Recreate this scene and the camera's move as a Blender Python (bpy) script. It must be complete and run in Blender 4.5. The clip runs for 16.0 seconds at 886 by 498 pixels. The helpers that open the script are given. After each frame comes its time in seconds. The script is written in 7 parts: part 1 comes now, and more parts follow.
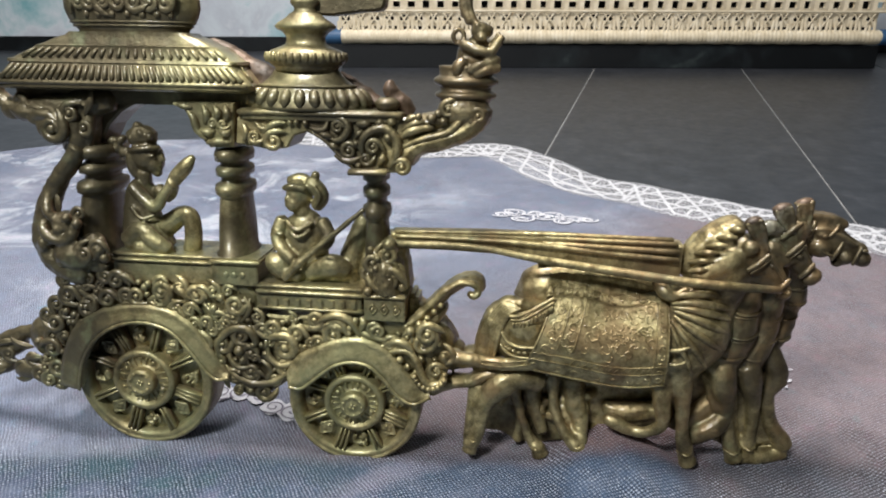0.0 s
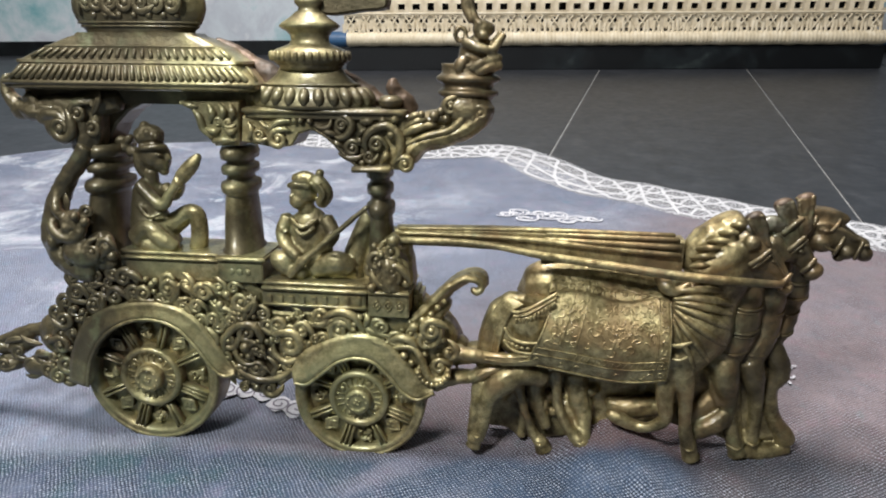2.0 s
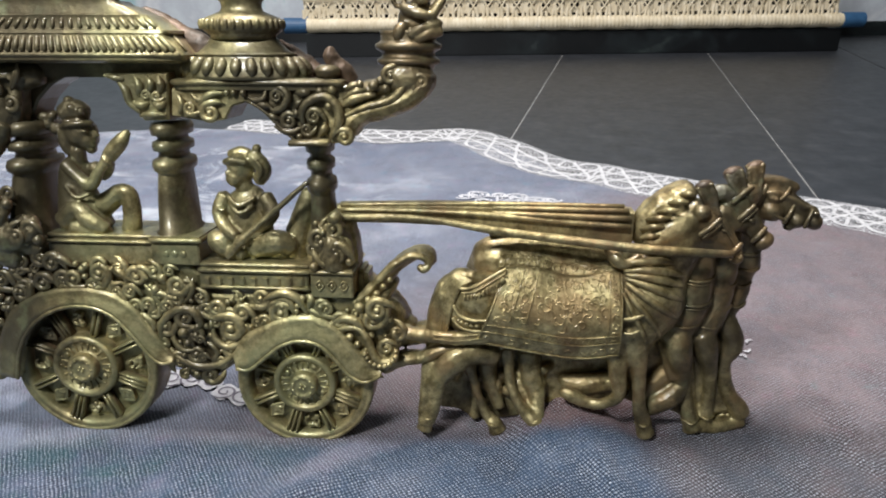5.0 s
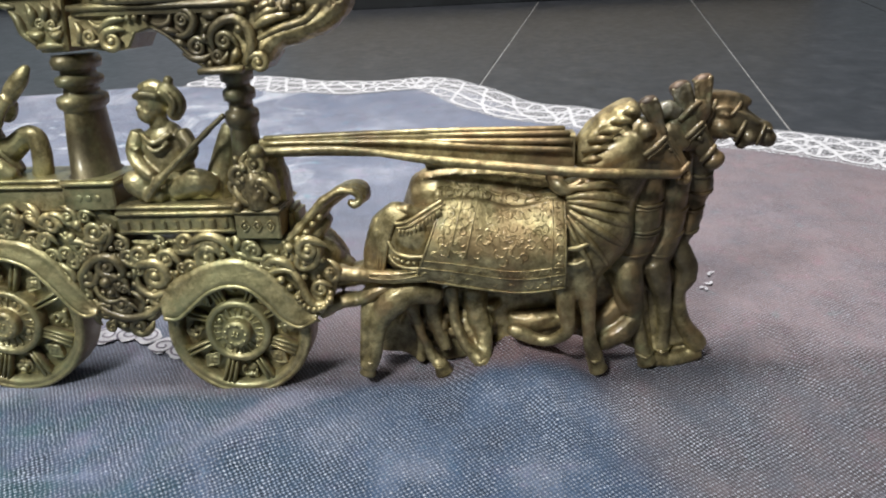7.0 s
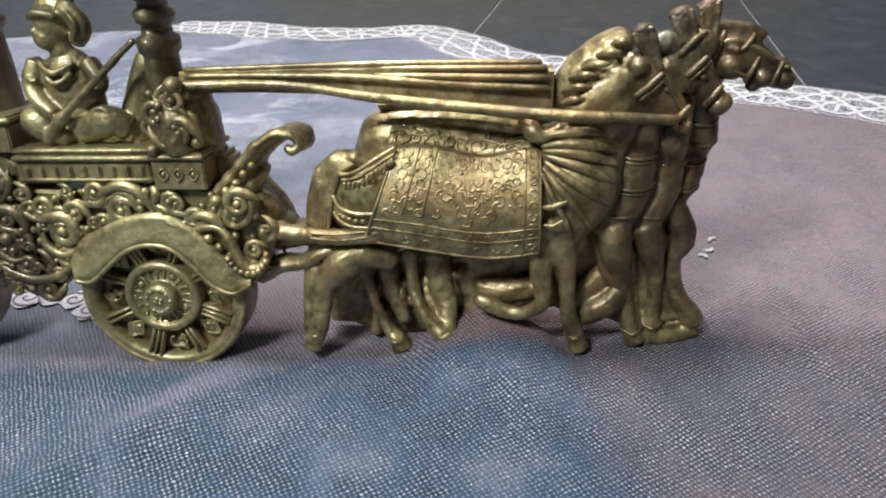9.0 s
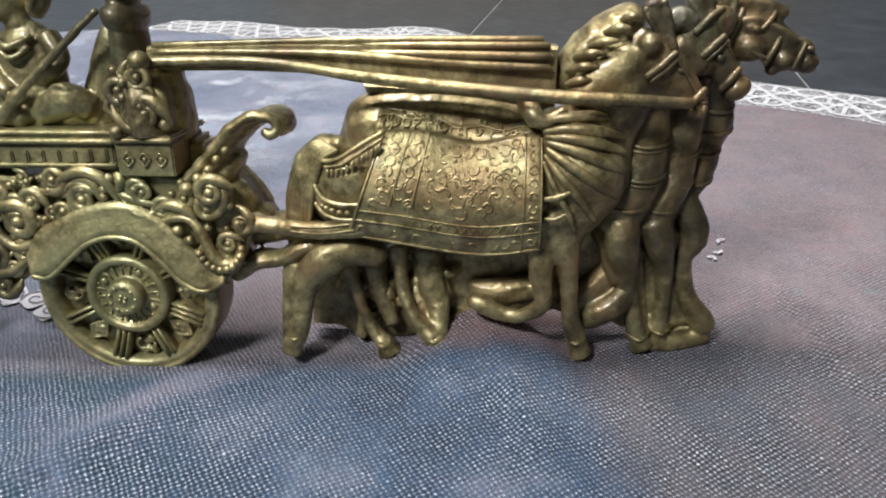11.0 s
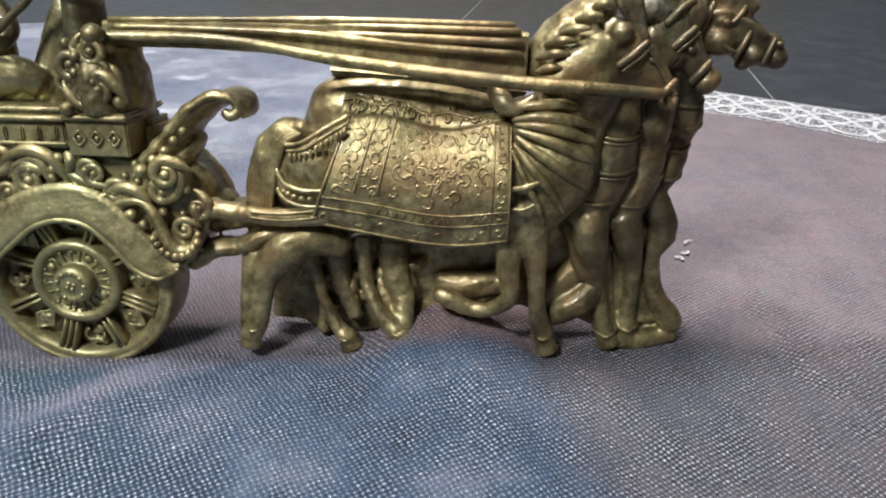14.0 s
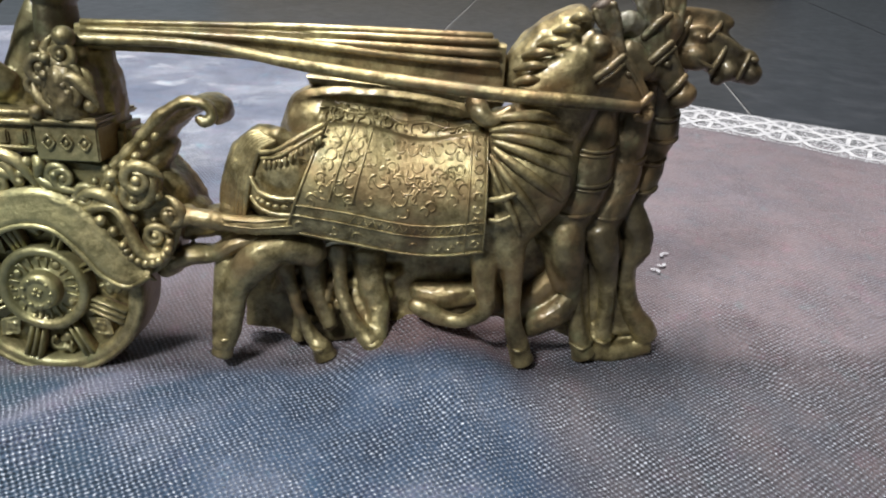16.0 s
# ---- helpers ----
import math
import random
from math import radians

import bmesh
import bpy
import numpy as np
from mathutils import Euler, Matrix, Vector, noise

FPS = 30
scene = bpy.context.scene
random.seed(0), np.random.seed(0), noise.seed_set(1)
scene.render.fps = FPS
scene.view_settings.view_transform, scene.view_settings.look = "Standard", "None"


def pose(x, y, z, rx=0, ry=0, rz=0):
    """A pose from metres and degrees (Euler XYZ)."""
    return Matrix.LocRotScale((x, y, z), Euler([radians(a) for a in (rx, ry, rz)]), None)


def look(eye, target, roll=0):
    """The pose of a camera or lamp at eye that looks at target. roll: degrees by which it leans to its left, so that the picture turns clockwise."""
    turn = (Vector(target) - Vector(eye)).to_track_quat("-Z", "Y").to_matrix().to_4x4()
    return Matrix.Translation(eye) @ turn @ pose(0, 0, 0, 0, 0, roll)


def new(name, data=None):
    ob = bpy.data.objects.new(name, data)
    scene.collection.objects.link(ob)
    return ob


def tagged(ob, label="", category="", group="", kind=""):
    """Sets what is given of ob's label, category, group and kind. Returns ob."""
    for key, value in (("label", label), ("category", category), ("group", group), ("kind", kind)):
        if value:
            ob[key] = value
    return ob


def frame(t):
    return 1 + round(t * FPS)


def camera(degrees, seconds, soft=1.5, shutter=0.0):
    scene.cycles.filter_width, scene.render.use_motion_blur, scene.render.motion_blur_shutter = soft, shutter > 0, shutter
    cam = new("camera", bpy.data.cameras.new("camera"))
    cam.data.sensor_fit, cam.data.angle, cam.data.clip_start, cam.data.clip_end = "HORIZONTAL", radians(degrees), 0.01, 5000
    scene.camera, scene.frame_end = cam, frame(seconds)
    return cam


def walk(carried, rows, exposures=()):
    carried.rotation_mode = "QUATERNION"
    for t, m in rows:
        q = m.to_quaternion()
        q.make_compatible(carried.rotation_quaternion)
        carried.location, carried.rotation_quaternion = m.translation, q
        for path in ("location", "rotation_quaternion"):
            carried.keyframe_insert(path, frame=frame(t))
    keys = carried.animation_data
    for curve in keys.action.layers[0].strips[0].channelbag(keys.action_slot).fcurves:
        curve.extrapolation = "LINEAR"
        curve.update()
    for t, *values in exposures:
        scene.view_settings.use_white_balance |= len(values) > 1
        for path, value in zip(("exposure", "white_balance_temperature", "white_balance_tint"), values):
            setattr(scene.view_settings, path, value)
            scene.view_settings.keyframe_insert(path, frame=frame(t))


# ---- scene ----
cam = camera(65.4, 16.0, 2.0)
PATH = [
    (0, (0.0001, 0.0005, 0.2320), (-0.0010, 1.8427, -0.5467), 0.13),
    (0.5, (0.0007, 0.0005, 0.2293), (-0.0126, 1.8558, -0.5176), -0.01),
    (1, (0.0025, -0.0029, 0.2318), (-0.0166, 1.8463, -0.5300), -0.23),
    (1.5, (0.0026, -0.0034, 0.2322), (-0.0214, 1.8443, -0.5329), -0.36),
    (2, (0.0016, -0.0033, 0.2302), (-0.0181, 1.8424, -0.5399), -0.31),
    (2.5, (0.0025, -0.0034, 0.2317), (-0.0307, 1.8379, -0.5485), -0.66),
    (3, (0.0024, -0.0027, 0.2310), (-0.0265, 1.8377, -0.5515), -0.56),
    (3.5, (-0.0004, -0.0005, 0.2303), (-0.0049, 1.8423, -0.5471), -0.49),
    (6, (0.0261, 0.0059, 0.2123), (0.1109, 1.8243, -0.6160), -0.67),
    (6.5, (0.0308, 0.0079, 0.2089), (0.0938, 1.8142, -0.6474), -2.04),
    (7, (0.0387, 0.0141, 0.2000), (0.1179, 1.8018, -0.6931), -2.38),
    (7.5, (0.0458, 0.0243, 0.1940), (0.1223, 1.8060, -0.7114), -1.98),
    (8, (0.0523, 0.0383, 0.1853), (0.1357, 1.8112, -0.7366), -1.08),
    (8.5, (0.0560, 0.0471, 0.1808), (0.1296, 1.7930, -0.7921), -1.81),
    (9, (0.0584, 0.0510, 0.1784), (0.1224, 1.7874, -0.8119), -1.67),
    (11.5, (0.0597, 0.0691, 0.1617), (0.1452, 1.8221, -0.7973), -0.80),
    (12, (0.0596, 0.0695, 0.1623), (0.1435, 1.8186, -0.8041), -0.87),
    (12.5, (0.0585, 0.0692, 0.1603), (0.1457, 1.8199, -0.8028), -0.63),
    (13, (0.0590, 0.0693, 0.1586), (0.1510, 1.8156, -0.8119), -0.46),
    (13.5, (0.0592, 0.0689, 0.1545), (0.1963, 1.8314, -0.7808), 1.02),
    (14, (0.0608, 0.0691, 0.1539), (0.2353, 1.8293, -0.7795), 1.52),
    (14.5, (0.0615, 0.0693, 0.1529), (0.2632, 1.8321, -0.7699), 2.09),
    (15, (0.0617, 0.0695, 0.1533), (0.2647, 1.8331, -0.7679), 2.08),
    (15.5, (0.0615, 0.0697, 0.1535), (0.2845, 1.8375, -0.7549), 2.73),
    (16, (0.0627, 0.0703, 0.1534), (0.2923, 1.8384, -0.7528), 2.96),
]
walk(cam, [(t, look(eye, target, roll)) for t, eye, target, roll in PATH], [(0, 0.06), (3.5, 0.05), (6.0, 0.04), (6.6, 0.12), (16.0, 0.12)])

# ---- world, lamps ----
world = bpy.data.worlds.new("world")
scene.world = world
world.use_nodes = True
world.node_tree.nodes["Background"].inputs[0].default_value = (0.8, 0.9, 1.0, 1)
world.node_tree.nodes["Background"].inputs[1].default_value = 0.012


def area_lamp(eye, target, sx, sy, watts, colour):
    data = bpy.data.lights.new("unseen_lamp", "AREA")
    data.shape, data.size, data.size_y, data.energy, data.color = "RECTANGLE", sx, sy, watts, colour
    ob = new("unseen_lamp", data)
    ob.matrix_world = look(eye, target)
    return ob


# overhead lamp, out of view
area_lamp((-0.28, 0.50, 1.80), (-0.08, 0.43, 0.0), 0.60, 0.24, 58, (0.99, 0.96, 0.945))
# added fill from the front left to brighten the brass; no known source
area_lamp((-0.34, -0.20, 0.80), (0.0, 0.3, 0.05), 0.20, 0.16, 10.5, (0.95, 0.98, 1.0))

# ---- materials ----


def material(name):
    m = bpy.data.materials.new(name)
    m.use_nodes = True
    nt = m.node_tree
    return m, nt, nt.nodes["Principled BSDF"]


def node(nt, kind, **kw):
    n = nt.nodes.new(kind)
    for k, v in kw.items():
        n.inputs[k.replace("_", " ")].default_value = v
    return n


def noise_of(nt, scale, detail=4.0, rough=0.55, space="Object", distort=0.0):
    tc = nt.nodes.new("ShaderNodeTexCoord")
    n = node(nt, "ShaderNodeTexNoise", Scale=scale, Detail=detail, Roughness=rough, Distortion=distort)
    nt.links.new(tc.outputs[space], n.inputs["Vector"])
    return n.outputs["Fac"]


def ramp(nt, fac, stops):
    r = nt.nodes.new("ShaderNodeValToRGB")
    el = r.color_ramp.elements
    while len(el) < len(stops):
        el.new(0.5)
    for e, (p, c) in zip(el, stops):
        e.position, e.color = p, (*c, 1) if len(c) == 3 else c
    nt.links.new(fac, r.inputs["Fac"])
    return r.outputs["Color"]


def mix(nt, fac, a, b, mode="MIX"):
    n = nt.nodes.new("ShaderNodeMix")
    n.data_type, n.blend_type = "RGBA", mode
    for sock, v in ((n.inputs["Factor"], fac), (n.inputs["A"], a), (n.inputs["B"], b)):
        if isinstance(v, tuple):
            sock.default_value = (*v, 1)
        elif isinstance(v, (int, float)):
            sock.default_value = v
        else:
            nt.links.new(v, sock)
    return n.outputs["Result"]


def calc(nt, op, a, b=0.0, c=0.0):
    n = nt.nodes.new("ShaderNodeMath")
    n.operation = op
    for i, v in enumerate((a, b, c)):
        if isinstance(v, (int, float)):
            n.inputs[i].default_value = v
        else:
            nt.links.new(v, n.inputs[i])
    return n.outputs[0]


def span(nt, v, lo, hi):
    n = nt.nodes.new("ShaderNodeMapRange")
    n.interpolation_type = "SMOOTHSTEP"
    nt.links.new(v, n.inputs["Value"])
    n.inputs["From Min"].default_value, n.inputs["From Max"].default_value = lo, hi
    return n.outputs["Result"]


def bump(nt, bsdf, height, strength, distance, under=None):
    b = node(nt, "ShaderNodeBump", Strength=strength, Distance=distance)
    nt.links.new(height, b.inputs["Height"])
    if under is not None:
        nt.links.new(under, b.inputs["Normal"])
    nt.links.new(b.outputs["Normal"], bsdf.inputs["Normal"])
    return b.outputs["Normal"]


def brass_material(name="aged_brass", brown=0.0):
    m, nt, b = material(name)
    geo = nt.nodes.new("ShaderNodeNewGeometry")

    def spots(scale, detail=4.0, rough=0.6):
        n = node(nt, "ShaderNodeTexNoise", Scale=scale, Detail=detail, Roughness=rough)
        nt.links.new(geo.outputs["Position"], n.inputs["Vector"])
        return n.outputs["Fac"]
    fine = spots(420)
    gold = ramp(nt, spots(46, 6, 0.68), [(0.30, (0.085, 0.064, 0.028)), (0.41, (0.25, 0.198, 0.088)), (0.52, (0.46, 0.385, 0.195)), (0.62, (0.33, 0.264, 0.120)), (0.74, (0.12, 0.090, 0.040))])
    grime = ramp(nt, spots(170, 6, 0.72), [(0.34, (0.16, 0.15, 0.11)), (0.56, (0.50, 0.50, 0.5)), (0.76, (0.70, 0.68, 0.60))])
    gold = mix(nt, 0.95, gold, grime, "OVERLAY")
    pits = span(nt, spots(330, 5, 0.75), 0.54, 0.68)
    gold = mix(nt, calc(nt, "MULTIPLY", pits, 0.32), gold, (0.07, 0.052, 0.026))
    sep = nt.nodes.new("ShaderNodeSeparateXYZ")
    nt.links.new(geo.outputs["Position"], sep.inputs[0])
    # olive patina on the car and its wheels, brown on the team
    west = span(nt, calc(nt, "MULTIPLY", calc(nt, "ADD", sep.outputs["X"], calc(nt, "MULTIPLY", spots(22, 3), 0.05)), -1.0), -0.035, 0.02)
    olive = calc(nt, "MULTIPLY", west, span(nt, spots(30, 5, 0.66), 0.36, 0.60))
    gold = mix(nt, calc(nt, "MULTIPLY", olive, 0.60), gold, (0.295, 0.295, 0.145))
    # tarnished brown, with shade painted in on team's heads, upper car, leafy tail
    end_shade = calc(nt, "ADD", span(nt, sep.outputs["X"], 0.115, 0.155), calc(nt, "MULTIPLY", span(nt, calc(nt, "MULTIPLY", sep.outputs["X"], -1.0), 0.12, 0.19), 0.8))
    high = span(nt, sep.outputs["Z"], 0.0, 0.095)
    end_shade = calc(nt, "MULTIPLY", end_shade, calc(nt, "ADD", calc(nt, "MULTIPLY", high, 0.8), 0.2))
    end_shade = calc(nt, "ADD", end_shade, calc(nt, "MULTIPLY", span(nt, sep.outputs["Z"], 0.095, 0.155), 0.14))
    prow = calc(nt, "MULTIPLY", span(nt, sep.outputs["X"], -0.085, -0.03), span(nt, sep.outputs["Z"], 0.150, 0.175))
    end_shade = calc(nt, "ADD", end_shade, calc(nt, "MULTIPLY", prow, 0.36))
    end_shade = calc(nt, "ADD", end_shade, brown)
    tarnish_shade = span(nt, calc(nt, "ADD", spots(19, 5, 0.6), calc(nt, "MULTIPLY", end_shade, 0.52)), 0.47, 0.72)
    gold = mix(nt, calc(nt, "MULTIPLY", tarnish_shade, 0.86), gold, (0.066, 0.051, 0.030))
    # ruddy patches where the polish has gone
    ruddy = span(nt, spots(34, 6, 0.68), 0.47, 0.63)
    gold = mix(nt, calc(nt, "MULTIPLY", calc(nt, "MULTIPLY", ruddy, span(nt, sep.outputs["X"], -0.03, 0.03)), 0.62), gold, (0.27, 0.175, 0.082))
    # verdigris specks and a chalky bloom on the polls
    green = span(nt, spots(48, 6, 0.7), 0.55, 0.72)
    gold = mix(nt, calc(nt, "MULTIPLY", green, 0.55), gold, (0.15, 0.175, 0.085))
    chalk = calc(nt, "MULTIPLY", span(nt, spots(75, 5, 0.7), 0.48, 0.66), calc(nt, "MULTIPLY", span(nt, sep.outputs["Z"], 0.110, 0.122), calc(nt, "MULTIPLY", span(nt, sep.outputs["X"], 0.128, 0.138), span(nt, calc(nt, "MULTIPLY", sep.outputs["X"], -1.0), -0.168, -0.158))))
    gold = mix(nt, calc(nt, "MULTIPLY", chalk, 0.30), gold, (0.15, 0.16, 0.145))
    green = calc(nt, "ADD", green, calc(nt, "MULTIPLY", chalk, 1.4))
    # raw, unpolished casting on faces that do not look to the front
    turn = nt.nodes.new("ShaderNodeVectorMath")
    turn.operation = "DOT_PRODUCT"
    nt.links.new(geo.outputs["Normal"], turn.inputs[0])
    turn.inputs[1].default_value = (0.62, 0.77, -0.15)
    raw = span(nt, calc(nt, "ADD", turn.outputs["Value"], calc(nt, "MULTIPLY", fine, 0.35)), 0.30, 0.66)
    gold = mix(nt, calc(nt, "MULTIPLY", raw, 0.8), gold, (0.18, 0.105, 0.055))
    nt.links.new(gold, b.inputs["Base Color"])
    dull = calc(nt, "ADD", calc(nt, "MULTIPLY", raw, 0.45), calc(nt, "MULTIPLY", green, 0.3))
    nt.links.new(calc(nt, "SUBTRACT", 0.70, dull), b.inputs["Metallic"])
    rough = calc(nt, "ADD", calc(nt, "MULTIPLY", spots(140, 5, 0.7), 0.55), calc(nt, "ADD", calc(nt, "MULTIPLY", tarnish_shade, 0.06), 0.19))
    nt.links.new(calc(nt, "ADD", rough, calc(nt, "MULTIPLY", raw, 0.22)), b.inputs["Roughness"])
    b.inputs["Coat Weight"].default_value = 0.42
    b.inputs["Coat IOR"].default_value = 1.5
    nt.links.new(calc(nt, "ADD", calc(nt, "MULTIPLY", fine, 0.30), 0.04), b.inputs["Coat Roughness"])
    n1 = bump(nt, b, spots(210, 5, 0.66), 0.6, 0.0010)
    bump(nt, b, spots(1600, 3), 0.25, 0.0002, n1)
    return m


def cloth_material():
    m, nt, b = material("tie_dyed_twill")
    tc = nt.nodes.new("ShaderNodeTexCoord")
    warp = node(nt, "ShaderNodeTexNoise", Scale=9.0, Detail=3.0)
    nt.links.new(tc.outputs["Object"], warp.inputs["Vector"])
    sep = nt.nodes.new("ShaderNodeSeparateXYZ")
    nt.links.new(tc.outputs["Object"], sep.inputs[0])
    w = calc(nt, "MULTIPLY", calc(nt, "SUBTRACT", warp.outputs["Fac"], 0.5), 0.05)
    x = calc(nt, "ADD", sep.outputs["X"], w)
    y = calc(nt, "SUBTRACT", sep.outputs["Y"], w)
    big = noise_of(nt, 7, 5, 0.6)
    mid = noise_of(nt, 26, 4, 0.6)
    blue = ramp(nt, mid, [(0.3, (0.020, 0.038, 0.068)), (0.5, (0.042, 0.070, 0.115)), (0.7, (0.105, 0.130, 0.175))])
    pink = ramp(nt, noise_of(nt, 15, 5, 0.65), [(0.3, (0.066, 0.074, 0.092)), (0.5, (0.112, 0.097, 0.102)), (0.70, (0.155, 0.115, 0.115))])
    lilac = ramp(nt, big, [(0.33, (0.15, 0.17, 0.23)), (0.52, (0.22, 0.235, 0.29)), (0.64, (0.38, 0.39, 0.44))])
    teal = (0.034, 0.078, 0.094)
    front = mix(nt, span(nt, calc(nt, "SUBTRACT", -0.03, x), -0.06, 0.12), blue, mix(nt, span(nt, mid, 0.42, 0.6), teal, (0.06, 0.08, 0.125)))
    front = mix(nt, span(nt, mid, 0.55, 0.74), front, (0.125, 0.145, 0.195))
    # pale band: the fold's highlight painted into the front colour
    c = calc(nt, "ADD", calc(nt, "SUBTRACT", calc(nt, "MULTIPLY", sep.outputs["X"], 0.514), calc(nt, "MULTIPLY", sep.outputs["Y"], 0.857)), calc(nt, "ADD", calc(nt, "MULTIPLY", w, 0.3), 0.238))
    strip = calc(nt, "MULTIPLY", span(nt, calc(nt, "SUBTRACT", 0.012, calc(nt, "ABSOLUTE", c)), 0.0, 0.008), calc(nt, "MULTIPLY", span(nt, calc(nt, "SUBTRACT", 0.03, sep.outputs["X"]), 0.0, 0.02), span(nt, sep.outputs["X"], -0.075, -0.03)))
    front = mix(nt, calc(nt, "MULTIPLY", strip, 0.6), front, (0.21, 0.20, 0.25))
    run = nt.nodes.new("ShaderNodeMapping")
    run.inputs["Rotation"].default_value = (0, 0, radians(39))
    run.inputs["Scale"].default_value = (9, 130, 1)
    nt.links.new(tc.outputs["Object"], run.inputs["Vector"])
    streak = node(nt, "ShaderNodeTexNoise", Scale=1.0, Detail=4.0, Roughness=0.6)
    nt.links.new(run.outputs[0], streak.inputs["Vector"])
    washed = calc(nt, "MULTIPLY", span(nt, streak.outputs["Fac"], 0.52, 0.70), span(nt, calc(nt, "MULTIPLY", sep.outputs["X"], -1.0), 0.02, 0.14))
    front = mix(nt, calc(nt, "MULTIPLY", washed, 0.36), front, (0.22, 0.25, 0.34))
    col = mix(nt, span(nt, x, 0.105, 0.14), front, pink)
    behind = mix(nt, span(nt, calc(nt, "SUBTRACT", x, calc(nt, "MULTIPLY", calc(nt, "SUBTRACT", y, 0.28), 0.9)), -0.17, -0.03), lilac, mix(nt, 0.35, pink, (0.45, 0.35, 0.355)))
    col = mix(nt, span(nt, y, 0.268, 0.284), col, behind)
    # ruddy light off the brass, put into the cloth colour under the team
    brass_bounce = calc(nt, "MULTIPLY", span(nt, calc(nt, "SUBTRACT", 0.045, calc(nt, "ABSOLUTE", calc(nt, "SUBTRACT", sep.outputs["X"], 0.095))), 0.0, 0.025), span(nt, calc(nt, "SUBTRACT", 0.022, calc(nt, "ABSOLUTE", calc(nt, "SUBTRACT", sep.outputs["Y"], 0.287))), 0.0, 0.012))
    col = mix(nt, calc(nt, "MULTIPLY", brass_bounce, 0.6), col, (0.30, 0.17, 0.15))
    cloud = span(nt, noise_of(nt, 11, 6, 0.7, "Object", 1.2), 0.50, 0.62)
    cloud = calc(nt, "MULTIPLY", cloud, calc(nt, "MULTIPLY", span(nt, sep.outputs["Y"], 0.40, 0.52), span(nt, calc(nt, "MULTIPLY", sep.outputs["X"], -1.0), -0.03, 0.10)))
    col = mix(nt, calc(nt, "MULTIPLY", cloud, 0.75), col, (0.58, 0.60, 0.63))
    # weave: pale weft floats standing out of the darker warp, row against row
    mp = nt.nodes.new("ShaderNodeMapping")
    mp.inputs["Rotation"].default_value = (0, 0, radians(19))
    nt.links.new(tc.outputs["Object"], mp.inputs["Vector"])
    jit = node(nt, "ShaderNodeTexNoise", Scale=42.0, Detail=6.0, Roughness=0.75)
    nt.links.new(tc.outputs["Object"], jit.inputs["Vector"])
    add = nt.nodes.new("ShaderNodeVectorMath")
    add.operation = "MULTIPLY_ADD"
    nt.links.new(jit.outputs["Color"], add.inputs[0])
    add.inputs[1].default_value = (0.0032, 0.0030, 0)
    nt.links.new(mp.outputs[0], add.inputs[2])
    slub = node(nt, "ShaderNodeTexNoise", Scale=330.0, Detail=3.0, Roughness=0.6)
    nt.links.new(tc.outputs["Object"], slub.inputs["Vector"])
    add2 = nt.nodes.new("ShaderNodeVectorMath")
    add2.operation = "MULTIPLY_ADD"
    nt.links.new(slub.outputs["Color"], add2.inputs[0])
    add2.inputs[1].default_value = (0.0022, 0.0016, 0)
    nt.links.new(add.outputs[0], add2.inputs[2])
    th = nt.nodes.new("ShaderNodeSeparateXYZ")
    nt.links.new(add2.outputs[0], th.inputs[0])
    wave = calc(nt, "MULTIPLY", calc(nt, "COSINE", calc(nt, "MULTIPLY", th.outputs["X"], 2 * math.pi / 0.0024)), calc(nt, "COSINE", calc(nt, "MULTIPLY", th.outputs["Y"], math.pi / 0.00115)))
    thread = calc(nt, "POWER", calc(nt, "MAXIMUM", calc(nt, "ADD", calc(nt, "MULTIPLY", wave, 0.72), 0.28), 0.0), 3.0)
    gap = span(nt, calc(nt, "MULTIPLY", wave, -1.0), 0.0, 0.75)
    fuzz = noise_of(nt, 620, 4, 0.75)
    worn = span(nt, noise_of(nt, 44, 8, 0.8), 0.38, 0.64)
    near = calc(nt, "SUBTRACT", 1.0, calc(nt, "MULTIPLY", span(nt, sep.outputs["Y"], 0.255, 0.36), 0.5))
    depth = calc(nt, "MULTIPLY", calc(nt, "ADD", calc(nt, "MULTIPLY", worn, 0.60), 0.40), near)
    thread = calc(nt, "MULTIPLY", thread, calc(nt, "MULTIPLY", depth, calc(nt, "SUBTRACT", calc(nt, "MULTIPLY", fuzz, 4.6), 1.35)))
    thread = calc(nt, "MAXIMUM", calc(nt, "MINIMUM", calc(nt, "MULTIPLY", thread, 1.7), 1.0), 0.0)
    # dye taken unevenly by single yarns
    hue = ramp(nt, noise_of(nt, 75, 6, 0.72), [(0.30, (0.36, 0.62, 0.62)), (0.42, (0.50, 0.50, 0.54)), (0.55, (0.50, 0.50, 0.50)), (0.66, (0.62, 0.47, 0.55)), (0.76, (0.66, 0.56, 0.52))])
    col = mix(nt, 0.5, col, hue, "OVERLAY")
    grain = ramp(nt, noise_of(nt, 420, 4, 0.7), [(0.3, (0.34, 0.34, 0.34)), (0.7, (0.66, 0.66, 0.66))])
    col = mix(nt, 0.6, col, grain, "OVERLAY")
    light = mix(nt, 0.64, col, (0.76, 0.79, 0.87))
    dark = mix(nt, calc(nt, "MULTIPLY", calc(nt, "MULTIPLY", depth, calc(nt, "ADD", gap, 0.36)), 0.66), col, (0.0, 0.0, 0.0))
    col2 = mix(nt, thread, dark, light)
    col2 = mix(nt, 1.0, col2, (0.80, 0.82, 0.84), "MULTIPLY")
    nt.links.new(col2, b.inputs["Base Color"])
    b.inputs["Roughness"].default_value = 0.9
    b.inputs["Specular IOR Level"].default_value = 0.2
    bump(nt, b, thread, 1.0, 0.0009)
    return m


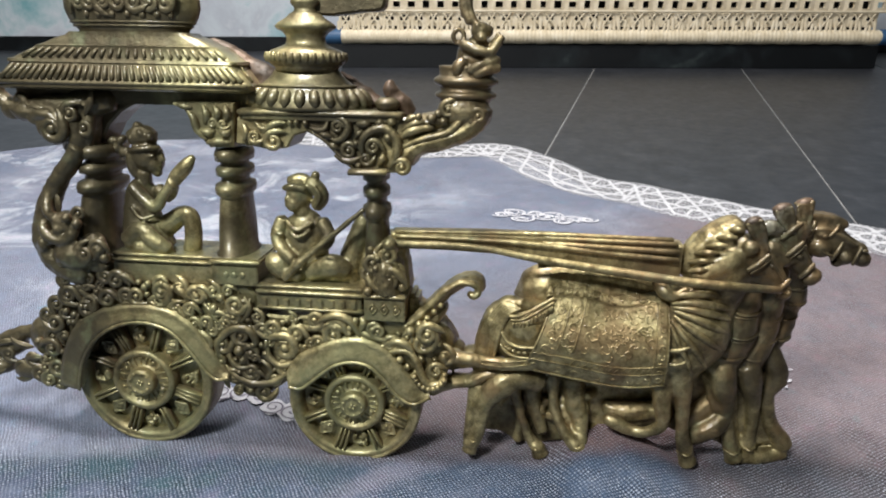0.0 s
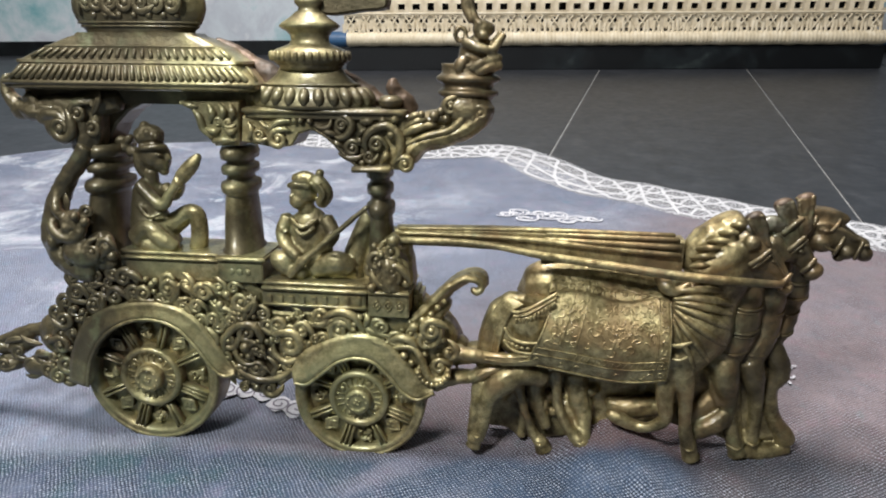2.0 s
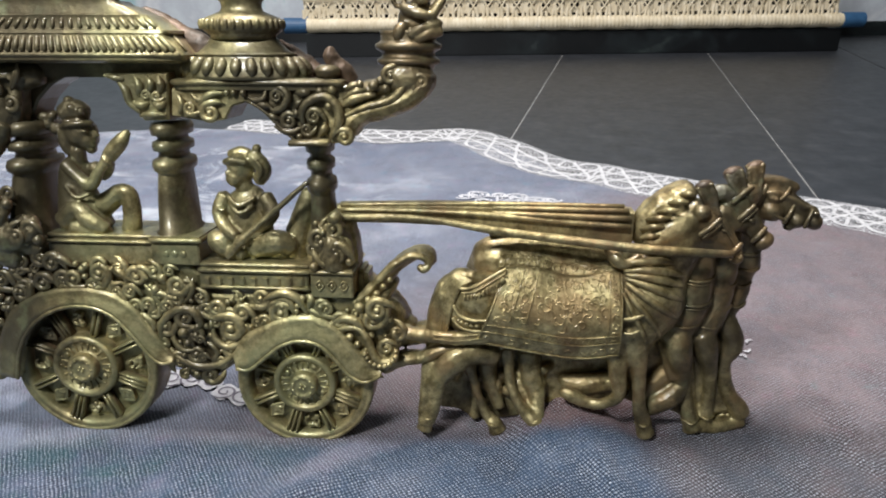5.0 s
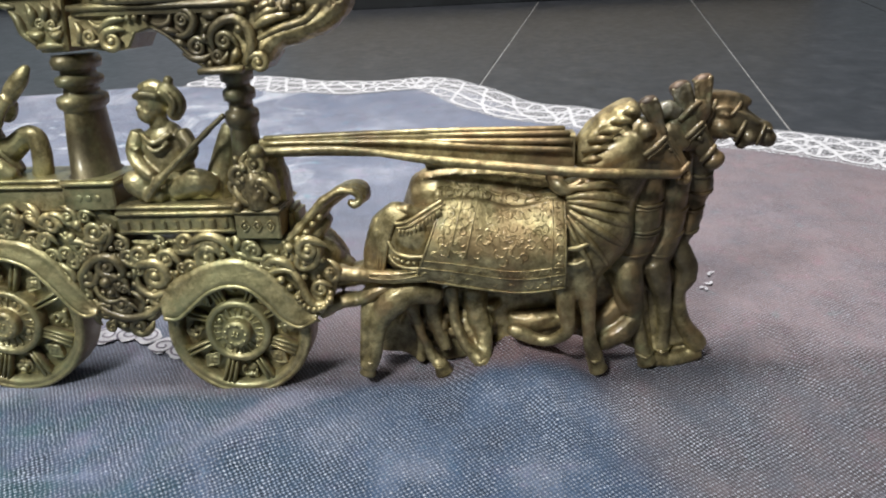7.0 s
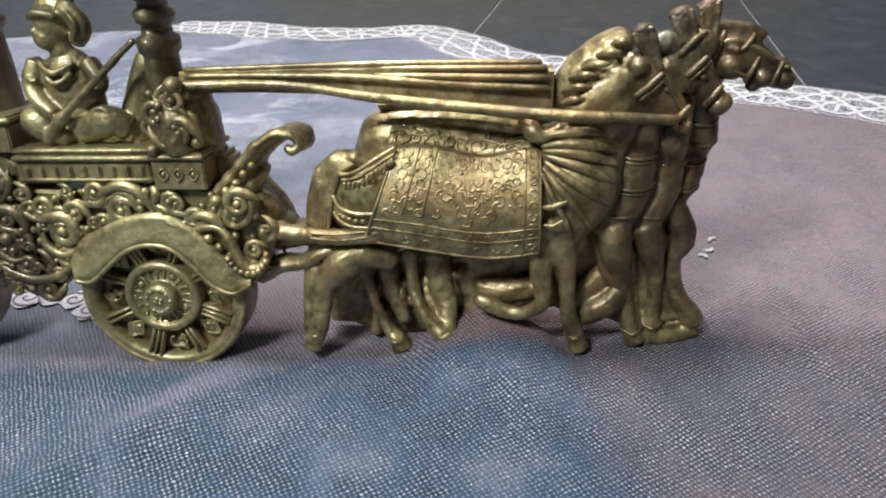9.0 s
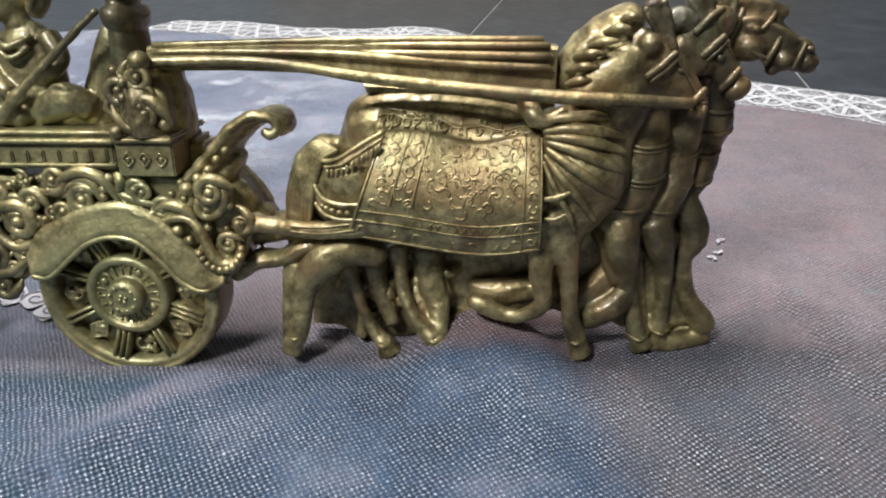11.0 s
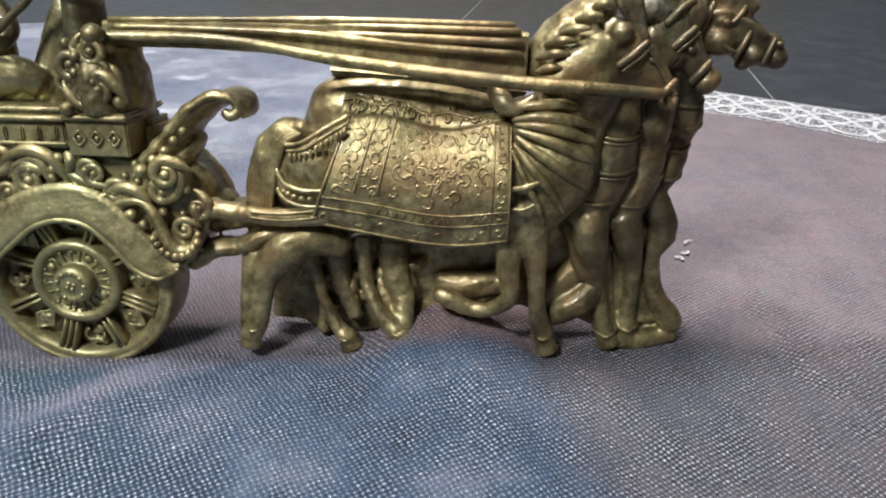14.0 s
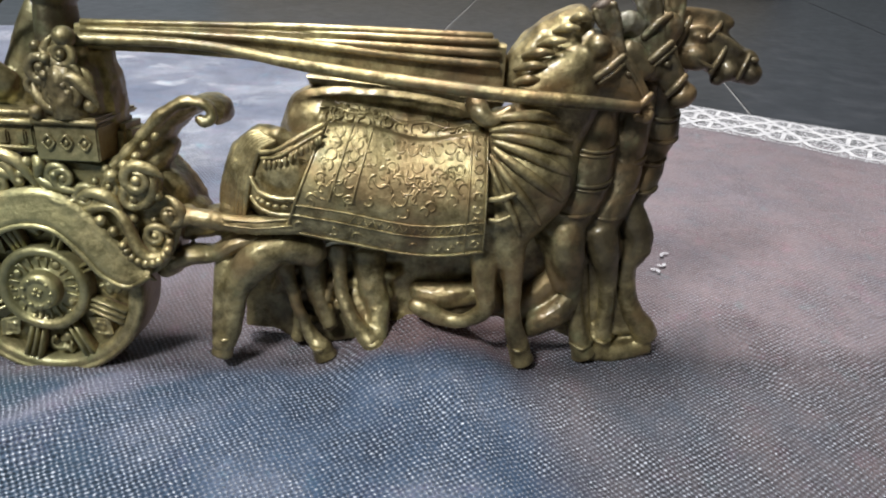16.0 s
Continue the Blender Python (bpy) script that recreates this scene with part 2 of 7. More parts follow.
def plain(name, stops, scale, rough=0.6, bumps=0.2, bscale=None, bdist=0.001, metal=0.0):
    m, nt, b = material(name)
    nt.links.new(ramp(nt, noise_of(nt, scale, 6, 0.6, "Object", 0.4), stops), b.inputs["Base Color"])
    f = noise_of(nt, bscale or scale * 6, 5, 0.6)
    nt.links.new(calc(nt, "ADD", calc(nt, "MULTIPLY", f, 0.2), rough - 0.1), b.inputs["Roughness"])
    b.inputs["Metallic"].default_value = metal
    bump(nt, b, f, bumps, bdist)
    return m


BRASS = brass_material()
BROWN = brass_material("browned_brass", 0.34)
RAW = plain("raw_casting", [(0.3, (0.045, 0.033, 0.022)), (0.5, (0.095, 0.063, 0.040)), (0.7, (0.16, 0.10, 0.062))], 90, 0.5, 0.5, 400, 0.0006, 0.35)
CLOTH = cloth_material()
SLATE = plain("dark_slate", [(0.3, (0.014, 0.0165, 0.021)), (0.55, (0.025, 0.028, 0.034)), (0.75, (0.044, 0.047, 0.054))], 26, 0.46, 0.2, 70)
GROUT = plain("pale_grout", [(0.3, (0.10, 0.10, 0.10)), (0.7, (0.25, 0.25, 0.245))], 60, 0.9)
WALL = plain("blotched_distemper", [(0.34, (0.20, 0.42, 0.46)), (0.43, (0.42, 0.57, 0.61)), (0.50, (0.62, 0.68, 0.73)), (0.60, (0.52, 0.56, 0.62)), (0.7, (0.74, 0.77, 0.80))], 6.5, 0.85, 0.3, 40, 0.002)
PLASTER = plain("worn_plaster", [(0.3, (0.13, 0.135, 0.13)), (0.7, (0.20, 0.20, 0.19))], 6, 0.9)
SKIRT = plain("dark_green_board", [(0.48, (0.003, 0.004, 0.005)), (0.62, (0.010, 0.014, 0.016)), (0.76, (0.05, 0.065, 0.062))], 9, 0.45)
CANE = plain("pale_cane", [(0.3, (0.58, 0.49, 0.33)), (0.55, (0.72, 0.63, 0.46)), (0.75, (0.82, 0.75, 0.60))], 50, 0.55, 0.4, 400, 0.001)
BLUE_CAP = plain("blue_plastic", [(0.3, (0.02, 0.07, 0.16)), (0.7, (0.04, 0.12, 0.24))], 40, 0.5)
LACE = plain("white_lace_thread", [(0.3, (0.40, 0.40, 0.42)), (0.7, (0.58, 0.58, 0.59))], 90, 0.95, 0.5, 700, 0.001)
PRINT = plain("white_print", [(0.3, (0.40, 0.40, 0.43)), (0.7, (0.60, 0.60, 0.63))], 150, 0.9, 0.5, 900, 0.0005)


INK = plain("grey_ink", [(0.3, (0.12, 0.11, 0.14)), (0.7, (0.22, 0.2, 0.24))], 150, 0.9, 0.3, 900, 0.0005)


def tulle_material():
    m, nt, b = material("fine_white_net")
    b.inputs["Base Color"].default_value = (0.46, 0.46, 0.48, 1)
    b.inputs["Roughness"].default_value = 0.95
    nt.links.new(span(nt, noise_of(nt, 500, 2), 0.31, 0.72), b.inputs["Alpha"])
    return m


TULLE = tulle_material()

# ---- mesh helpers ----


def link_mesh(name, bm, mat, parent=None, label="", smooth=True, turn_out=True):
    me = bpy.data.meshes.new(name)
    if turn_out:
        bmesh.ops.recalc_face_normals(bm, faces=bm.faces)
    bm.to_mesh(me)
    bm.free()
    me.materials.append(mat)
    if smooth:
        me.polygons.foreach_set("use_smooth", [True] * len(me.polygons))
    ob = new(name, me)
    if parent is not None:
        ob.parent = parent
    if label:
        tagged(ob, label)
    return ob


def part(name, bm, mat, parent, label="", smooth=True):
    return link_mesh(name, bm, mat, parent, label, smooth)


def cast(name, bm, parent, voxel=0.7, rounds=3, label=""):
    """A softly merged casting: overlapping volumes fused and smoothed. voxel in mm."""
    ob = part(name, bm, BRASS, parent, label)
    r = ob.modifiers.new("fuse", "REMESH")
    r.mode, r.voxel_size, r.use_smooth_shade = "VOXEL", voxel / 1000, True
    s = ob.modifiers.new("soften", "SMOOTH")
    s.factor, s.iterations = 0.5, rounds
    d = ob.modifiers.new("lumps", "DISPLACE")
    d.texture, d.strength, d.mid_level = LUMPS, 0.0016, 0.5
    if name in ("casting_web", "hind_leg"):
        d.strength = 0.0013
    if "statuette" in name or "horse" in name:
        d.strength = 0.0008
    return ob


LUMPS = bpy.data.textures.new("lumps", "CLOUDS")
LUMPS.noise_scale, LUMPS.noise_depth = 0.0055, 3


def P(p):
    """(along, up, towards the front) in mm to the chariot's own metres."""
    return Vector((p[0], -p[2], p[1])) / 1000


def spline(pts, n=8):
    """Catmull-Rom through tuples of numbers."""
    a = np.array([pts[0], *pts, pts[-1]], float)
    out = []
    for i in range(1, len(a) - 2):
        p0, p1, p2, p3 = a[i - 1:i + 3]
        for k in range(n):
            t = k / n
            out.append(0.5 * (2 * p1 + (p2 - p0) * t + (2 * p0 - 5 * p1 + 4 * p2 - p3) * t * t + (3 * p1 - p0 - 3 * p2 + p3) * t ** 3))
    out.append(a[-2])
    return [tuple(float(v) for v in p) for p in out]


def blob(bm, p, rx, rz=None, rd=None, turn=0, sub=3):
    """An ellipsoid at p; half-sizes along, up and in depth, in mm; turn in degrees."""
    rz, rd = rz or rx, rd or rx
    m = Matrix.Translation(P(p)) @ Matrix.Rotation(radians(-turn), 4, "Y") @ Matrix.Diagonal((rx / 1000, rd / 1000, rz / 1000, 1))
    bmesh.ops.create_icosphere(bm, subdivisions=sub, radius=1, matrix=m)


def limb(bm, pts, flat=1.0, seg=10, n=5, sharp=False):
    """A round, tapering limb through (along, up, front, radius) in mm; flat scales its depth."""
    path = [tuple(map(float, p)) for p in pts] if sharp else spline(pts, n)
    rings = []
    for i, q in enumerate(path):
        a, c = path[max(i - 1, 0)], path[min(i + 1, len(path) - 1)]
        t = Vector((c[0] - a[0], -(c[2] - a[2]), c[1] - a[1])).normalized()
        side = t.cross(Vector((0, 1, 0)))
        side = side.normalized() if side.length > 0.05 else Vector((1, 0, 0))
        fore = side.cross(t).normalized() * flat
        o, r = P(q), max(q[3], 0.05) / 1000
        rings.append([bm.verts.new(o + r * (math.cos(w) * side + math.sin(w) * fore)) for w in [2 * math.pi * k / seg for k in range(seg)]])
    for a, c in zip(rings, rings[1:]):
        for k in range(seg):
            bm.faces.new((a[k], a[(k + 1) % seg], c[(k + 1) % seg], c[k]))
    for ring, q, s in ((rings[0], path[0], -1), (rings[-1], path[-1], 1)):
        nxt = path[1] if s < 0 else path[-2]
        t = (P(q) - P(nxt)).normalized()
        tip = bm.verts.new(P(q) + t * q[3] * 0.6 / 1000)
        for k in range(seg):
            bm.faces.new((ring[k], ring[(k + 1) % seg], tip))


def slab(bm, outline, d0, d1, bevel=0.8):
    """A plate: outline of (along, up) in mm, from depth d0 (back) to d1 (front), front edge bevelled."""
    pts = [Vector((p[0], p[1])) for p in outline]
    mid = sum(pts, Vector((0, 0))) / len(pts)
    area = sum(a.x * c.y - c.x * a.y for a, c in zip(pts, pts[1:] + pts[:1]))
    sgn = 1 if area > 0 else -1

    def ring(d, inset):
        out = []
        for i, p in enumerate(pts):
            a, c = pts[i - 1], pts[(i + 1) % len(pts)]
            e = (c - a).normalized()
            nrm = Vector((-e.y, e.x)) * sgn
            q = p + nrm * inset
            out.append(bm.verts.new(P((q.x, q.y, d))))
        return out
    rs = [ring(d0, 0), ring(d1 - bevel, 0), ring(d1, bevel)]
    for a, c in zip(rs, rs[1:]):
        for k in range(len(pts)):
            j = (k + 1) % len(pts)
            bm.faces.new((a[k], a[j], c[j], c[k]))
    bm.faces.new(rs[0])
    bm.faces.new(rs[-1])


def lathe(bm, x, d, prof, seg=28, deep=1.0, lean_x=0.0):
    """Turned shape on an upright axis at (x, d); prof of (radius, up) mm."""
    rings = []
    for r, z in prof:
        rings.append([bm.verts.new(P((x + lean_x * (z - prof[0][1]) + r * math.cos(w), z, d + deep * r * math.sin(w)))) for w in [2 * math.pi * k / seg for k in range(seg)]])
    for a, c in zip(rings, rings[1:]):
        for k in range(seg):
            bm.faces.new((a[k], a[(k + 1) % seg], c[(k + 1) % seg], c[k]))
    bm.faces.new(rings[0])
    bm.faces.new(rings[-1])


def block(bm, x0, z0, d0, x1, z1, d1, bevel=0.5):
    """An upright bevelled block between two corners in mm."""
    g = bmesh.ops.create_cube(bm, size=1)
    for v in g["verts"]:
        v.co = P((x0 + (v.co.x + 0.5) * (x1 - x0), z0 + (v.co.z + 0.5) * (z1 - z0), d0 + (0.5 - v.co.y) * (d1 - d0)))
    if bevel:
        edges = list({e for v in g["verts"] for e in v.link_edges})
        bmesh.ops.bevel(bm, geom=edges, offset=bevel / 1000, segments=2, affect="EDGES")


def spiral_mesh(turns=1.15, tail=1.0):
    """A unit scroll: a tapering roll that winds in to a bead."""
    bm = bmesh.new()
    pts = [(1.02, -1.45 * tail, -0.1, 0.08), (1.16, -0.75 * tail, 0, 0.34)]
    for i in range(int(turns * 14) + 1):
        w = 2 * math.pi * i / 14
        r = 1.0 - 0.58 * i / (turns * 14)
        pts.append((r * math.cos(w), r * math.sin(w), 0.14 * i / (turns * 14), 0.47 - 0.24 * i / (turns * 14)))
    limb(bm, [tuple(1000 * c for c in p) for p in pts], 1.0, 8, 2)
    blob(bm, (0, 0, 190), 400, 400, 400, sub=2)
    me = bpy.data.meshes.new("scroll")
    bmesh.ops.recalc_face_normals(bm, faces=bm.faces)
    bm.to_mesh(me)
    bm.free()
    me.materials.append(BRASS)
    me.polygons.foreach_set("use_smooth", [True] * len(me.polygons))
    return me


def bead_mesh():
    bm = bmesh.new()
    bmesh.ops.create_icosphere(bm, subdivisions=3, radius=1)
    me = bpy.data.meshes.new("bead")
    bm.to_mesh(me)
    bm.free()
    me.materials.append(BRASS)
    me.polygons.foreach_set("use_smooth", [True] * len(me.polygons))
    return me


def leaf_mesh():
    """A unit acanthus lobe: a swelling comma with a midrib, curled at its tip."""
    bm = bmesh.new()
    limb(bm, [(0, 0, 0, 60), (220, 40, 40, 170), (480, 130, 80, 215), (720, 270, 90, 170), (900, 440, 60, 90), (960, 590, 20, 30)], 0.8, 9, 4)
    limb(bm, [(60, 0, 80, 30), (300, 90, 200, 60), (560, 210, 240, 60), (780, 380, 160, 30)], 0.8, 6, 3)
    me = bpy.data.meshes.new("leaf")
    bmesh.ops.recalc_face_normals(bm, faces=bm.faces)
    bm.to_mesh(me)
    bm.free()
    me.materials.append(BRASS)
    me.polygons.foreach_set("use_smooth", [True] * len(me.polygons))
    return me


SCROLL, BEAD, LEAF = spiral_mesh(), bead_mesh(), leaf_mesh()


def place(me, name, parent, p, sx, sz=None, sd=None, turn=0, flip=1):
    """A shared ornament at p, with sizes in mm, turned in the relief's plane."""
    ob = new(name, me)
    ob.parent = parent
    sz, sd = sz or sx, sd or sx
    ob.matrix_local = Matrix.Translation(P(p)) @ Matrix.Rotation(radians(-turn), 4, "Y") @ Matrix.Diagonal((flip * sx / 1000, sd / 1000, sz / 1000, 1))
    return ob


def scrolls(parent, rows):
    """rows of place, radius, turn, flip."""
    for p, r, turn, flip in rows:
        place(SCROLL, "scroll", parent, p, r, r, r * 0.85, turn, flip)


def swirls(parent, rows):
    """Traced swelling stems and lobes of the relief, each a row of (along, up, front, radius)."""
    for pts in rows:
        bm2 = bmesh.new()
        limb(bm2, pts, 1.05, 8, 5)
        part("swirl", bm2, BRASS, parent)


def beads(parent, rows):
    for p, r in rows:
        place(BEAD, "bead", parent, p, r, r, r)


def leaves(parent, rows):
    """rows of foot, length, turn, width factor."""
    for i, (p, length, turn, wide) in enumerate(rows):
        place(LEAF, "leaf", parent, p, length, length * (wide + 0.15) * (1 if i % 2 else -1), length * 0.5, turn + (-12 if i % 2 else 12))

# ---- the room ----


def box_object(name, x0, y0, z0, x1, y1, z1, mat, label="", category="", kind="structure"):
    bm = bmesh.new()
    bmesh.ops.create_cube(bm, size=1)
    for v in bm.verts:
        v.co = Vector(((x0 + x1) / 2 + v.co.x * (x1 - x0), (y0 + y1) / 2 + v.co.y * (y1 - y0), (z0 + z1) / 2 + v.co.z * (z1 - z0)))
    ob = link_mesh(name, bm, mat, smooth=False)
    return tagged(ob, label, category, kind=kind)


WALL_Y = 1.93
floor = box_object("floor", -2.4, -1.6, -0.12, 2.4, WALL_Y, -0.0022, GROUT, "dark slate slab floor with pale grout joints", "floor")
box_object("wall_north", -2.5, WALL_Y, -0.12, 2.5, WALL_Y + 0.12, 2.6, WALL, "turquoise and white blotched painted wall", "wall")
box_object("wall_south", -2.5, -1.72, -0.12, 2.5, -1.6, 2.6, PLASTER, "plain grey plaster wall", "wall")
box_object("wall_west", -2.52, -1.6, -0.12, -2.4, WALL_Y, 2.6, PLASTER, "plain grey plaster wall", "wall")
box_object("wall_east", 2.4, -1.6, -0.12, 2.52, WALL_Y, 2.6, PLASTER, "plain grey plaster wall", "wall")
box_object("ceiling", -2.52, -1.72, 2.6, 2.52, WALL_Y + 0.12, 2.7, PLASTER, "plain grey ceiling", "ceiling")
box_object("baseboard", -2.4, WALL_Y - 0.015, -0.007, 2.4, WALL_Y - 0.001, 0.035, SKIRT, "dark blue-green skirting strip along the wall", "baseboard")

# slabs of the floor, their joints running askew to the room's view
SLAB_TURN = math.atan2(0.331 - 0.134, 1.537 - 0.848)


def clip(poly, axis, limit, sign):
    """The part of a polygon on one side of an upright plane."""
    out = []
    for a, c in zip(poly, poly[1:] + poly[:1]):
        da, dc = sign * (limit - a[axis]), sign * (limit - c[axis])
        if da >= 0:
            out.append(a)
        if da * dc < 0:
            out.append(a + (c - a) * (da / (da - dc)))
    return out


def lay_slabs():
    """Slabs in rows, cut where they meet the walls, with eased edges."""
    ax, wide, long = Vector((math.cos(-SLAB_TURN), math.sin(-SLAB_TURN), 0)), 0.314, 6.0
    ay = Vector((-ax.y, ax.x, 0))
    start = Vector((0.134, 0.848, 0))
    turn = Matrix.Rotation(-SLAB_TURN, 4, "Z")
    edges = [-13, -8.5, -4, -0.025, 1, 2, 3, 4, 5, 6, 7, 8, 9, 10]
    for i, e in zip(edges, edges[1:]):
        for j in range(-1, 1):
            c = start + ax * (wide * (i + e) / 2) + ay * (long * (j + 0.5) + 2.4)
            hx, hy = ax * (wide * (e - i) / 2 - 0.0015), ay * (long / 2 - 0.0015)
            poly = [c - hx - hy, c + hx - hy, c + hx + hy, c - hx + hy]
            for axis, limit, sign in ((0, 2.397, 1), (0, -2.397, -1), (1, WALL_Y - 0.018, 1), (1, -1.597, -1)):
                poly = clip(poly, axis, limit, sign)
            if len(poly) < 3:
                continue
            mid = sum(poly, Vector()) / len(poly)
            if max((p - mid).length for p in poly) < 0.05:
                continue
            back = (Matrix.Translation(mid) @ turn).inverted()
            bm2 = bmesh.new()
            rings = []
            for z, inset in ((-0.0128, 0.0), (-0.0022, 0.0), (-0.001, 0.0012)):
                rings.append([bm2.verts.new(back @ (p + (mid - p).normalized() * inset + Vector((0, 0, z)))) for p in poly])
            for a, b in zip(rings, rings[1:]):
                for k in range(len(poly)):
                    bm2.faces.new((a[k], a[(k + 1) % len(poly)], b[(k + 1) % len(poly)], b[k]))
            bm2.faces.new(rings[0])
            bm2.faces.new(rings[-1])
            ob = part("slab", bm2, SLATE, floor, smooth=False)
            ob.matrix_local = Matrix.Translation(mid) @ turn


# ---- cloth ----
EDGE = spline([(-1.2, 0.62), (-0.80, 0.80), (-0.56, 0.93), (-0.36, 1.0), (-0.18, 0.965), (-0.03, 0.905), (0.079, 0.911), (0.133, 0.839), (0.175, 0.756), (0.224, 0.724), (0.270, 0.686), (0.303, 0.664), (0.391, 0.603), (0.60, 0.47), (1.0, 0.36)], 10)
LACE_WIDE = 0.066


def far_edge(x):
    return float(np.interp(x, [p[0] for p in EDGE], [p[1] for p in EDGE]))


CREASES = [((0.083, 0.286), (0.101, 0.212), 0.0030, 0.006), ((0.107, 0.284), (0.123, 0.212), 0.0024, 0.007), ((0.071, 0.273), (0.080, 0.209), 0.0022, 0.006), ((0.130, 0.269), (0.153, 0.215), 0.0020, 0.008),
           ((-0.009, 0.279), (-0.048, 0.236), 0.0024, 0.007), ((0.038, 0.272), (0.027, 0.219), 0.0018, 0.008)]


def cloth_height(x, y):
    """Gentle wrinkles; flat where the casting stands, with a ridge before the team's feet."""
    v = Vector((x, y, 0.0))
    h = 0.004 * noise.noise(v * 7) + 0.0022 * noise.noise(v * 19 + Vector((3, 1, 0)))
    flat = math.exp(-((y - 0.292 + 0.11 * x) / 0.035) ** 2) if -0.25 < x < 0.21 else 0.0
    h = h * (1 - 0.9 * flat) + 0.0025 * (1 - flat)
    crest = 0.281 + 0.010 * math.exp(-((x - 0.083) / 0.018) ** 2) - 0.35 * max(0.0, x - 0.100) - 0.10 * max(0.0, 0.055 - x)
    fold = math.exp(-((y - crest) / 0.040) ** 2) if y < crest else math.exp(-((y - crest) / 0.0045) ** 2)
    h += 0.0125 * fold * math.exp(-((x - 0.082) / 0.026) ** 4)
    h += 0.0045 * math.exp(-((0.514 * x - 0.857 * y + 0.222) / 0.009) ** 2) / (1 + math.exp((x + 0.012) / 0.006)) * math.exp(-((x + 0.06) / 0.08) ** 2)
    h += 0.0016 * math.sin(70 * (x + 0.45 * y)) * math.exp(-((y - 0.17) / 0.06) ** 2) * noise.noise(v * 5)
    for (ax, ay), (bx, by), high, wide in CREASES:
        u = ((x - ax) * (bx - ax) + (y - ay) * (by - ay)) / ((bx - ax) ** 2 + (by - ay) ** 2)
        if -0.2 < u < 1.2:
            q = (x - ax - u * (bx - ax)) ** 2 + (y - ay - u * (by - ay)) ** 2
            fade = max(0.0, math.sin(math.pi * (u + 0.2) / 1.4))
            h += high * fade * math.exp(-q / wide ** 2)
    return max(h, -0.001) + 0.001


def build_cloth():
    bm = bmesh.new()
    nx, ny = 420, 330
    grid = []
    for j in range(ny + 1):
        row = []
        for i in range(nx + 1):
            x = -1.1 + 1.95 * i / nx
            top = far_edge(x) - 0.01 - LACE_WIDE
            u = j / ny
            y = -0.55 + (top + 0.55) * u ** 0.85
            row.append(bm.verts.new((x, y, cloth_height(x, y))))
        grid.append(row)
    for a, c in zip(grid, grid[1:]):
        for k in range(nx):
            bm.faces.new((a[k], a[k + 1], c[k + 1], c[k]))
    ob = link_mesh("tablecloth", bm, CLOTH, turn_out=False)
    tagged(ob, "blue and pinkish tie-dyed woven cloth with white lace border", "cloth")
    s = ob.modifiers.new("thick", "SOLIDIFY")
    s.thickness, s.offset = 0.0012, -1
    return ob


def edge_point(s, t):
    """A point on the lace: s in metres along x of the edge, t across from 0 (cloth) to 1 (outer rim)."""
    x = s
    y0, e = far_edge(x), 0.004
    slope = (far_edge(x + e) - far_edge(x - e)) / (2 * e)
    n = Vector((slope, -1, 0)).normalized()
    scallop = 0.006 * abs(math.sin(s * 60)) if t > 0.99 else 0.0
    q = Vector((x, y0, 0)) + n * (LACE_WIDE * 1.15 * (1 - t) - scallop)
    return Vector((q.x, q.y, cloth_height(q.x, q.y) + 0.0009))


def ribbon(bm, pts, half, thick=0.0002):
    rows = []
    for i, p in enumerate(pts):
        t = (pts[min(i + 1, len(pts) - 1)] - pts[max(i - 1, 0)])
        t.z = 0
        n = Vector((-t.y, t.x, 0)).normalized() * half
        rows.append([bm.verts.new(p + n), bm.verts.new(p + Vector((0, 0, thick))), bm.verts.new(p - n)])
    for a, c in zip(rows, rows[1:]):
        bm.faces.new((a[0], a[1], c[1], c[0]))
        bm.faces.new((a[1], a[2], c[2], c[1]))


def build_lace(cloth):
    bm = bmesh.new()
    cell, across = 0.023, 3
    s0, s1 = -0.22, 0.75
    n = int((s1 - s0) / cell)
    for i in range(n):
        for j in range(across):
            a, c = s0 + i * cell, s0 + (i + 1) * cell
            t0, t1 = 0.06 + 0.82 * j / across, 0.06 + 0.82 * (j + 1) / across
            mid, wob = (a + c) / 2, 0.004 * math.sin(i * 12.9 + j * 7.3)
            if j % 2:
                a, c, mid = a + cell / 2, c + cell / 2, mid + cell / 2
            tm = (t0 + t1) / 2
            path = [edge_point(a, tm), edge_point(a + cell * 0.2, t0 + 0.02), edge_point(mid + wob, t0), edge_point(c - cell * 0.2, t0 + 0.02), edge_point(c, tm)]
            ribbon(bm, path, 0.0019)
            path = [edge_point(a, tm), edge_point(a + cell * 0.2, t1 - 0.02), edge_point(mid, t1), edge_point(c - cell * 0.2, t1 - 0.02), edge_point(c, tm)]
            ribbon(bm, path, 0.0019)
            if (i + j) % 2:
                ribbon(bm, [edge_point(mid, t0 + 0.03), edge_point(mid, t1 - 0.03)], 0.0015)
    part("lace_netting", bm, LACE, cloth, "white crocheted lace netting border")
    bm = bmesh.new()
    rows = [[bm.verts.new(edge_point(s0 + (s1 - s0) * k / 300, t) - Vector((0, 0, 0.0003))) for t in (-0.02, 0.33, 0.66, 0.97)] for k in range(301)]
    for a, c in zip(rows, rows[1:]):
        for k in range(3):
            bm.faces.new((a[k], a[k + 1], c[k + 1], c[k]))
    part("lace_ground", bm, TULLE, cloth, "fine sheer white net ground")


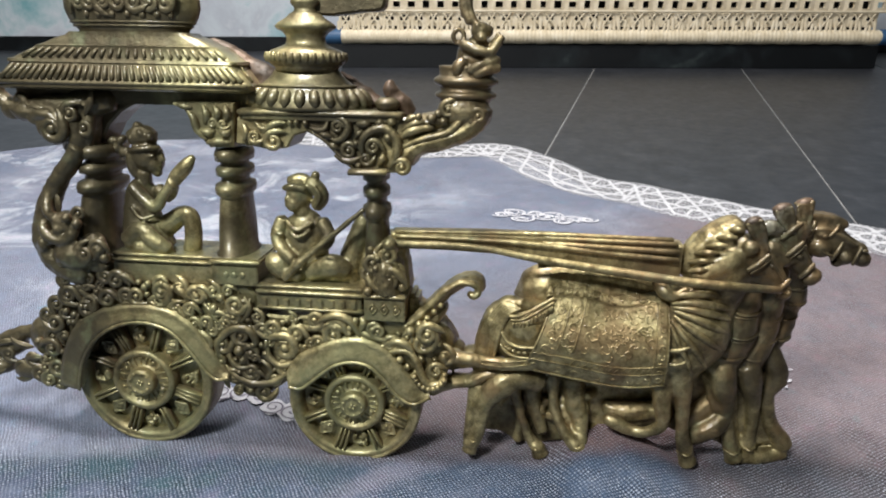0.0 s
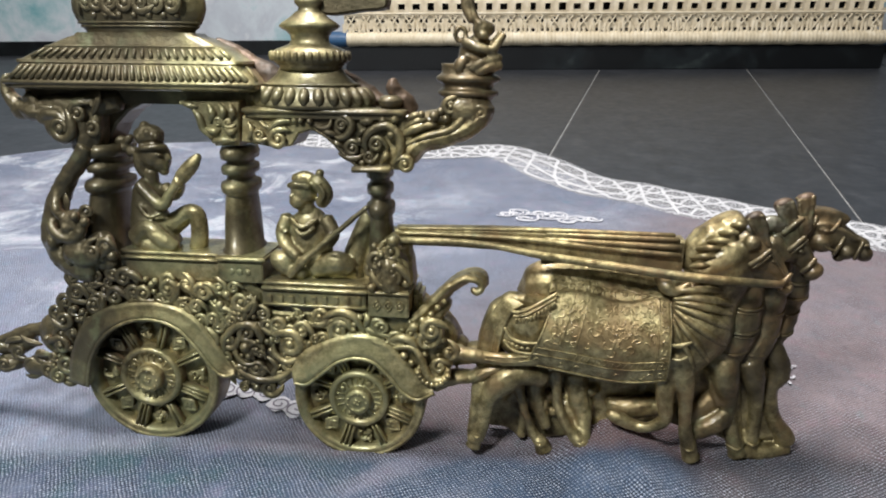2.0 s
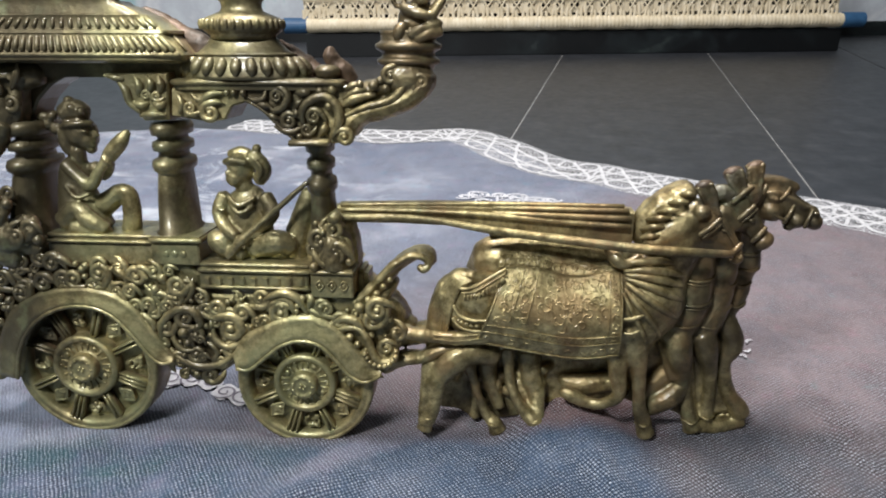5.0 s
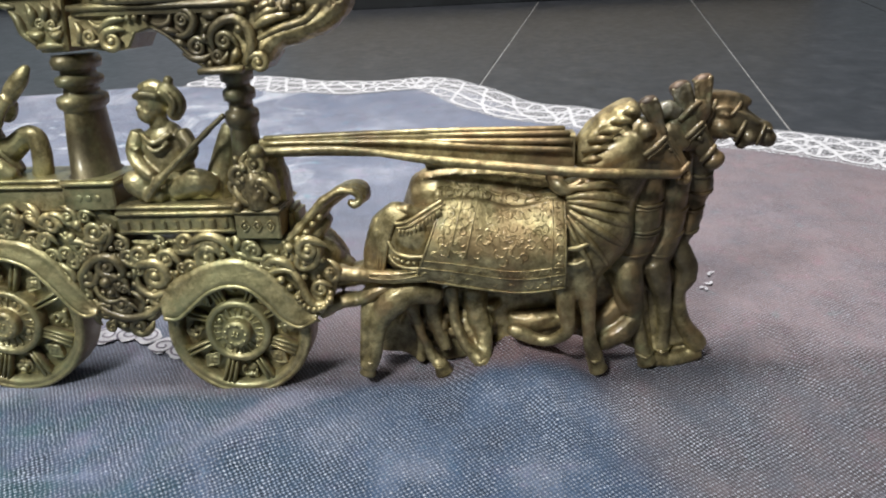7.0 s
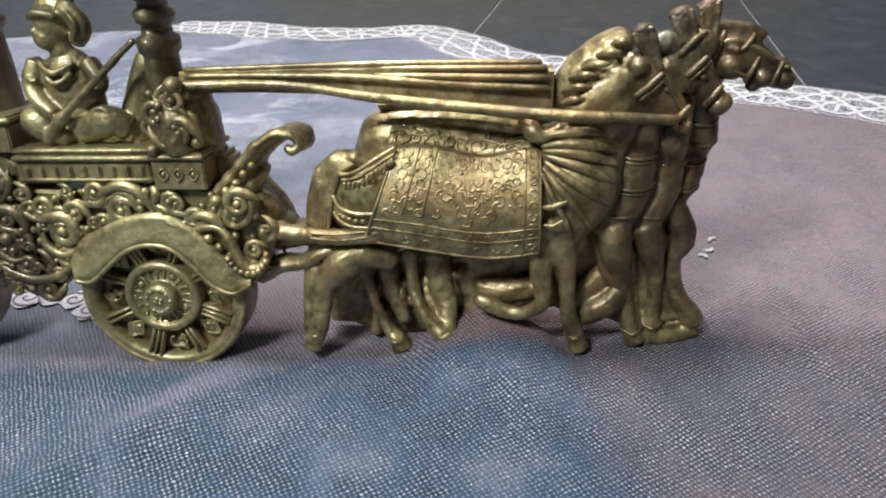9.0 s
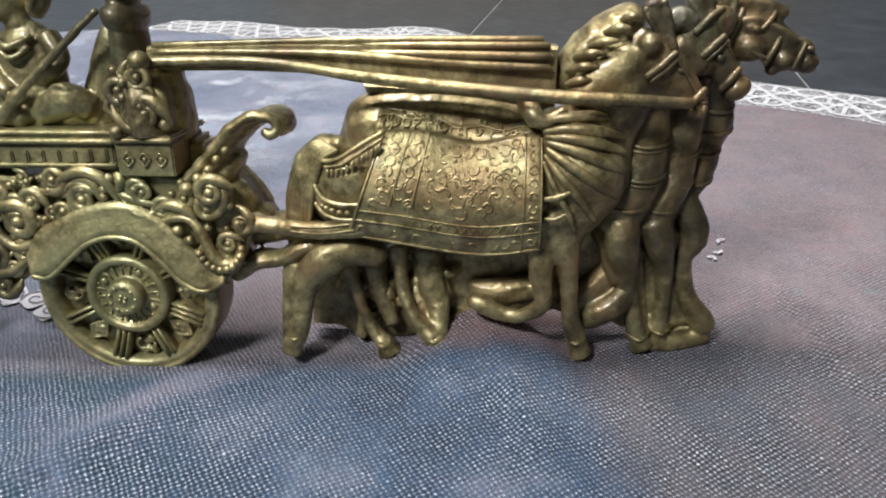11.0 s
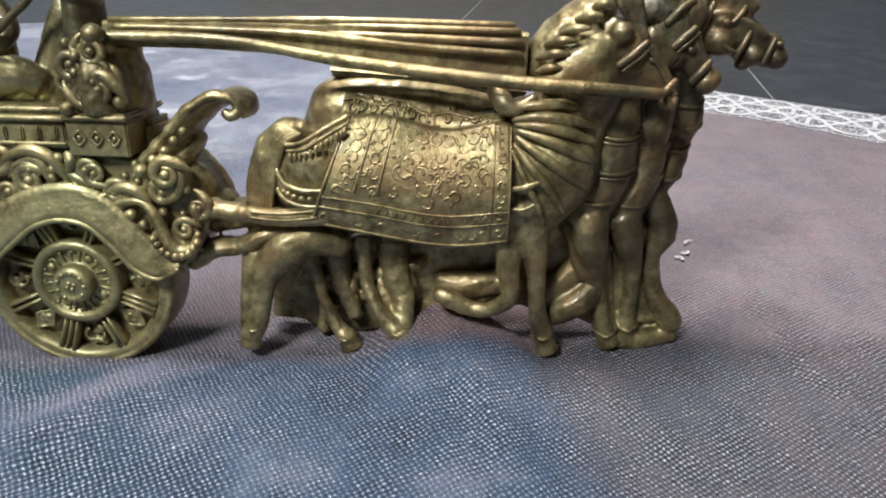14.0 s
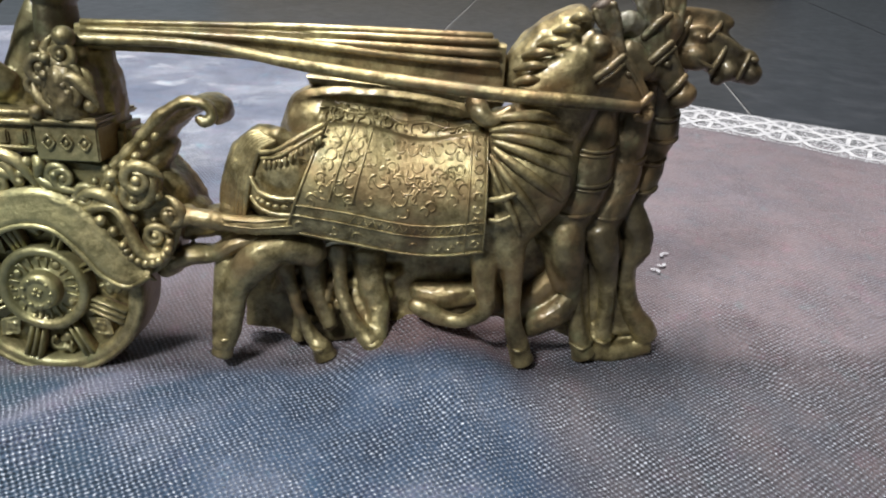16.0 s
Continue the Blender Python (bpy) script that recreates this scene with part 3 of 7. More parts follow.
def motif(cloth, cx, cy, size, turn, n_curls, ground=True):
    """A white printed spray: lobed white ground under darker drawn curls."""
    rnd = random.Random(int(1000 * (cx + 3 * cy)))

    def lay(x, y, up):
        gx, gy = cx + x * math.cos(turn) - y * math.sin(turn), cy + x * math.sin(turn) + y * math.cos(turn)
        return Vector((gx, gy, cloth_height(gx, gy) + up))
    white, lines = bmesh.new(), bmesh.new()
    for k in range(n_curls):
        ox, oy = size * (k / max(1, n_curls - 1) - 0.5) * 1.7, size * 0.20 * rnd.uniform(-1, 1)
        r = size * rnd.uniform(0.20, 0.30)
        if not ground:
            sgn, w0 = rnd.choice((-1, 1)), rnd.uniform(0, 6)
            for f, wide in ((1.0, 0.0011), (0.55, 0.0008)):
                ribbon(white, [lay(ox + f * r * (1.1 - q / 22) * math.cos(w0 + sgn * q * 0.4), oy + 0.7 * f * r * (1.1 - q / 22) * math.sin(w0 + sgn * q * 0.4), 0.0013) for q in range(18 if size > 0.03 else 9)], wide * (1.0 if size > 0.03 else 0.4), 0.0001)
            continue
        mid = white.verts.new(lay(ox, oy, 0.0012))
        rim = [white.verts.new(lay(ox + r * (1 + 0.12 * math.sin(5 * w + k)) * math.cos(w), oy + r * 0.85 * (1 + 0.12 * math.cos(4 * w)) * math.sin(w), 0.0011 + 0.00003 * k)) for w in [2 * math.pi * q / 24 for q in range(24)]]
        for q in range(24):
            white.faces.new((mid, rim[q], rim[(q + 1) % 24]))
        sgn, w0 = rnd.choice((-1, 1)), rnd.uniform(0, 6)
        ribbon(lines, [lay(ox + r * (0.95 - q / 26) * math.cos(w0 + sgn * q * 0.45), oy + r * 0.85 * (0.95 - q / 26) * math.sin(w0 + sgn * q * 0.45), 0.0015) for q in range(22)], 0.00055, 0.0001)
    ob = tagged(part("printed_motif", white, PRINT, cloth, "white printed scroll motif"), kind="stuff")
    if ground:
        tagged(part("drawn_ornament", lines, INK, ob, "grey drawn curls"), kind="stuff")


cloth = build_cloth()
build_lace(cloth)
for px_, size, turn, n in (((-0.099, 0.320), 0.034, -0.2, 6), ((0.095, 0.618), 0.048, -0.22, 9), ((0.200, 0.343), 0.012, 0.9, 3)):
    motif(cloth, px_[0], px_[1], size, turn, n, n == 6)

# ---- cane bench by the wall ----


def cane_bench():
    root = new("cane_bench")
    x0, x1, y = -0.235, 0.985, 1.62
    root.location = (0, 0, 0)
    tagged(root, "low bench with pale woven cane side over a dark board", "bench")
    bm = bmesh.new()
    # woven web: cells with an eight-sided hole, staggered row by row
    cw, ch, z0, depth = 0.0325, 0.031, 0.090, 0.006
    for j in range(5):
        for i in range(int((x1 - x0) / cw)):
            ox = x0 + cw * (i + (0.5 if j % 2 else 0.0))
            oz = z0 + j * ch
            rect = [(0, 0), (0.5, 0), (1, 0), (1, 0.5), (1, 1), (0.5, 1), (0, 1), (0, 0.5)]
            hw, hh = (0.33, 0.35) if j else (0.30, 0.24)
            rnd = random.Random(i * 31 + j)
            hw, hh = hw * rnd.uniform(0.8, 1.1), hh * rnd.uniform(0.75, 1.1)
            oct_ = [(0.5 + hw * math.cos(w), 0.5 + hh * math.sin(w) * (1.0 if j else (1.3 if math.sin(w) > 0 else 0.7))) if k % 2 == 0 or not j else (0.5 + 0.72 * hw * math.cos(w), 0.5 + 0.72 * hh * math.sin(w)) for k, w in enumerate( math.radians(225 + 45 * k) for k in range(8))]
            A = [bm.verts.new((ox + u * cw, y, oz + v * ch)) for u, v in rect]
            B = [bm.verts.new((ox + u * cw, y - 0.002, oz + v * ch)) for u, v in oct_]
            C = [bm.verts.new((ox + u * cw, y + depth, oz + v * ch)) for u, v in oct_]
            for k in range(8):
                m = (k + 1) % 8
                bm.faces.new((A[k], A[m], B[m], B[k]))
                bm.faces.new((B[k], B[m], C[m], C[k]))
    bmesh.ops.remove_doubles(bm, verts=bm.verts, dist=0.0002)
    part("woven_panel", bm, CANE, root, "pale open-work woven cane panel", False)
    for i in range(int((x1 - x0) / 0.011)):
        bm = bmesh.new()
        x = x0 + 0.011 * i
        ribbon3(bm, Vector((x, y - 0.006, 0.075)), Vector((x + 0.004 * math.sin(i * 2.3), y - 0.004, 0.101 + 0.007 * math.sin(i * 5.1))), 0.0036)
        part("binding_strand", bm, CANE, root)
    bm = bmesh.new()
    seg, n = 14, 420
    rings = []
    for i in range(n + 1):
        x = x0 + (x1 - x0) * i / n
        r = 0.0155 + 0.0009 * math.sin(i * 2.1) + 0.0006 * math.sin(i * 0.37)
        rings.append([bm.verts.new((x, y + r * math.cos(w), 0.068 + r * math.sin(w))) for w in [2 * math.pi * k / seg for k in range(seg)]])
    for a, c in zip(rings, rings[1:]):
        for k in range(seg):
            bm.faces.new((a[k], a[(k + 1) % seg], c[(k + 1) % seg], c[k]))
    bm.faces.new(rings[0])
    bm.faces.new(rings[-1])
    part("wrapped_rail", bm, CANE, root, "cane-wrapped round bottom rail")
    for cx in (x0 - 0.02, x1 + 0.02):
        bm = bmesh.new()
        bmesh.ops.create_cone(bm, cap_ends=True, segments=20, radius1=0.017, radius2=0.0165, depth=0.05, matrix=Matrix.Translation((cx, y, 0.068)) @ Matrix.Rotation(radians(90), 4, "Y"))
        part("end_cap", bm, BLUE_CAP, root, "blue end of the rail", False)
    # crossing strands over the lowest row of openings
    rnd = random.Random(3)
    for i in range(int((x1 - x0) / 0.0325)):
        for side in (-1, 1):
            bm = bmesh.new()
            x = x0 + 0.0325 * (i + 0.5)
            ribbon3(bm, Vector((x - side * 0.012, y - 0.005, 0.088 + rnd.uniform(-0.004, 0.004))), Vector((x + side * rnd.uniform(0.010, 0.016), y - 0.004, 0.124)), 0.0019)
            part("cross_strand", bm, CANE, root)
    bm = bmesh.new()
    ribbon3(bm, Vector((x0, y - 0.005, 0.1225)), Vector((x1, y - 0.005, 0.1225)), 0.0026)
    part("weft_band", bm, CANE, root)
    # second board is an unseen dark sheet, standing in for shade behind the weave
    for name, a0, b0, c0, a1, b1, c1 in (("base_board", x0, y - 0.004, -0.001, x1, y + 0.016, 0.050), ("dark_backing", x0, y + 0.05, 0.0, x1, y + 0.07, 0.34), ("top_rail", x0, y - 0.012, 0.247, x1, y + 0.02, 0.29)):
        bm = bmesh.new()
        bmesh.ops.create_cube(bm, size=1)
        for v in bm.verts:
            v.co = Vector(((a0 + a1) / 2 + v.co.x * (a1 - a0), (b0 + b1) / 2 + v.co.y * (b1 - b0), (c0 + c1) / 2 + v.co.z * (c1 - c0)))
        bmesh.ops.bevel(bm, geom=list(bm.edges), offset=0.002, segments=2, affect="EDGES")
        part(name, bm, SKIRT if name != "top_rail" else CANE, root, "dark bench boards: scuffed base, unseen added backing" if name != "top_rail" else "", False)


def ribbon3(bm, a, c, r):
    t = (c - a).normalized()
    s = t.cross(Vector((0, 1, 0))).normalized() * r
    f = Vector((0, -r, 0))
    A = [bm.verts.new(a + o) for o in (s, f, -s)]
    C = [bm.verts.new(c + o) for o in (s, f, -s)]
    for k in range(2):
        bm.faces.new((A[k], A[k + 1], C[k + 1], C[k]))


cane_bench()

# ---- the brass chariot ----
chariot = new("brass_chariot")
tagged(chariot, "aged brass relief chariot drawn by horses, standing on cloth", "figurine")
chariot.matrix_world = Matrix.Translation((0, 0.2735, 0.001)) @ Matrix.Rotation(radians(-6.44), 4, "Z") @ Matrix.Rotation(radians(-6.84), 4, "X")


def wheel(c, R):
    """A cart wheel in relief: rim, recessed web, spokes in pairs, ringed hub; c is its centre."""
    root = new("wheel")
    root.parent = chariot
    root.matrix_local = Matrix.Translation(P(c))

    def ringed(prof, seg=56):
        """prof of (radius, depth) turned about the axle."""
        bm = bmesh.new()
        rows = [[bm.verts.new(P((r * math.cos(w), r * math.sin(w), d))) for w in [2 * math.pi * k / seg for k in range(seg)]] for r, d in prof]
        for a, e in zip(rows, rows[1:]):
            for k in range(seg):
                bm.faces.new((a[k], a[(k + 1) % seg], e[(k + 1) % seg], e[k]))
        if prof[-1][0] < 0.6:
            bm.faces.new(rows[-1])
        return bm
    part("rim", ringed([(R - 1.5, -16), (R, -15), (R, -0.6), (R - 0.4, 0.4), (R - 1.3, 1.0), (R - 2.0, 0.7), (R - 2.5, 0.2), (R - 3.2, 0.6), (R - 4.6, 0.2), (R - 5.4, -0.6), (R - 6.2, -2.4), (R - 6.6, -5.2)]), BRASS, root)
    part("web", ringed([(R - 5.6, -4.8), (R * 0.45, -4.8), (0.5, -4.8)]), BRASS, root)
    h = R * 0.43
    part("hub_ring", ringed([(h + 1.0, -5.4), (h + 0.9, 0.8), (h + 0.4, 1.7), (h - 0.6, 2.1), (h - 1.7, 1.9), (h - 2.5, 1.0), (h - 3.0, 0.0), (h * 0.50, -0.2), (h * 0.47, 0.4)]), BRASS, root, "raised ring round the hub")
    boss = part("hub_boss", ringed([(h * 0.47, -1), (h * 0.46, 3.2), (h * 0.43, 4.6), (h * 0.36, 5.2), (h * 0.30, 5.0), (h * 0.26, 4.5), (h * 0.2, 4.6), (0.4, 4.8)]), BRASS, root, "drum-shaped hub boss")
    hub = bmesh.new()
    for k in range(9):
        w = 2 * math.pi * k / 9
        blob(hub, (h * 0.33 * math.cos(w), h * 0.33 * math.sin(w), 5.1), 0.8, 0.8, 0.5, sub=2)
    for k in range(4):
        w = 2 * math.pi * k / 4 + 0.4
        blob(hub, (1.2 * math.cos(w), 1.2 * math.sin(w), 4.8), 0.8, 0.8, 0.6, sub=2)
    part("hub_rosette", hub, BRASS, boss)
    rnd = random.Random(int(R * 10))
    for k in range(20):
        w = 2 * math.pi * k / 20 + 0.1
        ca, sa = math.cos(w), math.sin(w)
        bm = bmesh.new()
        if k % 5 == 3:
            blob(bm, (h * 0.67 * ca, h * 0.67 * sa, 0.0), 1.5, 1.5, 0.9, sub=2)
        else:
            limb(bm, [(h * 0.53 * ca, h * 0.53 * sa, 0.0, 0.4), (h * 0.80 * ca, h * 0.80 * sa, 0.2, rnd.uniform(0.45, 0.75))], 1, 6, 2)
        part("hub_rib", bm, BRASS, root)
    for k in range(16):
        w = 2 * math.pi * k / 16
        place(BEAD, "bead", root, ((h - 3.2) * math.cos(w), (h - 3.2) * math.sin(w), 0.4), 0.6, 0.6, 0.6)
    n = 8
    for k in range(n):
        w = 2 * math.pi * k / n - 0.33 + rnd.uniform(-0.05, 0.05)
        ca, sa = math.cos(w), math.sin(w)
        bm = bmesh.new()
        for off in ((-1.0, 1.0) if k % 3 else (-1.9, 0, 1.9)):
            limb(bm, [((h + 0.5) * ca - off * sa, (h + 0.5) * sa + off * ca, -2.0, 0.75), ((R - 5.6) * ca - 1.2 * off * sa, (R - 5.6) * sa + 1.2 * off * ca, -1.9, 0.95)], 3.2, 7, 2)
        part("spoke", bm, BRASS, root)
        w += math.pi / n
        ca, sa = math.cos(w), math.sin(w)
        bm = bmesh.new()
        q = (h + R - 6) / 2 + 0.9
        if k % 2:
            # a lozenge with a raised rim and a small flower
            far, wide = 5.0, 3.6
            ring = [(far, 0), (0.6, wide), (-far, 0), (0.6, -wide)]
            slab(bm, [(q * ca + u * ca - v * sa, q * sa + u * sa + v * ca) for u, v in ring], -5.2, -2.0, 0.6)
            for (u, v), (u2, v2) in zip(ring, ring[1:] + ring[:1]):
                limb(bm, [(q * ca + u * ca - v * sa, q * sa + u * sa + v * ca, -1.9, 0.55), (q * ca + u2 * ca - v2 * sa, q * sa + u2 * sa + v2 * ca, -1.9, 0.55)], 1.0, 6, 2)
            for e in range(4):
                f = math.pi * e / 2 + 0.6
                blob(bm, (q * ca + 1.3 * math.cos(f), q * sa + 1.3 * math.sin(f), -1.7), 0.9, 0.9, 0.7, sub=2)
        else:
            for e in range(9):
                f, rr = rnd.uniform(0, 6.3), rnd.uniform(0.5, 3.6)
                blob(bm, (q * ca + rr * math.cos(f), q * sa + rr * math.sin(f), -3.2), rnd.uniform(1.0, 2.4), rnd.uniform(0.8, 1.5), 2.2, rnd.uniform(0, 180), 2)
            for e in range(3):
                f = rnd.uniform(0, 6.3)
                limb(bm, [(q * ca + 3.4 * math.cos(f + 0.5 * j), q * sa + 3.4 * math.sin(f + 0.5 * j) * 0.8, -1.7, 0.6) for j in range(4)], 1.0, 6, 2)
        cast("wheel_boss", bm, root, 0.45, 1)
    return root


REAR_C, FRONT_C = (-152.4, 34.6, -1.5), (-44.0, 30.4, -0.6)
wheel(REAR_C, 35.8)
wheel(FRONT_C, 32.9)


def band(name, inner, outer, d0, d1, lip=1.0):
    """A fender: a plate between two curves with a rolled lip along the inner one."""
    bm = bmesh.new()
    a, c = spline(inner, 5), spline(outer, 5)
    m = max(len(a), len(c))
    a = [a[round(i * (len(a) - 1) / (m - 1))] for i in range(m)]
    c = [c[round(i * (len(c) - 1) / (m - 1))] for i in range(m)]
    rows = []
    for p, q in zip(a, c):
        row = []
        for u, d in ((0, d0), (0, d1 + 0.4), (0.25, d1 + 0.2), (0.55, d1 - 0.8), (0.8, d1 - 1.4), (1, d1 - 1.4), (1, d0)):
            row.append(bm.verts.new(P((p[0] + u * (q[0] - p[0]), p[1] + u * (q[1] - p[1]), d))))
        rows.append(row)
    for r, s in zip(rows, rows[1:]):
        for k in range(len(r)):
            bm.faces.new((r[k], r[(k + 1) % len(r)], s[(k + 1) % len(r)], s[k]))
    bm.faces.new(rows[0])
    bm.faces.new(rows[-1])
    ob = part(name, bm, BRASS, chariot)
    bm = bmesh.new()
    limb(bm, [(p[0], p[1], d1, lip) for p in a], 0.9, 8, 1)
    part("fender_lip", bm, BRASS, ob)
    return ob


band("fender", [(-184.7, 29.2, 4), (-181.2, 43.5, 4), (-172.9, 56.9, 4), (-160, 65.4, 4), (-145.9, 67.7, 4), (-133.6, 64, 4), (-124.7, 54.8, 4), (-117.5, 44.7, 4), (-111.6, 40, 4), (-105.7, 41.3, 4)],
                   [(-195.9, 30, 4), (-192.3, 45.9, 4), (-184, 62.2, 4), (-170.3, 71.9, 4), (-150.7, 75.9, 4), (-134.8, 74.5, 4), (-123, 67.6, 4), (-116.5, 57.4, 4), (-110.8, 49.7, 4), (-105.6, 43.1, 4)], -16, 4)
band("fender", [(-75.1, 38.6, 4), (-68.9, 38.4, 4), (-60.8, 45, 4), (-52.8, 51.2, 4), (-44, 53.8, 4), (-35.3, 52.1, 4), (-27.7, 44.9, 4), (-21.8, 37.6, 4), (-14.1, 34, 4), (-6.5, 38.1, 4)],
                    [(-77.1, 45.1, 4), (-70.4, 55, 4), (-61.9, 59.7, 4), (-52.5, 63.8, 4), (-41.5, 65.6, 4), (-31.9, 63.3, 4), (-22.8, 55.8, 4), (-16.3, 48.1, 4), (-10.9, 43.2, 4), (-6, 41.1, 4)], -16, 4)

# back plate of the body, behind the scrollwork
BODY_LINE = [p[:2] for p in spline([(-202.5, 26.6, -3), (-205.2, 41.8, -3), (-199.3, 63.9, -3), (-185.1, 82.6, -3), (-166.2, 91.8, -3), (-134.4, 91.6, -3), (-95.1, 87.3, -3), (-87.6, 73.3, -3), (-51.2, 75.4, -3), (-20.1, 73.7, -3), (-6.4, 69.4, -3), (2.7, 58.3, -3), (0.1, 45.8, -3), (-6.4, 36.9, -3),
                              (-16.9, 36.1, -3), (-26.9, 47.5, -3), (-40.6, 56.7, -3), (-57.5, 53.3, -3), (-75.1, 40.6, -3), (-88.3, 30.9, -3), (-98.4, 28.3, -3), (-108.9, 38.2, -3), (-120.9, 50.4, -3), (-136.8, 67.5, -3), (-160.3, 68.5, -3), (-185.5, 58.6, -3), (-194.5, 42.5, -3)], 3)]
bm = bmesh.new()
slab(bm, BODY_LINE, -22, -2.2, 1.2)
body = part("body_panel", bm, BRASS, chariot, smooth=False)

# pendant between the wheels and the stepped seats
bm = bmesh.new()
block(bm, (-161.8, 94.6, -2)[0], (-162.7, 87.1, -2)[1], -26, (-110.2, 97.1, -2)[0], (-133.4, 96.6, -2)[1], -1.5)
rear_seat = part("rear_seat", bm, BRASS, chariot, "stepped brass seat box", False)
bm = bmesh.new()
block(bm, (-161.6, 95.2, 0)[0], (-132.3, 97.5, 0)[1], -28, (-108.7, 97.8, 0)[0], (-132.1, 99.8, 0)[1], -0.3, 0.7)
block(bm, (-161.6, 95.2, 0)[0], (-132.1, 100, 0)[1], -28, (-108.7, 97.8, 0)[0], (-131.9, 101.5, 0)[1], -0.8, 0.6)
part("moulding", bm, BRASS, rear_seat, "", False)
bm = bmesh.new()
block(bm, (-111.1, 90.7, 1)[0], (-104.6, 88.2, 1)[1], -24, (-88.8, 91.8, 1)[0], (-103.8, 98.3, 1)[1], 1.0)
block(bm, (-111.7, 91, 2)[0], (-103.4, 99, 2)[1], -26, (-87.3, 92.2, 2)[0], (-103.1, 101.7, 2)[1], 2.2, 0.8)
pedestal = part("pedestal", bm, BRASS, chariot, "", False)
for dx in (-4, 0, 4):
    p = (-100.3, 93.5, 1)
    place(BEAD, "bead", pedestal, (p[0] + dx, p[1], 1.0), 1.6, 1.6, 0.7)
bm = bmesh.new()
block(bm, (-90.4, 79.7, -1)[0], (-64.4, 76.5, -1)[1], -26, (-39.7, 82.5, -1)[0], (-64.1, 84.5, -1)[1], -0.4)
front_seat = part("front_seat", bm, BRASS, chariot, "stepped brass seat box", False)
bm = bmesh.new()
block(bm, (-90, 86.1, 1)[0], (-63.4, 85.9, 1)[1], -28, (-37.5, 88.9, 1)[0], (-63.4, 87.8, 1)[1], 0.6, 0.7)
block(bm, (-89.5, 86.2, 1)[0], (-63.3, 88.4, 1)[1], -29, (-38, 88.9, 1)[0], (-63.3, 90.1, 1)[1], 0.2, 0.6)
block(bm, (-90.1, 75.9, 1)[0], (-63.8, 77.1, 1)[1], -20, (-38.7, 78.8, 1)[0], (-63.7, 78.8, 1)[1], 0.6, 0.5)
part("moulding", bm, BRASS, front_seat, "", False)
a, c = (-86.4, 80.2, -1), (-42.9, 81.4, -1)
for k in range(9):
    f = k / 8
    bm = bmesh.new()
    x, z = a[0] + f * (c[0] - a[0]), a[1] + f * (c[1] - a[1])
    block(bm, x - 1.7, z - 2.2, -1.5, x + 1.2, z + 2.2, 0.7, 0.5)
    part("dentil", bm, BRASS, front_seat, "", False)
bm = bmesh.new()
block(bm, (-37.9, 83.7, 2)[0], (-28.4, 74.7, 2)[1], -24, (-18.7, 84.7, 2)[0], (-28.3, 85.9, 2)[1], 2.0)
block(bm, (-38.4, 83.7, 2)[0], (-28.3, 86.4, 2)[1], -27, (-18, 84.8, 2)[0], (-28.2, 88.4, 2)[1], 3.0, 0.8)
pedestal2 = part("pedestal", bm, BRASS, chariot, "", False)
p = (-28.3, 80.6, 2)
for dx in (-5.5, 0, 5.5):
    q = (p[0] + dx, p[1])
    swirls(pedestal2, [[(q[0] - 1.9, q[1], 2.2, 0.4), (q[0], q[1] + 2.2, 2.4, 0.5), (q[0] + 1.9, q[1], 2.2, 0.4)], [(q[0] - 1.9, q[1], 2.2, 0.4), (q[0], q[1] - 2.2, 2.4, 0.5), (q[0] + 1.9, q[1], 2.2, 0.4)]])
    place(BEAD, "bead", pedestal2, (q[0], q[1], 2.2), 0.8, 0.9, 0.6)

# scrollwork of the body
scrolls(body, [
    ((-137.4, 83.2, 0.4), 4.6, -50, 1), ((-155.4, 80.2, 0.4), 3.6, 20, -1), ((-130.4, 74.9, 0.4), 3.2, 90, 1), ((-123.4, 75.4, 0.6), 2.6, 40, 1), ((-122.4, 67.6, 0.4), 3.0, 0, 1),
    ((-100.7, 78.4, 0.4), 4.6, 150, -1), ((-107.1, 68, 0.6), 3.2, -70, 1), ((-113.6, 64.5, 0.4), 2.8, 200, -1), ((-90.1, 72.6, 0.4), 3.0, -110, -1), ((-83.3, 67.3, 0.6), 3.8, -30, 1),
    ((-71.3, 65.3, 0.5), 4.0, 20, 1), ((-77.1, 58.1, 0.7), 6.0, -70, -1), ((-53, 66.2, 0.4), 4.4, 60, 1), ((-31.5, 68.9, 0.8), 3.4, 90, -1), ((-8.3, 68, 0.8), 3.4, -60, 1),
    ((-4, 51.6, 2), 3.2, 60, 1), ((-64.4, 61.6, 0.6), 2.6, 160, -1), ((-92, 42.2, 0.8), 2.4, 30, 1), ((-92.4, 51.6, 1.4), 2.0, 0, 1)])
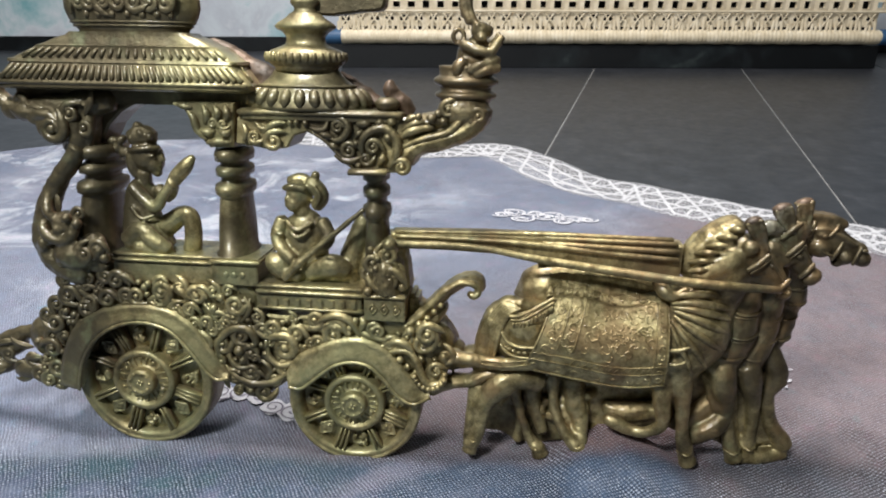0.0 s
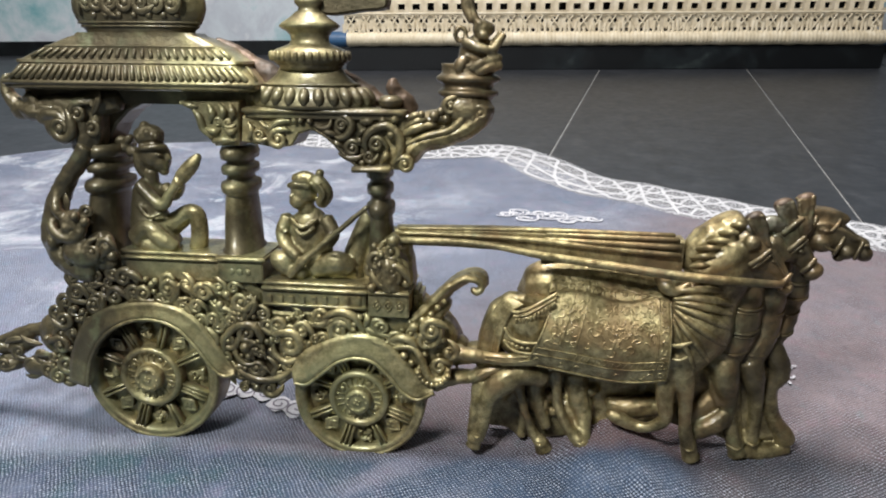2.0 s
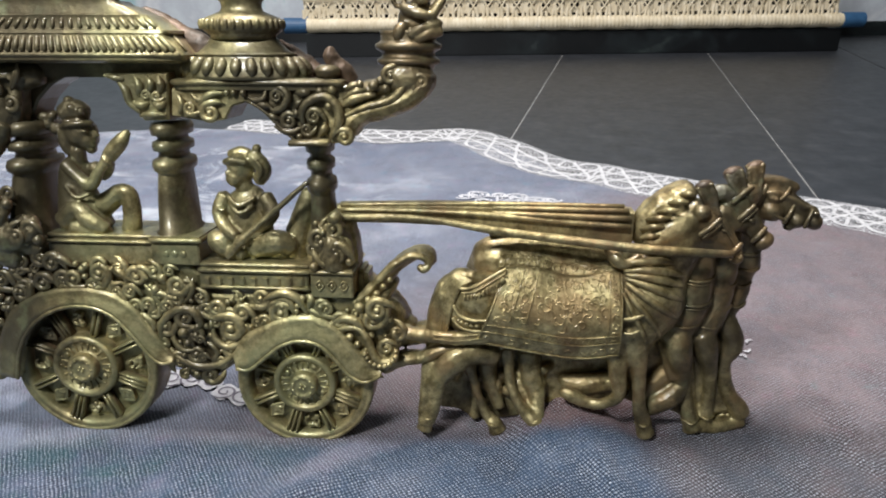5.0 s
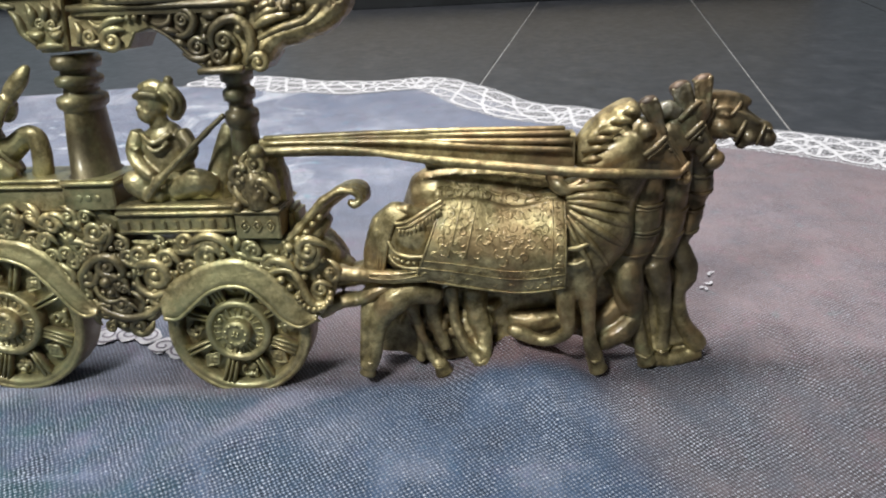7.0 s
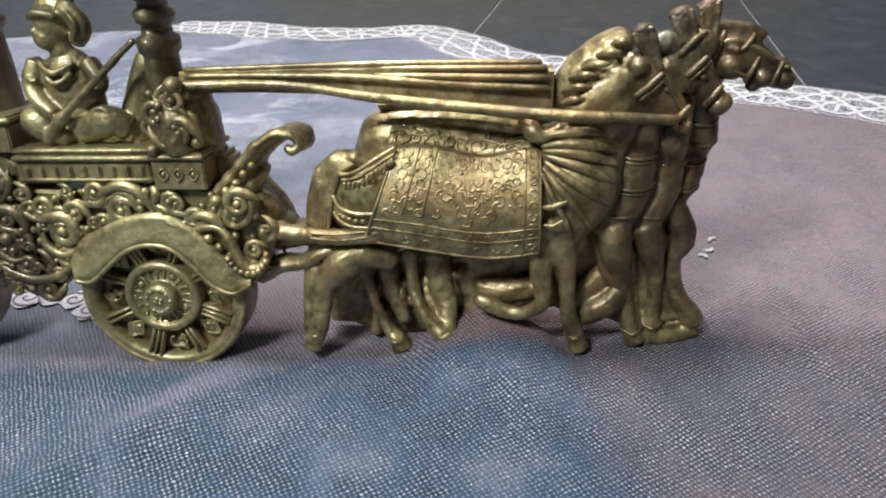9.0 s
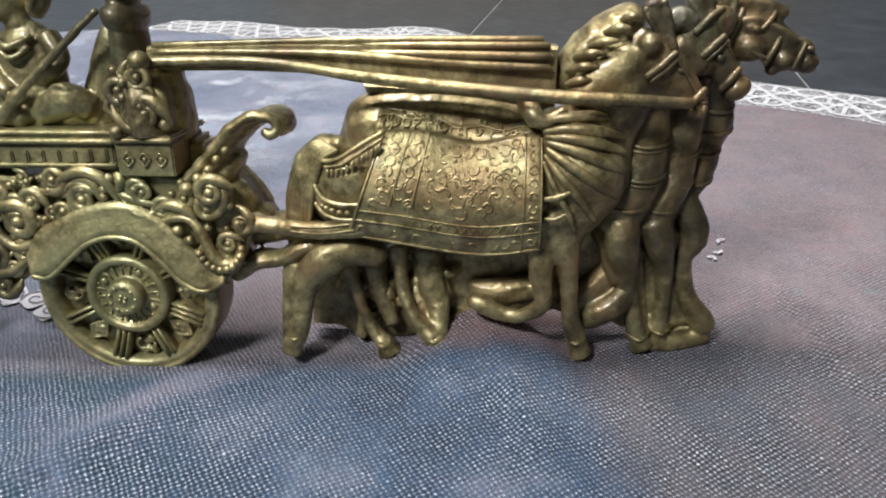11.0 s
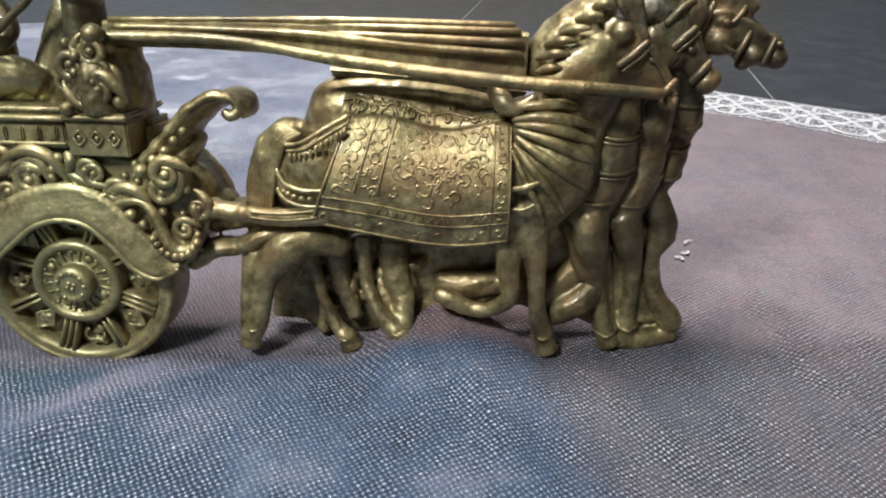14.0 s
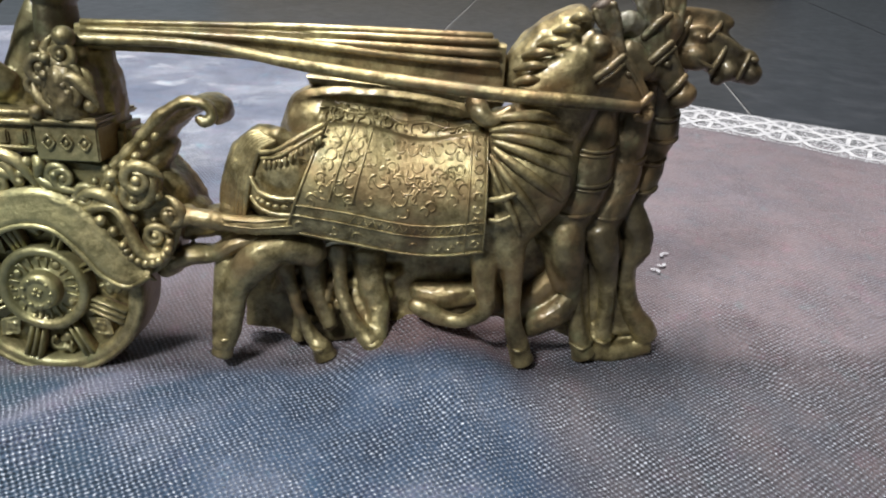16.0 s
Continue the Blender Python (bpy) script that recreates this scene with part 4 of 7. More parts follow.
swirls(body, [
    # the wide sweep between the wheels and the pendant under it
    [(-109.1, 46, 0, 0.5), (-111.3, 53.3, 0.4, 1.6), (-109.4, 60.4, 0.5, 2), (-102.1, 66.4, 0.6, 2.2), (-94.8, 66, 0.6, 2.2), (-91.8, 61.1, 0.6, 2), (-92.8, 57.2, 0.6, 1.2)],
    [(-105.4, 55.7, 0.4, 0.5), (-105, 50.1, 0.6, 1.4), (-100.7, 45.7, 0.7, 1.6), (-95.3, 46.3, 0.6, 1)],
    [(-108.4, 46.9, 0, 0.8), (-103.1, 41.4, 0.4, 1.9), (-93.3, 37.6, 0.5, 2.2), (-83.4, 39.6, 0.4, 2), (-75.8, 45.4, 0.2, 1.4), (-71.8, 48.9, 0, 0.6)],
    [(-90, 50.4, 0.6, 0.6), (-86.4, 48.3, 0.8, 1.5), (-84.8, 44.8, 0.6, 1.2), (-86.9, 41.8, 0.4, 0.6)],
    [(-85.9, 59.3, 0, 0.6), (-85.6, 52.4, 0.3, 1.8), (-79.7, 48.3, 0.4, 2), (-72.4, 51.3, 0.3, 1.7), (-70.4, 56.2, 0, 0.7)],
    # crest of the front fender
    [(-63.2, 70, 0, 0.7), (-57.8, 73.9, 0.8, 1.6), (-51.4, 76.2, 1, 2.1), (-45.4, 74.2, 1, 2.1), (-42.2, 69.8, 0.8, 1.6), (-40.2, 65.3, 0.3, 0.7)],
    [(-59.9, 66.7, 0, 0.6), (-57.3, 70.5, 0.4, 1.3), (-53, 71.7, 0.6, 1.2), (-48.6, 69.6, 0.4, 0.7)],
    [(-39.8, 75.5, 0.6, 1), (-38.3, 73.2, 1, 2), (-39.8, 69.3, 0.6, 1.2)],
    [(-39, 66.5, 0.4, 0.8), (-36.1, 62.4, 1, 1.8), (-31.5, 60.8, 1, 1.7), (-27.9, 62.9, 0.6, 0.7)],
    [(-29, 62.3, 0.5, 0.8), (-23.2, 64.9, 1.2, 2), (-17.9, 63.5, 1.4, 2.2), (-14.6, 59, 1.2, 1.2)],
    [(-27.7, 58.5, 0.5, 0.7), (-22.8, 60, 1.2, 1.6), (-16.9, 60.1, 1.8, 1.4), (-12.9, 55.7, 2.4, 1.8), (-10.4, 48.6, 2.6, 2.2), (-6.8, 44.1, 2.4, 2.2), (-1.6, 45.3, 2.2, 1.9), (0.6, 50.3, 2, 1.4)],
    [(-7.3, 73.6, 0.4, 0.7), (-4.3, 70.1, 1, 1.8), (-4.6, 64.1, 1, 1.8), (-8.4, 60.7, 0.8, 1.4), (-12, 62.1, 0.4, 0.6)],
    # along the rear fender
    [(-130.7, 86.9, 0, 0.8), (-127.6, 84.5, 0.6, 1.9), (-124.5, 81.3, 0.6, 1.5), (-121.2, 80.1, 0.2, 0.6)],
    [(-123.9, 83.8, 0, 0.6), (-117.8, 86.7, 0.6, 1.4), (-113.5, 84.7, 0.6, 1.4), (-111.6, 81.4, 0.2, 0.6)],
    [(-122.2, 81.1, 0, 0.5), (-117.3, 83.6, 0.6, 1.1), (-114.7, 80.9, 0.5, 1)],
    [(-161.8, 88.6, 0, 0.6), (-157.4, 90.4, 0.5, 1.6), (-153, 88.9, 0.5, 1.6), (-150.6, 86.1, 0.2, 0.6)],
    [(-145.1, 79.7, 0, 0.6), (-142.3, 76.6, 0.4, 1.4), (-137.1, 76.2, 0.4, 1.4), (-132, 78.9, 0.2, 0.7)],
    [(-117, 78, 0, 0.7), (-112.9, 75, 0.6, 1.6), (-107.8, 74, 0.6, 1.5), (-102.5, 71.8, 0.4, 1.4), (-97.7, 73, 0.2, 0.7)],
    [(-120.3, 60.8, 0, 0.6), (-117, 56.6, 0.4, 1.8), (-114, 51.5, 0.4, 1.9), (-110.4, 47.5, 0.2, 0.8)],
    [(-96.5, 82.4, 0, 0.5), (-93.8, 78, 0.4, 1.5), (-95.5, 73.1, 0.4, 1.4), (-99.8, 69.1, 0.2, 0.7)],
    [(-93.2, 68, 0, 0.6), (-90.3, 64.9, 0.4, 1.5), (-86.4, 62.8, 0.4, 1.5), (-81.1, 63.4, 0.2, 0.7)],
    [(-87.2, 61.5, 0, 0.7), (-86.5, 59, 0.6, 1.3), (-87.7, 55.9, 0, 0.6)]])
beads(body, [
    ((-145.6, 85, 0.6), 1.9), ((-144.7, 81.5, 0.6), 1.6), ((-148.7, 87.3, 0.4), 1.5), ((-107.7, 81.8, 0.6), 2.2), ((-111.5, 76.3, 1), 2.2), ((-109.6, 60.5, 0.6), 1.7), ((-100.7, 69.2, 0.6), 1.5),
    ((-100.1, 54.9, 1), 2.8), ((-93.2, 58.3, 1.2), 1.5), ((-98.7, 49.9, 1), 2.0), ((-109.7, 48.4, 0.8), 1.6), ((-100.7, 43.4, 1.4), 1.6), ((-96, 33.2, 0), 2.0), ((-106.7, 39, 0.4), 1.4),
    ((-71.3, 72.2, 0.6), 1.3), ((-65.7, 73.7, 0.6), 1.3), ((-62.5, 74.7, 0.4), 1.1), ((-67.7, 58.9, 0.8), 1.6), ((-75.8, 71.8, 0.4), 1.2), ((-64.1, 69.3, 0.5), 1.4),
    ((-45.6, 67.2, 0.6), 1.5), ((-42.8, 63.8, 0.7), 1.9), ((-21, 55.9, 2), 1.9), ((-17.3, 52.5, 2.2), 1.8), ((-16.7, 69.7, 0.5), 1.5), ((-21.9, 68.5, 0.5), 1.3), ((-9.3, 74.7, 0.6), 1.5)])
scrolls(body, [
    ((-165.3, 89.3, 0), 3.6, 120, 1), ((-176.5, 84.1, 0), 4.0, 60, -1), ((-186.1, 78.6, 0), 4.4, 90, -1), ((-198, 55.6, -1), 4.0, 80, -1), ((-201.1, 43, -1), 3.4, 40, -1), ((-209.3, 34.3, -2), 3.8, 120, -1), ((-198, 30.5, -1), 3.6, 150, -1),
    ((-199.3, 67.1, -1), 3.4, 60, -1), ((-193.5, 73.1, -1), 3.8, 30, -1), ((-212.7, 41.3, -3), 3.4, 90, -1), ((-175.3, 75.4, 0), 3.2, 0, -1)])
beads(body, [
    ((-179.1, 73.2, 1), 1.9), ((-185.1, 64.4, 0), 1.9), ((-191.1, 56.4, 0), 1.9), ((-193.6, 47.7, 0), 1.7), ((-192.1, 40.9, 0), 2.0), ((-199.3, 50.4, 0), 1.8), ((-206.5, 52, -1), 2.2), ((-187.8, 70.3, 1), 1.8), ((-171, 80.9, 0), 1.8)])
leaves(body, [((-197.3, 60.2, -1), 9, 100, 0.8), ((-204.8, 42.7, -1), 9, 170, 0.8), ((-196.6, 36.3, -1), 8, 200, 0.8), ((-174.7, 79.5, 0), 8, -40, 0.8), ((-168.6, 90.3, 0), 8, 140, 0.8)])


def inside(q, line):
    hit = False
    for (ax, ay), (bx, by) in zip(line, line[1:] + line[:1]):
        if (ay > q[1]) != (by > q[1]) and q[0] < (bx - ax) * (q[1] - ay) / (by - ay) + ax:
            hit = not hit
    return hit




def fill_scrolls():
    """Small curls, lobes and beads in the gaps of the scrollwork."""
    rnd = random.Random(11)
    taken = [(o.matrix_local.translation.x * 1000, o.matrix_local.translation.z * 1000, 1.25 * abs(o.scale.x) * 1000 if o.name.startswith("scroll") else 2.4) for o in body.children if o.name.startswith(("scroll", "bead"))]
    for _ in range(2600):
        q = (rnd.uniform(-205, 8), rnd.uniform(10, 95))
        if not inside(q, BODY_LINE):
            continue
        if q[1] > 88 or (q[0] > -96 and q[1] > 73.5):
            continue
        if math.hypot(q[0] - REAR_C[0], q[1] - REAR_C[1]) < 38 or math.hypot(q[0] - FRONT_C[0], q[1] - FRONT_C[1]) < 35:
            continue
        gap = min(math.hypot(q[0] - a, q[1] - c) - r for a, c, r in taken)
        if gap < 1.7 or rnd.random() < 0.25:
            continue
        r = min(gap * 0.9, 4.2)
        if gap < 2.4:
            place(BEAD, "bead", body, (q[0], q[1], 0.3), r * 0.9, r * 0.9, r * 0.8)
        else:
            place(SCROLL, "scroll", body, (q[0], q[1], 0.2), r, r, r * 0.9, rnd.uniform(0, 360), rnd.choice((-1, 1)))
        r *= 1.2
        taken.append((q[0], q[1], r))


fill_scrolls()
# beaded roll at the tip of the front fender
a0 = spline([(-13.9, 48.3, 4), (-11.5, 44.3, 4), (-7.1, 42.5, 4), (-2.8, 43.7, 4), (0.3, 47.5, 4)], 4)
for p in a0[::2]:
    place(BEAD, "bead", body, p, 1.5)

# leafy tail behind the rear wheel
bm = bmesh.new()
for p, rx, rz, tn in (((-207.5, 32.8, -8), 12, 8, 0), ((-217.5, 33.8, -8), 10, 6, 10), ((-230.3, 42.5, -12), 9, 4.5, 20), ((-238.5, 32.1, -12), 8, 5, 0), ((-248.8, 29.8, -12), 8, 5, 20), ((-224.3, 49.3, -12), 8, 3.5, 25), ((-205.2, 52.2, -8), 10, 12, 0), ((-241.7, 41.7, -12), 8, 4, 0)):
    blob(bm, p, rx, rz, 6, tn)
limb(bm, [(-204.7, 54.5, -10, 4), (-219.1, 53, -10, 3.5), (-232.4, 49, -10, 3), (-246.2, 44, -10, 1.5)], 1, 8)
tail = cast("leaf_tail", bm, chariot, 0.8, 3)
scrolls(tail, [((-229, 40.9, -7), 3.6, 90, -1), ((-220.9, 35, -5), 3.4, 40, -1), ((-238.7, 32.8, -7), 3.4, 120, -1)])
leaves(tail, [((-214.1, 46.2, -6), 12, 170, 0.6), ((-223.9, 48.3, -7), 12, 185, 0.6), ((-216, 29.8, -5), 9, 200, 0.7)])

# columns


def column(x, d, z0, z1, r, lean_x=0.0):
    h = z1 - z0
    prof = [(r * 1.05, 0), (r * 1.1, 0.02), (r * 1.1, 0.05), (r * 0.98, 0.06), (r * 0.90, 0.35), (r * 0.80, 0.56), (r * 0.80, 0.575), (r * 0.96, 0.60), (r * 1.0, 0.64), (r * 0.96, 0.68), (r * 0.70, 0.70), (r * 0.68, 0.75),
            (r * 0.90, 0.765), (r * 0.93, 0.80), (r * 0.90, 0.83), (r * 0.68, 0.85), (r * 0.68, 0.88), (r * 0.92, 0.895), (r * 0.96, 0.95), (r * 0.86, 1.0)]
    bm = bmesh.new()
    lathe(bm, x, d, [(a, z0 + b * h) for a, b in prof], 32, 1.7, lean_x)
    return part("column", bm, BROWN, chariot, "turned brass column")


p, q = (-103.4, 99, -8), (-102.6, 151.8, -8)
column(p[0], -15, p[1], q[1], 8.6, (q[0] - p[0]) / (q[1] - p[1]))
p, q = (-176.5, 95.6, -8), (-168.5, 151.6, -8)
column(p[0], -17, p[1], q[1], 9.8, (q[0] - p[0]) / (q[1] - p[1]))
p, q = (-33.6, 86.7, -6), (-34.4, 145.9, -6)
column(p[0], -13, p[1], q[1], 6.6, (q[0] - p[0]) / (q[1] - p[1]))

# foliate foot of the front column, with the boss that takes the reins
bm = bmesh.new()
limb(bm, [(-27.1, 87, -6, 7), (-27.7, 97.9, -7, 7.5), (-29, 105.3, -8, 5.5), (-27.5, 110.3, -6, 4)], 1.6, 12)
limb(bm, [(-25.1, 83.6, -16, 7), (-24.5, 95.2, -16, 7), (-26.1, 106.5, -16, 6)], 1.6, 12)
foot = cast("column_foot", bm, chariot, 0.8, 3)
scrolls(foot, [((-30, 94.3, 2), 4.2, 200, 1), ((-36, 97.3, 1), 2.8, 60, 1), ((-24.6, 101.1, 1), 3.6, 100, -1), ((-29.5, 106.5, 0), 3.2, 140, 1)])
scrolls(foot, [((-25.5, 95.4, 2), 5.0, 30, 1), ((-33.5, 102.8, 1), 4.0, 100, -1), ((-26.7, 106.9, 1), 3.8, 220, 1), ((-23.3, 99.2, 0), 3.4, 0, 1)])
beads(foot, [((-26, 111.7, 0), 3.3), ((-31.2, 105.4, 2), 1.7), ((-34.7, 108.9, 0), 1.7), ((-35.7, 89.7, 3), 2.2), ((-20, 92, 1), 2.2), ((-32, 100.5, 2), 1.8), ((-26.4, 97.9, 3), 1.5)])
leaves(foot, [((-32.6, 108, 0), 9, -40, 0.7), ((-33.4, 95.5, 2), 8, 60, 0.7), ((-23.1, 95.2, 1), 9, 110, 0.7)])
bm = bmesh.new()
slab(bm, [p[:2] for p in spline([(-45, 62), (-46, 88), (-41, 108), (-33, 113), (-27, 110), (-24.5, 104), (-23, 98), (-23.5, 90.5), (-20, 83), (-14.5, 78.5), (-8, 74.5), (-1.5, 68), (4, 60), (3, 50), (-20, 50)], 3)], -27, -11, 2.5)
cast("back_casting", bm, chariot, 0.8, 2, "raw brown unpolished back of the casting")
bm = bmesh.new()
block(bm, (-20.1, 83.1, -6)[0], (-21.4, 72.8, -14)[1], -26, (-14.2, 80.5, -14)[0], (-20.3, 84.5, -14)[1], -10, 2.0)
part("step_block", bm, BRASS, chariot, "", False)

# curled lever before the body
bm = bmesh.new()
limb(bm, [(-18.1, 71.1, -4, 2.6), (-10.1, 79.3, -4, 2.3), (-1.1, 89, -4, 2.0), (6.2, 93.6, -4, 1.8), (12.5, 93.4, -4, 1.7), (14.8, 90.1, -4, 1.6), (12.9, 87.8, -3, 1.6), (10.5, 89.3, -3, 1.5)], 1.5, 12)
limb(bm, [(-18.6, 67, -14, 4.2), (-9.2, 76.4, -14, 3.6), (-0.6, 86.4, -15, 3.0), (6.5, 91.4, -15, 2.8), (13, 92.2, -15, 2.8), (15.4, 89.2, -15, 2.4), (13.4, 86.6, -15, 1.8)], 3.2, 12)
limb(bm, [(-15.8, 66.5, -13, 5), (-7.2, 73, -13, 4.2), (-1, 79.2, -13.5, 2.2)], 2.0, 12)
hook = cast("scroll_lever", bm, chariot, 0.7, 2)
beads(hook, [((-12, 74.1, 1), 1.7), ((-8.4, 76.7, 0), 1.6), ((-5.3, 80.3, 0), 1.5), ((-2.3, 83.1, -1), 1.4), ((-16.3, 70.4, 1), 2.4)])
bm = bmesh.new()
blob(bm, (-8.4, 67.9, -2), 6.4, 7.4, 5)
blob(bm, (-4.6, 59.8, -12), 9, 11, 9)
blob(bm, (2.1, 55.2, -15), 8, 6, 9, -20)
boss = cast("pole_boss", bm, chariot, 0.7, 2)
scrolls(boss, [((-7.8, 69.9, 2.5), 4.6, 60, 1)])

# yoke pole from the body to the team
bm = bmesh.new()
limb(bm, [(-0.4, 55.7, -2, 4), (4.9, 57.2, -2, 3.2), (11.4, 56.4, -2, 3.6), (16.8, 55.6, -2, 3), (30.1, 55.3, -2, 3.2), (46, 56, -4, 2.8), (59.3, 56.8, -8, 2)], 1.0, 12)
limb(bm, [(-1.7, 50, -14, 5), (10.6, 52.6, -14, 5.5), (24.4, 54.7, -14, 5)], 1.2, 12)
limb(bm, [(-6.4, 35.3, -12, 3.5), (1.9, 41.6, -8, 3.8), (11.3, 42.8, -8, 3.2), (19.4, 47, -8, 3.5), (27.5, 49.4, -8, 3)], 1.6, 10)
blob(bm, (4.7, 58.6, -4), 3.0, 2.4, 3)
blob(bm, (-0.2, 57.8, 0), 2.6, 2.6, 2.6)
pole = cast("yoke_pole", bm, chariot, 0.7, 2)
bm = bmesh.new()
for dy in (0, 1):
    limb(bm, [(17.4, 57.9, 1, 0.5), (27.5, 57.4, 1, 0.5), (39.2, 58.6, 0, 0.5)] if dy == 0 else [(17.5, 55.9, 1, 0.45), (28.1, 55.2, 1, 0.45), (39.3, 56.3, 0, 0.45)], 1, 6)
part("pole_beading", bm, BRASS, pole)

# canopies


def roof(name, x, d, rings, corner=0.35):
    """A hipped roof: rings of (half-width, half-depth, up), rounded-rectangle in plan."""
    bm = bmesh.new()
    seg = 40
    rows = []
    for hw, hd, z, *off in rings:
        row, mx = [], x + sum(off)
        for k in range(seg):
            w = 2 * math.pi * k / seg
            ca, sa = math.cos(w), math.sin(w)
            e = corner
            row.append(bm.verts.new(P((mx + hw * math.copysign(abs(ca) ** e, ca), z, d + hd * math.copysign(abs(sa) ** e, sa)))))
        rows.append(row)
    for a, c in zip(rows, rows[1:]):
        for k in range(seg):
            bm.faces.new((a[k], a[(k + 1) % seg], c[(k + 1) % seg], c[k]))
    bm.faces.new(rows[0])
    bm.faces.new(rows[-1])
    ob = part(name, bm, BRASS, chariot)
    m = ob.modifiers.new("edges", "EDGE_SPLIT")
    m.split_angle = radians(38)
    return ob


E0, E1 = (-206.6, 179.6, 4), (-86.1, 182.1, 4)
CX, ZE = (E0[0] + E1[0]) / 2, (E0[1] + E1[1]) / 2
HW = (E1[0] - E0[0]) / 2
Z_ROW1, Z_ROW2, Z_NECK = (-142, 189.2, 0)[1], (-143, 195.4, -3)[1], (-137.1, 202.3, -10)[1]
CD = -10
rear_canopy = roof("canopy", CX, CD, [(HW - 3, 2, ZE - 10), (HW - 2.5, 2.4, ZE - 4.2), (HW - 1.5, 13, ZE - 3.4), (HW, 14.5, ZE - 2.5), (HW, 14.5, ZE - 0.3), (HW - 1, 14, ZE + 0.3), (HW - 7, 12, Z_ROW1 - 0.6), (HW - 6, 12.5, Z_ROW1), (HW - 6.4, 12.1, Z_ROW1 + 1.2),
                                   (HW - 8.5, 11.4, Z_ROW1 + 1.6), (HW - 17, 10, Z_ROW2 + 0.2, 2), (HW - 18, 10.2, Z_ROW2 + 1.0, 2), (HW - 20, 9.6, Z_ROW2 + 1.4, 2), (HW - 27, 9.0, Z_ROW2 + 4.4, 3), (HW - 31, 8.8, Z_NECK - 1.4, 3), (HW - 33, 8.8, Z_NECK, 3)], 0.20)
bm = bmesh.new()
limb(bm, [(CX + HW - 27, Z_NECK - 4, -20, 3), (CX + HW - 18, Z_ROW2 - 1.6, -20, 4.2), (CX + HW - 8, Z_ROW1 - 1.6, -19, 5), (CX + HW + 0.5, ZE + 2, -18, 6), (CX + HW + 2, ZE - 5, -18, 5)], 1.0, 14)
raw_end = cast("raw_end", bm, rear_canopy, 0.8, 3, "rough brown unpolished casting")
raw_end.data.materials.clear()
raw_end.data.materials.append(RAW)


def rib_row(parent, name, n, xa, xb, za, xc, xd, zb, da, db, r):
    """A row of short rounded ribs between a lower line (xa..xb at za) and an upper one (xc..xd at zb)."""
    for k in range(n):
        f = (k + 0.5) / n
        bm = bmesh.new()
        limb(bm, [(xa + f * (xb - xa), za, da, r), (xc + f * (xd - xc), zb, db, r * 0.85)], 0.9, 7, 2)
        part(name, bm, BRASS, parent)


rib_row(rear_canopy, "rib", 35, CX - HW + 4, CX + HW - 1.5, ZE + 1.4, CX - HW + 10, CX + HW - 8.5, Z_ROW1 - 1.4, CD + 14.0, CD + 12.2, 1.3)
rib_row(rear_canopy, "rib", 24, CX - HW + 14, CX + HW - 9, Z_ROW1 + 2.4, CX - HW + 20, CX + HW - 14, Z_ROW2 - 0.4, CD + 11.4, CD + 10.2, 1.05)
rib_row(rear_canopy, "side_rib", 5, CX + HW - 0.6, CX + HW - 0.6, ZE + 1.2, CX + HW - 6.5, CX + HW - 6.5, Z_ROW1 - 1, CD + 8, CD + 6, 0.7)

def roll(parent, x0, x1, z, d, r):
    bm2 = bmesh.new()
    limb(bm2, [(x0, z, d, r), ((x0 + x1) / 2, z, d, r), (x1, z, d, r)], 1.0, 10, 2)
    part("roll_moulding", bm2, BRASS, parent)


roll(rear_canopy, CX - HW + 2, CX + HW - 1, ZE - 0.4, CD + 14.2, 1.1)
roll(rear_canopy, CX - HW + 8, CX + HW - 7, Z_ROW1 + 0.6, CD + 10.4, 0.9)
for p0, p1, d, r in (((-160.5, 99.6, 0), (-108.7, 102, 0), -0.9, 0.9), ((-160.9, 97, 0), (-111.4, 99.3, 0), -0.5, 0.8)):
    roll(rear_seat, p0[0], p1[0], (p0[1] + p1[1]) / 2, d, r)
for p0, p1, d, r in (((-89.8, 87.5, 0), (-39.3, 90.1, 0), 0.1, 0.9), ((-89.9, 84.7, 0), (-38.8, 87.4, 0), 0.5, 1.0), ((-89.6, 76.7, 0), (-39.5, 79.5, 0), 0.4, 0.7)):
    roll(front_seat, p0[0], p1[0], (p0[1] + p1[1]) / 2, d, r)
p0, p1 = (-37.8, 87, 2), (-18.5, 88.1, 2)
roll(pedestal2, p0[0], p1[0], p0[1], 2.6, 1.0)
p0, p1 = (-110.4, 100, 2), (-87.3, 101.1, 2)
roll(pedestal, p0[0], p1[0], p0[1], 1.8, 1.1)

# bulb on the rear canopy, with embossed curls
BX = (-143.5, 210.6, -14)[0]
BZ0, BZ1 = Z_NECK - 0.5, (-136.8, 203.6, -4)[1]
bm = bmesh.new()
z = BZ1
lathe(bm, BX, CD, [(25.6, BZ0 - 1), (25.4, z - 2), (25.8, z - 0.6), (27.6, z + 1.2), (30.2, z + 4.6), (31.6, z + 8.6), (31.6, z + 12), (30.4, z + 16), (27.5, z + 19.4), (22, z + 22), (18, z + 24), (17, z + 26), (12, z + 31), (6, z + 36), (3, z + 44), (0.8, z + 48)], 56, 0.34)
bulb = part("canopy_bulb", bm, BRASS, rear_canopy, "embossed bulbous canopy crown")
